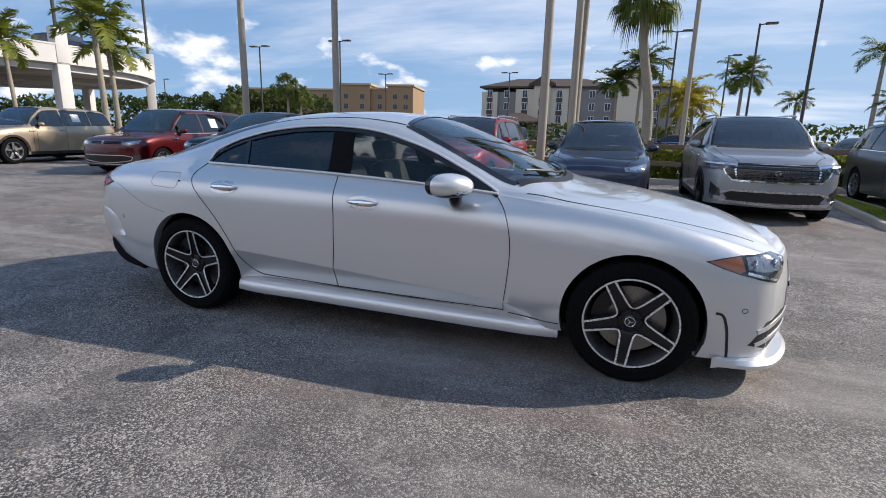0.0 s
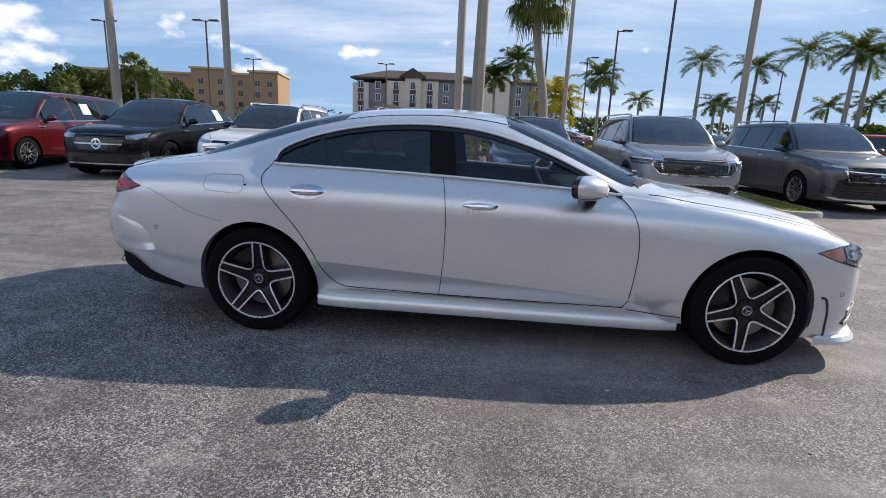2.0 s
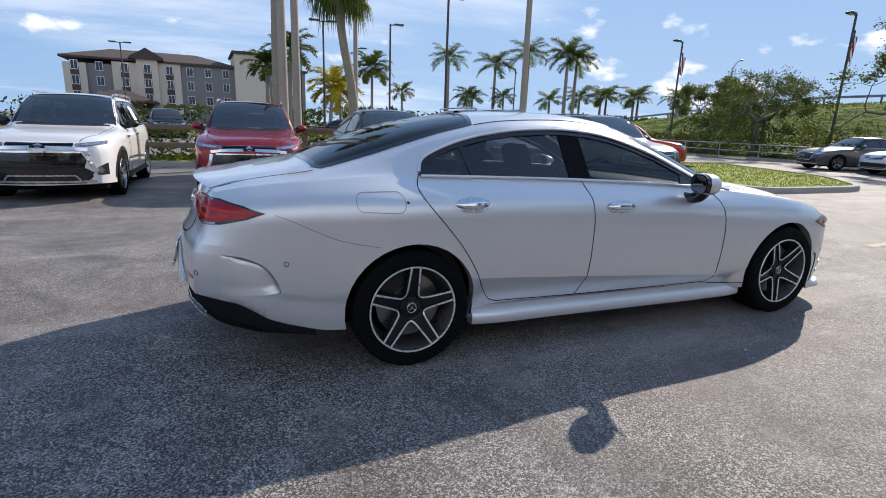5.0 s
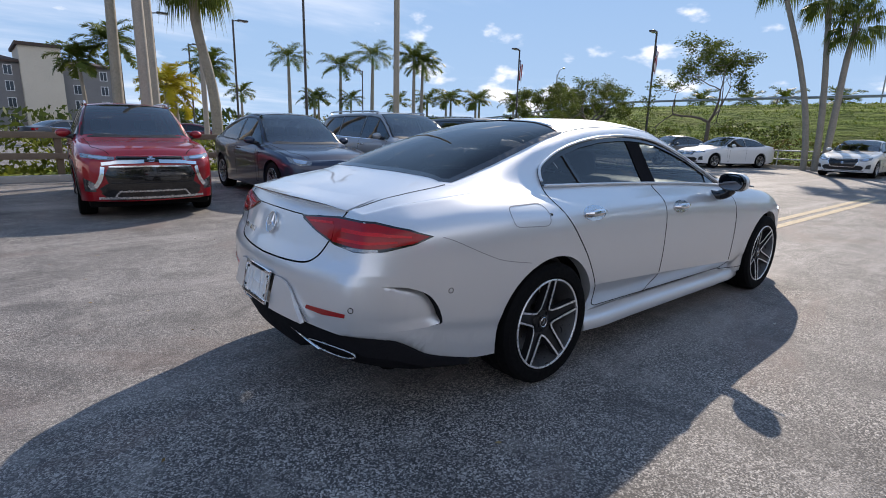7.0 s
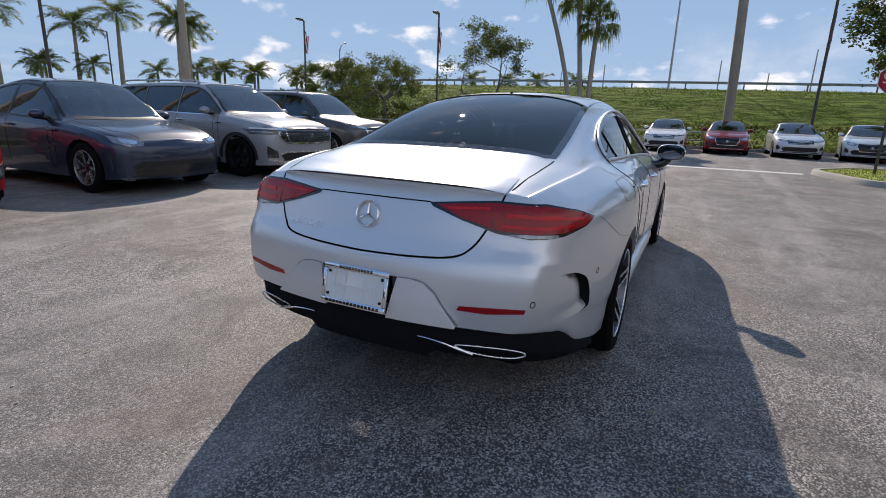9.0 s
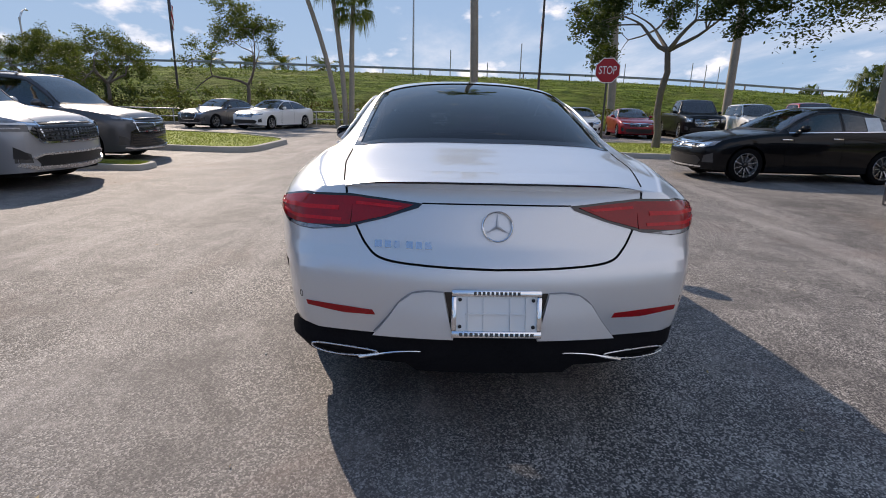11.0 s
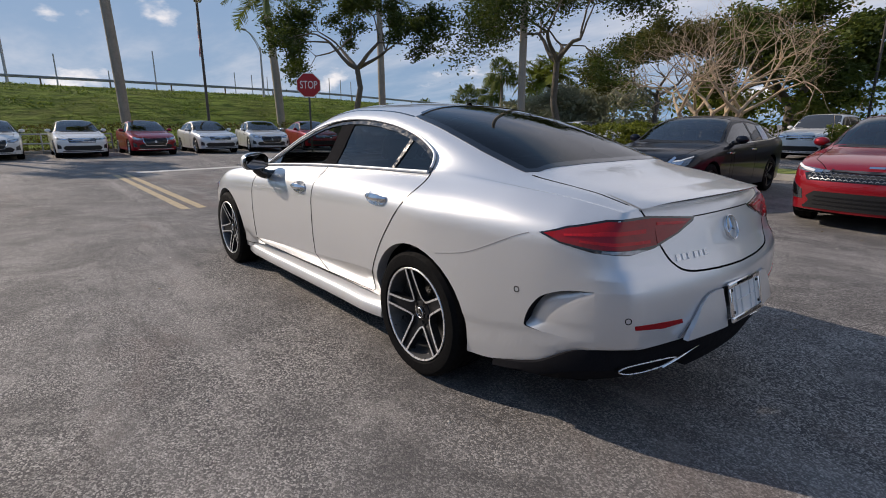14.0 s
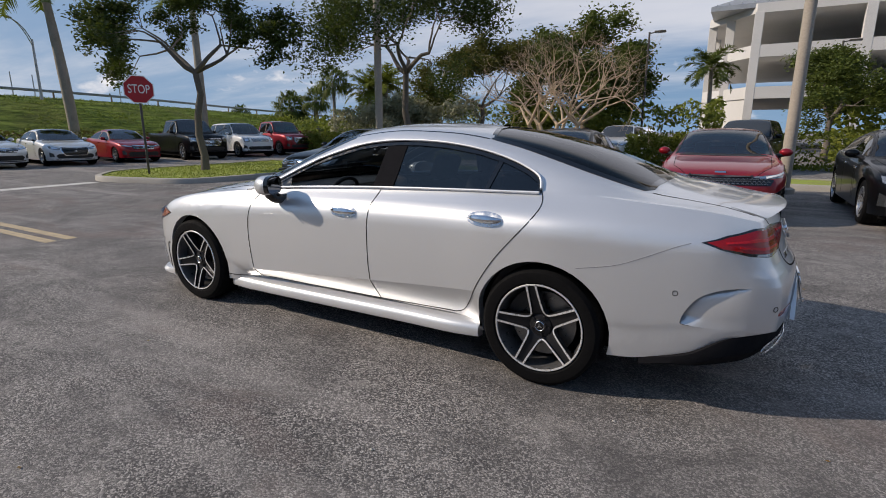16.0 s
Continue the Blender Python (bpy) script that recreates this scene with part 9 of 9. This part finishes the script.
def palm(label, x, y, h, kind="royal", size=2.6, r=0.16, lean=(0, 0), count=16, seed=1, leaf="palm_leaf", z=0.05, group="", sway=0.0):
    rng = np.random.default_rng(seed)
    t = thing("palm_tree", label, "palm tree", group, pose(x, y, z))
    bm = bmesh.new()
    n = 9
    pts, rad = [], []
    for k in range(n + 1):
        u = k / n
        bend = u ** 1.6
        sw = sway * math.sin(2 * math.pi * u) * u
        pts.append((lean[0] * bend + sw, lean[1] * bend, h * u - 0.15 * (k == 0)))
        rad.append(r * (1.25 - 0.35 * u + (0.18 * math.sin(u * 3.1) if kind == "royal" else 0)) * (1 + 0.03 * (k % 2)))
    tube(bm, pts, rad, 12, cap=False)
    part("trunk", bm, M["palm_bark"], t, angle=None)
    top = Vector(pts[-1])
    if kind == "royal":
        s = bmesh.new()
        tube(s, [top + Vector((0, 0, -0.1)), top + Vector((0, 0, 0.5)), top + Vector((0, 0, 1.15))], [rad[-1] * 1.15, rad[-1] * 1.05, rad[-1] * 0.5], 10)
        part("crownshaft", s, M["shaft"], t)
        top = top + Vector((0, 0, 0.95))
    c = part_mesh("crown", crown_mesh(kind, rng, count, size), M[leaf], t, smooth=False)
    c.location = top
    return t


def leafy_mass(name, label, category, boxes, count, leaf_size, seed, material, kind="stuff", bumpy=0.25):
    """A hedge or far wood: leaves through the outer skin of rounded boxes."""
    rng = np.random.default_rng(seed)
    C = []
    vol = [np.prod(np.array(b[1]) - np.array(b[0])) ** 0.7 for b in boxes]
    for b, v in zip(boxes, vol):
        lo, hi = np.array(b[0], float), np.array(b[1], float)
        n = int(count * v / sum(vol))
        u = rng.uniform(-1, 1, (n, 3))
        ax = rng.integers(0, 3, n)
        u[np.arange(n), ax] = np.sign(u[np.arange(n), ax]) * rng.uniform(0.75, 1.0, n)
        p = (lo + hi) / 2 + u * (hi - lo) / 2
        wob = np.array([noise.noise(tuple(q * (1.4 / (leaf_size * 12)))) for q in p])
        p[:, 2] += wob * bumpy * (hi[2] - lo[2]) * (u[:, 2] > 0)
        p[:, 0] += wob * bumpy * 0.5
        C.append(p)
    v, f = leaf_quads(np.concatenate(C), leaf_size, rng, 0.9)
    return tagged(part_mesh(name, mesh_from(v, f), material, None, smooth=False), label, category, kind=kind)


def slanting_pole(x, y):
    t = thing("utility_pole", "pale weathered pole slanting above the shrubs", "pole", m=pose(x, y, 0))
    b = bmesh.new()
    tube(b, [(-0.24 * k, -0.16 * k, 1.15 * k - 0.1) for k in range(6)], [0.15 - 0.008 * k for k in range(6)], 12)
    part("shaft", b, M["weathered_pole"], t)


# near palms, north side
palm("tall fan palm with a curved trunk behind the fence", 2.0, 16.75, 6.0, "fan", 1.45, 0.155, (-0.40, 0.1), 46, 11, sway=0.22)
palm("tall palm with its crown high above the cars", -0.71, 18.12, 11.5, "fan", 2.2, 0.135, (0.25, 0.1), 30, 12)
palm("slender feather palm behind the fence", 1.9, 38.9, 6.4, "feather", 2.2, 0.11, (0.1, 0), 20, 13)
palm("slender feather palm behind the fence", 0.4, 39.5, 5.2, "feather", 2.0, 0.11, (-0.2, 0), 20, 18)
palm("yellowing clump palm behind the fence", 4.7, 38.0, 4.0, "feather", 2.5, 0.13, (0.3, 0), 18, 14, "leaf_yellow")
palm("yellowing clump palm behind the fence", 5.9, 39.5, 3.3, "feather", 2.4, 0.12, (-0.2, 0), 18, 15, "leaf_yellow")
palm("feather palm beyond the hedge", 9.6, 44.2, 6.0, "feather", 2.4, 0.12, (0, 0), 22, 16)
for k, (x, y, h, size) in enumerate(((29.6, 75.0, 10.4, 3.8), (29.15, 58.2, 7.9, 3.0), (35.9, 61.6, 10.1, 3.6), (29.85, 43.3, 7.7, 2.75), (31.4, 44.0, 7.2, 2.7))):
    palm("royal palm with a pale trunk and green crownshaft", x, y, h, "royal", size, 0.055 * size, (0.1 * (k % 3), 0), 18, 20 + k, group="royal palms along the road")
for k, (x, y, h) in enumerate(((33.7, 52, 3.6), (23.8, 54.5, 3.7), (32.9, 44.9, 3.6), (37, 46.5, 4.0), (30, 57, 4.0), (39, 48, 4.2), (40, 44.5, 4.0), (42, 46, 4.2), (44, 42, 4.0), (46, 43, 3.8), (48, 40, 3.6), (27, 60, 3.8), (18, 62, 4.2), (54, 24, 4.2), (57, 17, 4.3), (58, 21, 4.2), (60, 13, 4.2))):
    palm("distant palm beyond the road", x, y, h, "royal", 2.2, 0.13, (0, 0), 13, 40 + k, group="distant palms along the road")
palm("feather palm beside the parking ramp", -21.1, 13.9, 5.7, "feather", 2.05, 0.115, (-0.2, 0), 15, 60, "leaf_bright")
palm("feather palm beside the parking ramp", -22.0, 15.2, 4.9, "feather", 2.05, 0.110, (-0.15, 0), 15, 61, "leaf_bright")
palm("slim palm in front of the parking ramp", -28.4, 14.7, 5.2, "feather", 1.9, 0.09, (-0.3, 0), 16, 62, "leaf_bright")
palm("fan palm by the tan hotel", -44.5, 60.0, 7.0, "fan", 2.4, 0.16, (0, 0), 34, 63)
palm("fan palm by the tan hotel", -43.0, 60.6, 5.6, "fan", 2.2, 0.14, (0.3, 0), 34, 64)
palm("pale fan palm before the dark woods", -58.0, 64.0, 4.6, "fan", 2.4, 0.22, (0.3, 0), 30, 65)
# leaning palms and the tall trunk below the bank
palm("leaning fan palm in a clump below the bank", 24.4, 5.3, 8.4, "fan", 1.35, 0.11, (-0.2, 2.1), 28, 70, sway=0.15, group="palm clump below the bank")
palm("curved fan palm in a clump below the bank", 24.5, 4.9, 7.4, "fan", 1.35, 0.115, (0.1, 0.6), 28, 71, sway=0.18, group="palm clump below the bank")
palm("curved fan palm in a clump below the bank", 24.6, 4.6, 6.2, "fan", 1.4, 0.125, (0.2, -0.2), 28, 72, sway=0.22, group="palm clump below the bank")
palm("tall straight palm trunk below the bank", 28.0, -2.35, 13.0, "royal", 3.0, 0.185, (0.2, 0.5), 16, 73)
palm("royal palm beyond the island", 26.9, -17.4, 8.6, "royal", 2.9, 0.18, (0.1, 0.0), 17, 75, z=0.05)
palm("royal palm beyond the island", 30.0, -11.5, 7.6, "royal", 2.9, 0.20, (-0.2, 0.5), 17, 74, z=0.3)
# broadleaf trees
tree("broad oak on the stop island with an open crown", 12.9, -7.28, 3.05, 0.125, 1.24, 4, 26000, 0.055, 0.15, 381, "leaf", "bark", 1.0, 0.09)
tree("tall oak in the planting strip behind the sedans", 8.87, -13.14, 3.35, 0.15, 1.50, 4, 30000, 0.060, 0.36, 66, "leaf", "bark", 0.85, 0.07)
tree("bare spreading tree with pale twigs", 2.55, -11.9, 1.45, 0.075, 0.96, 5, 0, 0.05, 0.3, 83, "leaf", "bare", 0.80, 0.10, stems=7, split=(2, 3), thin=0.93)
tree("great spreading dark tree behind the bare tree", 7.93, -34.7, 2.3, 0.42, 2.35, 4, 44000, 0.135, 0.42, 47, "leaf_mid", "bark", 0.95, 0.05)
tree("olive brown tree beyond the planting strip", 11.99, -26.15, 2.7, 0.16, 1.60, 4, 26000, 0.085, 0.28, 127, "leaf_olive", "bark", 0.85, 0.10)
tree("green tree in front of the white parking structure", -5.6, -26.5, 1.8, 0.16, 1.25, 4, 30000, 0.068, 0.26, 86, "leaf_mid", "bark", 0.75, 0.1)
tree("green tree in front of the white parking structure", -10.0, -26.0, 1.7, 0.14, 1.15, 4, 26000, 0.070, 0.26, 87, "leaf_mid", "bark", 0.75, 0.1)
tree("grey green shrub tree with fine pale twigs", 17.17, -23.7, 1.0, 0.07, 0.92, 4, 14000, 0.075, 0.26, 88, "leaf_grey", "bare", 0.85, 0.1)
tree("grey green shrub tree with fine pale twigs", 16.0, -25.2, 0.9, 0.07, 0.80, 4, 12000, 0.075, 0.26, 33, "leaf_grey", "bare", 0.85, 0.1)
tree("small yellow green tree among the shrubs", 17.64, -30.7, 1.9, 0.08, 0.95, 4, 16000, 0.080, 0.25, 89, "leaf_bright", "bark", 0.75, 0.1)
for k, (x, y, h, s, n) in enumerate(((26.1, 10.6, 2.1, 1.90, 6000), (26.6, 18.7, 2.0, 1.15, 3500), (31.0, 21.5, 2.2, 1.35, 6000), (33.5, 27.5, 2.4, 1.4, 7000), (38.0, 31.5, 2.6, 1.5, 8000))):
    tree("open-crowned tree below the bank", x, y, h, 0.13, s, 4, int(n * 2.2), 0.062, 0.17, 90 + k, "leaf_mid", "bark", 1.0, 0.04)
for k, (x, y) in enumerate(((39.1, -36.4), (51.8, -40.2), (36.3, -37.1))):
    palm("cabbage palm at the foot of the bank", x, y, (3.7, 3.0, 4.4)[k], "fan", (2.3, 1.9, 1.8)[k], 0.22, (0, 0), 40, 100 + k, group="cabbage palms at the foot of the bank")
palm("slender palm among the shrubs", 22.4, -24.3, 4.6, "fan", 1.5, 0.11, (0.0, 0), 30, 107)
palm("yellowing palm among the shrubs", 21.05, -26.65, 4.1, "feather", 2.1, 0.13, (0.1, 0), 20, 109, "leaf_bright")
palm("yellowing palm among the shrubs", 19.8, -26.7, 4.4, "feather", 2.1, 0.13, (-0.1, 0), 20, 110, "leaf_bright")
slanting_pole(18.17, -29.37)
palm("feather palm by the white parking structure", 0.2, -40.0, 5.8, "feather", 2.4, 0.14, (0.2, 0), 18, 108)
# hedges and far woods
leafy_mass("hedge", "clipped green hedge behind the wooden fence", "hedge", [((-46, 12.5, 0.1), (8.6, 13.6, 0.95))], 42000, 0.075, 1, M["hedge"])
leafy_mass("hedge", "dense hedge at the foot of the bank", "hedge", [((25.6, -28, 0.1), (26.7, 30, 1.25))], 26000, 0.075, 2, M["hedge_red"])
leafy_mass("hedge", "clipped hedge behind the sedans", "hedge", [((-28, -20.5, 0), (2.0, -19.0, 1.25)), ((8.4, -20.5, 0), (20, -18.8, 1.2))], 34000, 0.085, 3, M["hedge"])
leafy_mass("shrub", "rounded shrub at the foot of the bank", "shrub", [((27, 7.5, 0), (29.5, 10.5, 2.0)), ((26.5, 15, 0), (29, 19, 1.8)), ((28, 21, 0), (31, 26, 2.4))], 7000, 0.09, 4, M["leaf"])
leafy_mass("far_trees", "dark woods beyond the garage lane", "trees", [((-80, 70, 0), (-63, 78, 5.8)), ((-67, 69, 0), (-55, 77, 7.0)), ((-56, 71, 0), (-46.5, 77, 6.0)), ((-34, 105, 0), (-20, 109, 2.0))], 17000, 0.36, 5, M["leaf"], bumpy=0.35)
leafy_mass("far_trees", "green thicket beyond the far lane", "trees", [((34, -40, 0), (44, -30, 2.6)), ((24, -34, 0), (34, -27, 2.0)), ((10, -40, 0), (30, -32, 3.2)), ((6, -36, 0), (12, -30, 2.8))], 15000, 0.17, 6, M["leaf_bright"], bumpy=0.4)
leafy_mass("far_trees", "grey green scrub among the trees", "trees", [((12, -27, 0), (17, -23, 3.0)), ((16, -26, 0), (22, -23, 2.6))], 9000, 0.13, 7, M["leaf_grey"], bumpy=0.4)
leafy_mass("far_trees", "yellow green bushes by the parking structure", "trees", [((-1, -36, 0), (7, -32, 2.8)), ((-20, -30, 0), (-6, -27, 3.0))], 9000, 0.16, 8, M["leaf_bright"], bumpy=0.4)
leafy_mass("far_trees", "low green trees behind the parking ramp", "trees", [((-88, 24, 0), (-76, 44, 3.6)), ((-76, 42, 0), (-66, 56, 4.4)), ((-66, 50, 0), (-60, 58, 4.8))], 7000, 0.36, 6, M["leaf"], bumpy=0.35)
leafy_mass("far_trees", "low woods along the far road", "trees", [((12, 70, 0), (70, 78, 3.0)), ((-18, 60, 0), (8, 64, 2.2)), ((30, 40, 0), (46, 60, 2.4)), ((80, 30, 0), (90, 80, 5.0)), ((-120, 100, 0), (120, 104, 3.2))], 17000, 0.40, 9, M["leaf"], bumpy=0.4)


# ---- small litter on the asphalt ----
rng_l = np.random.default_rng(31)
spots = np.stack([rng_l.uniform(-7, 10, 150), rng_l.uniform(-6, 7, 150), np.full(150, 0.006)], 1)
spots = spots[(np.abs(spots[:, 0]) > 2.7) | (np.abs(spots[:, 1]) > 1.05)]
lv, lf = leaf_quads(spots, 0.014, rng_l, 0.05)
lv[:, 2] = np.clip(lv[:, 2], 0.004, 0.016)
tagged(part_mesh("fallen_leaves", mesh_from(lv, lf), leaf_mat("dry_leaf", (0.20, 0.10, 0.03), (0.46, 0.36, 0.20)), None, smooth=False), "small dry leaves scattered on the asphalt", "leaves", kind="stuff")
peb = bmesh.new()
for k in range(70):
    x, y = float(rng_l.uniform(-7, 9)), float(rng_l.uniform(-6, 7))
    if abs(x) < 2.7 and abs(y) < 1.05:
        continue
    r = float(rng_l.uniform(0.004, 0.010))
    bmesh.ops.create_icosphere(peb, subdivisions=1, radius=r, matrix=Matrix.LocRotScale((x, y, r * 0.5), None, (1.3, 0.9, 0.7)))
pme = bpy.data.meshes.new("gravel")
peb.to_mesh(pme)
peb.free()
tagged(part_mesh("gravel", pme, M["concrete"], None, smooth=False), "loose pale gravel on the asphalt", "gravel", kind="stuff")
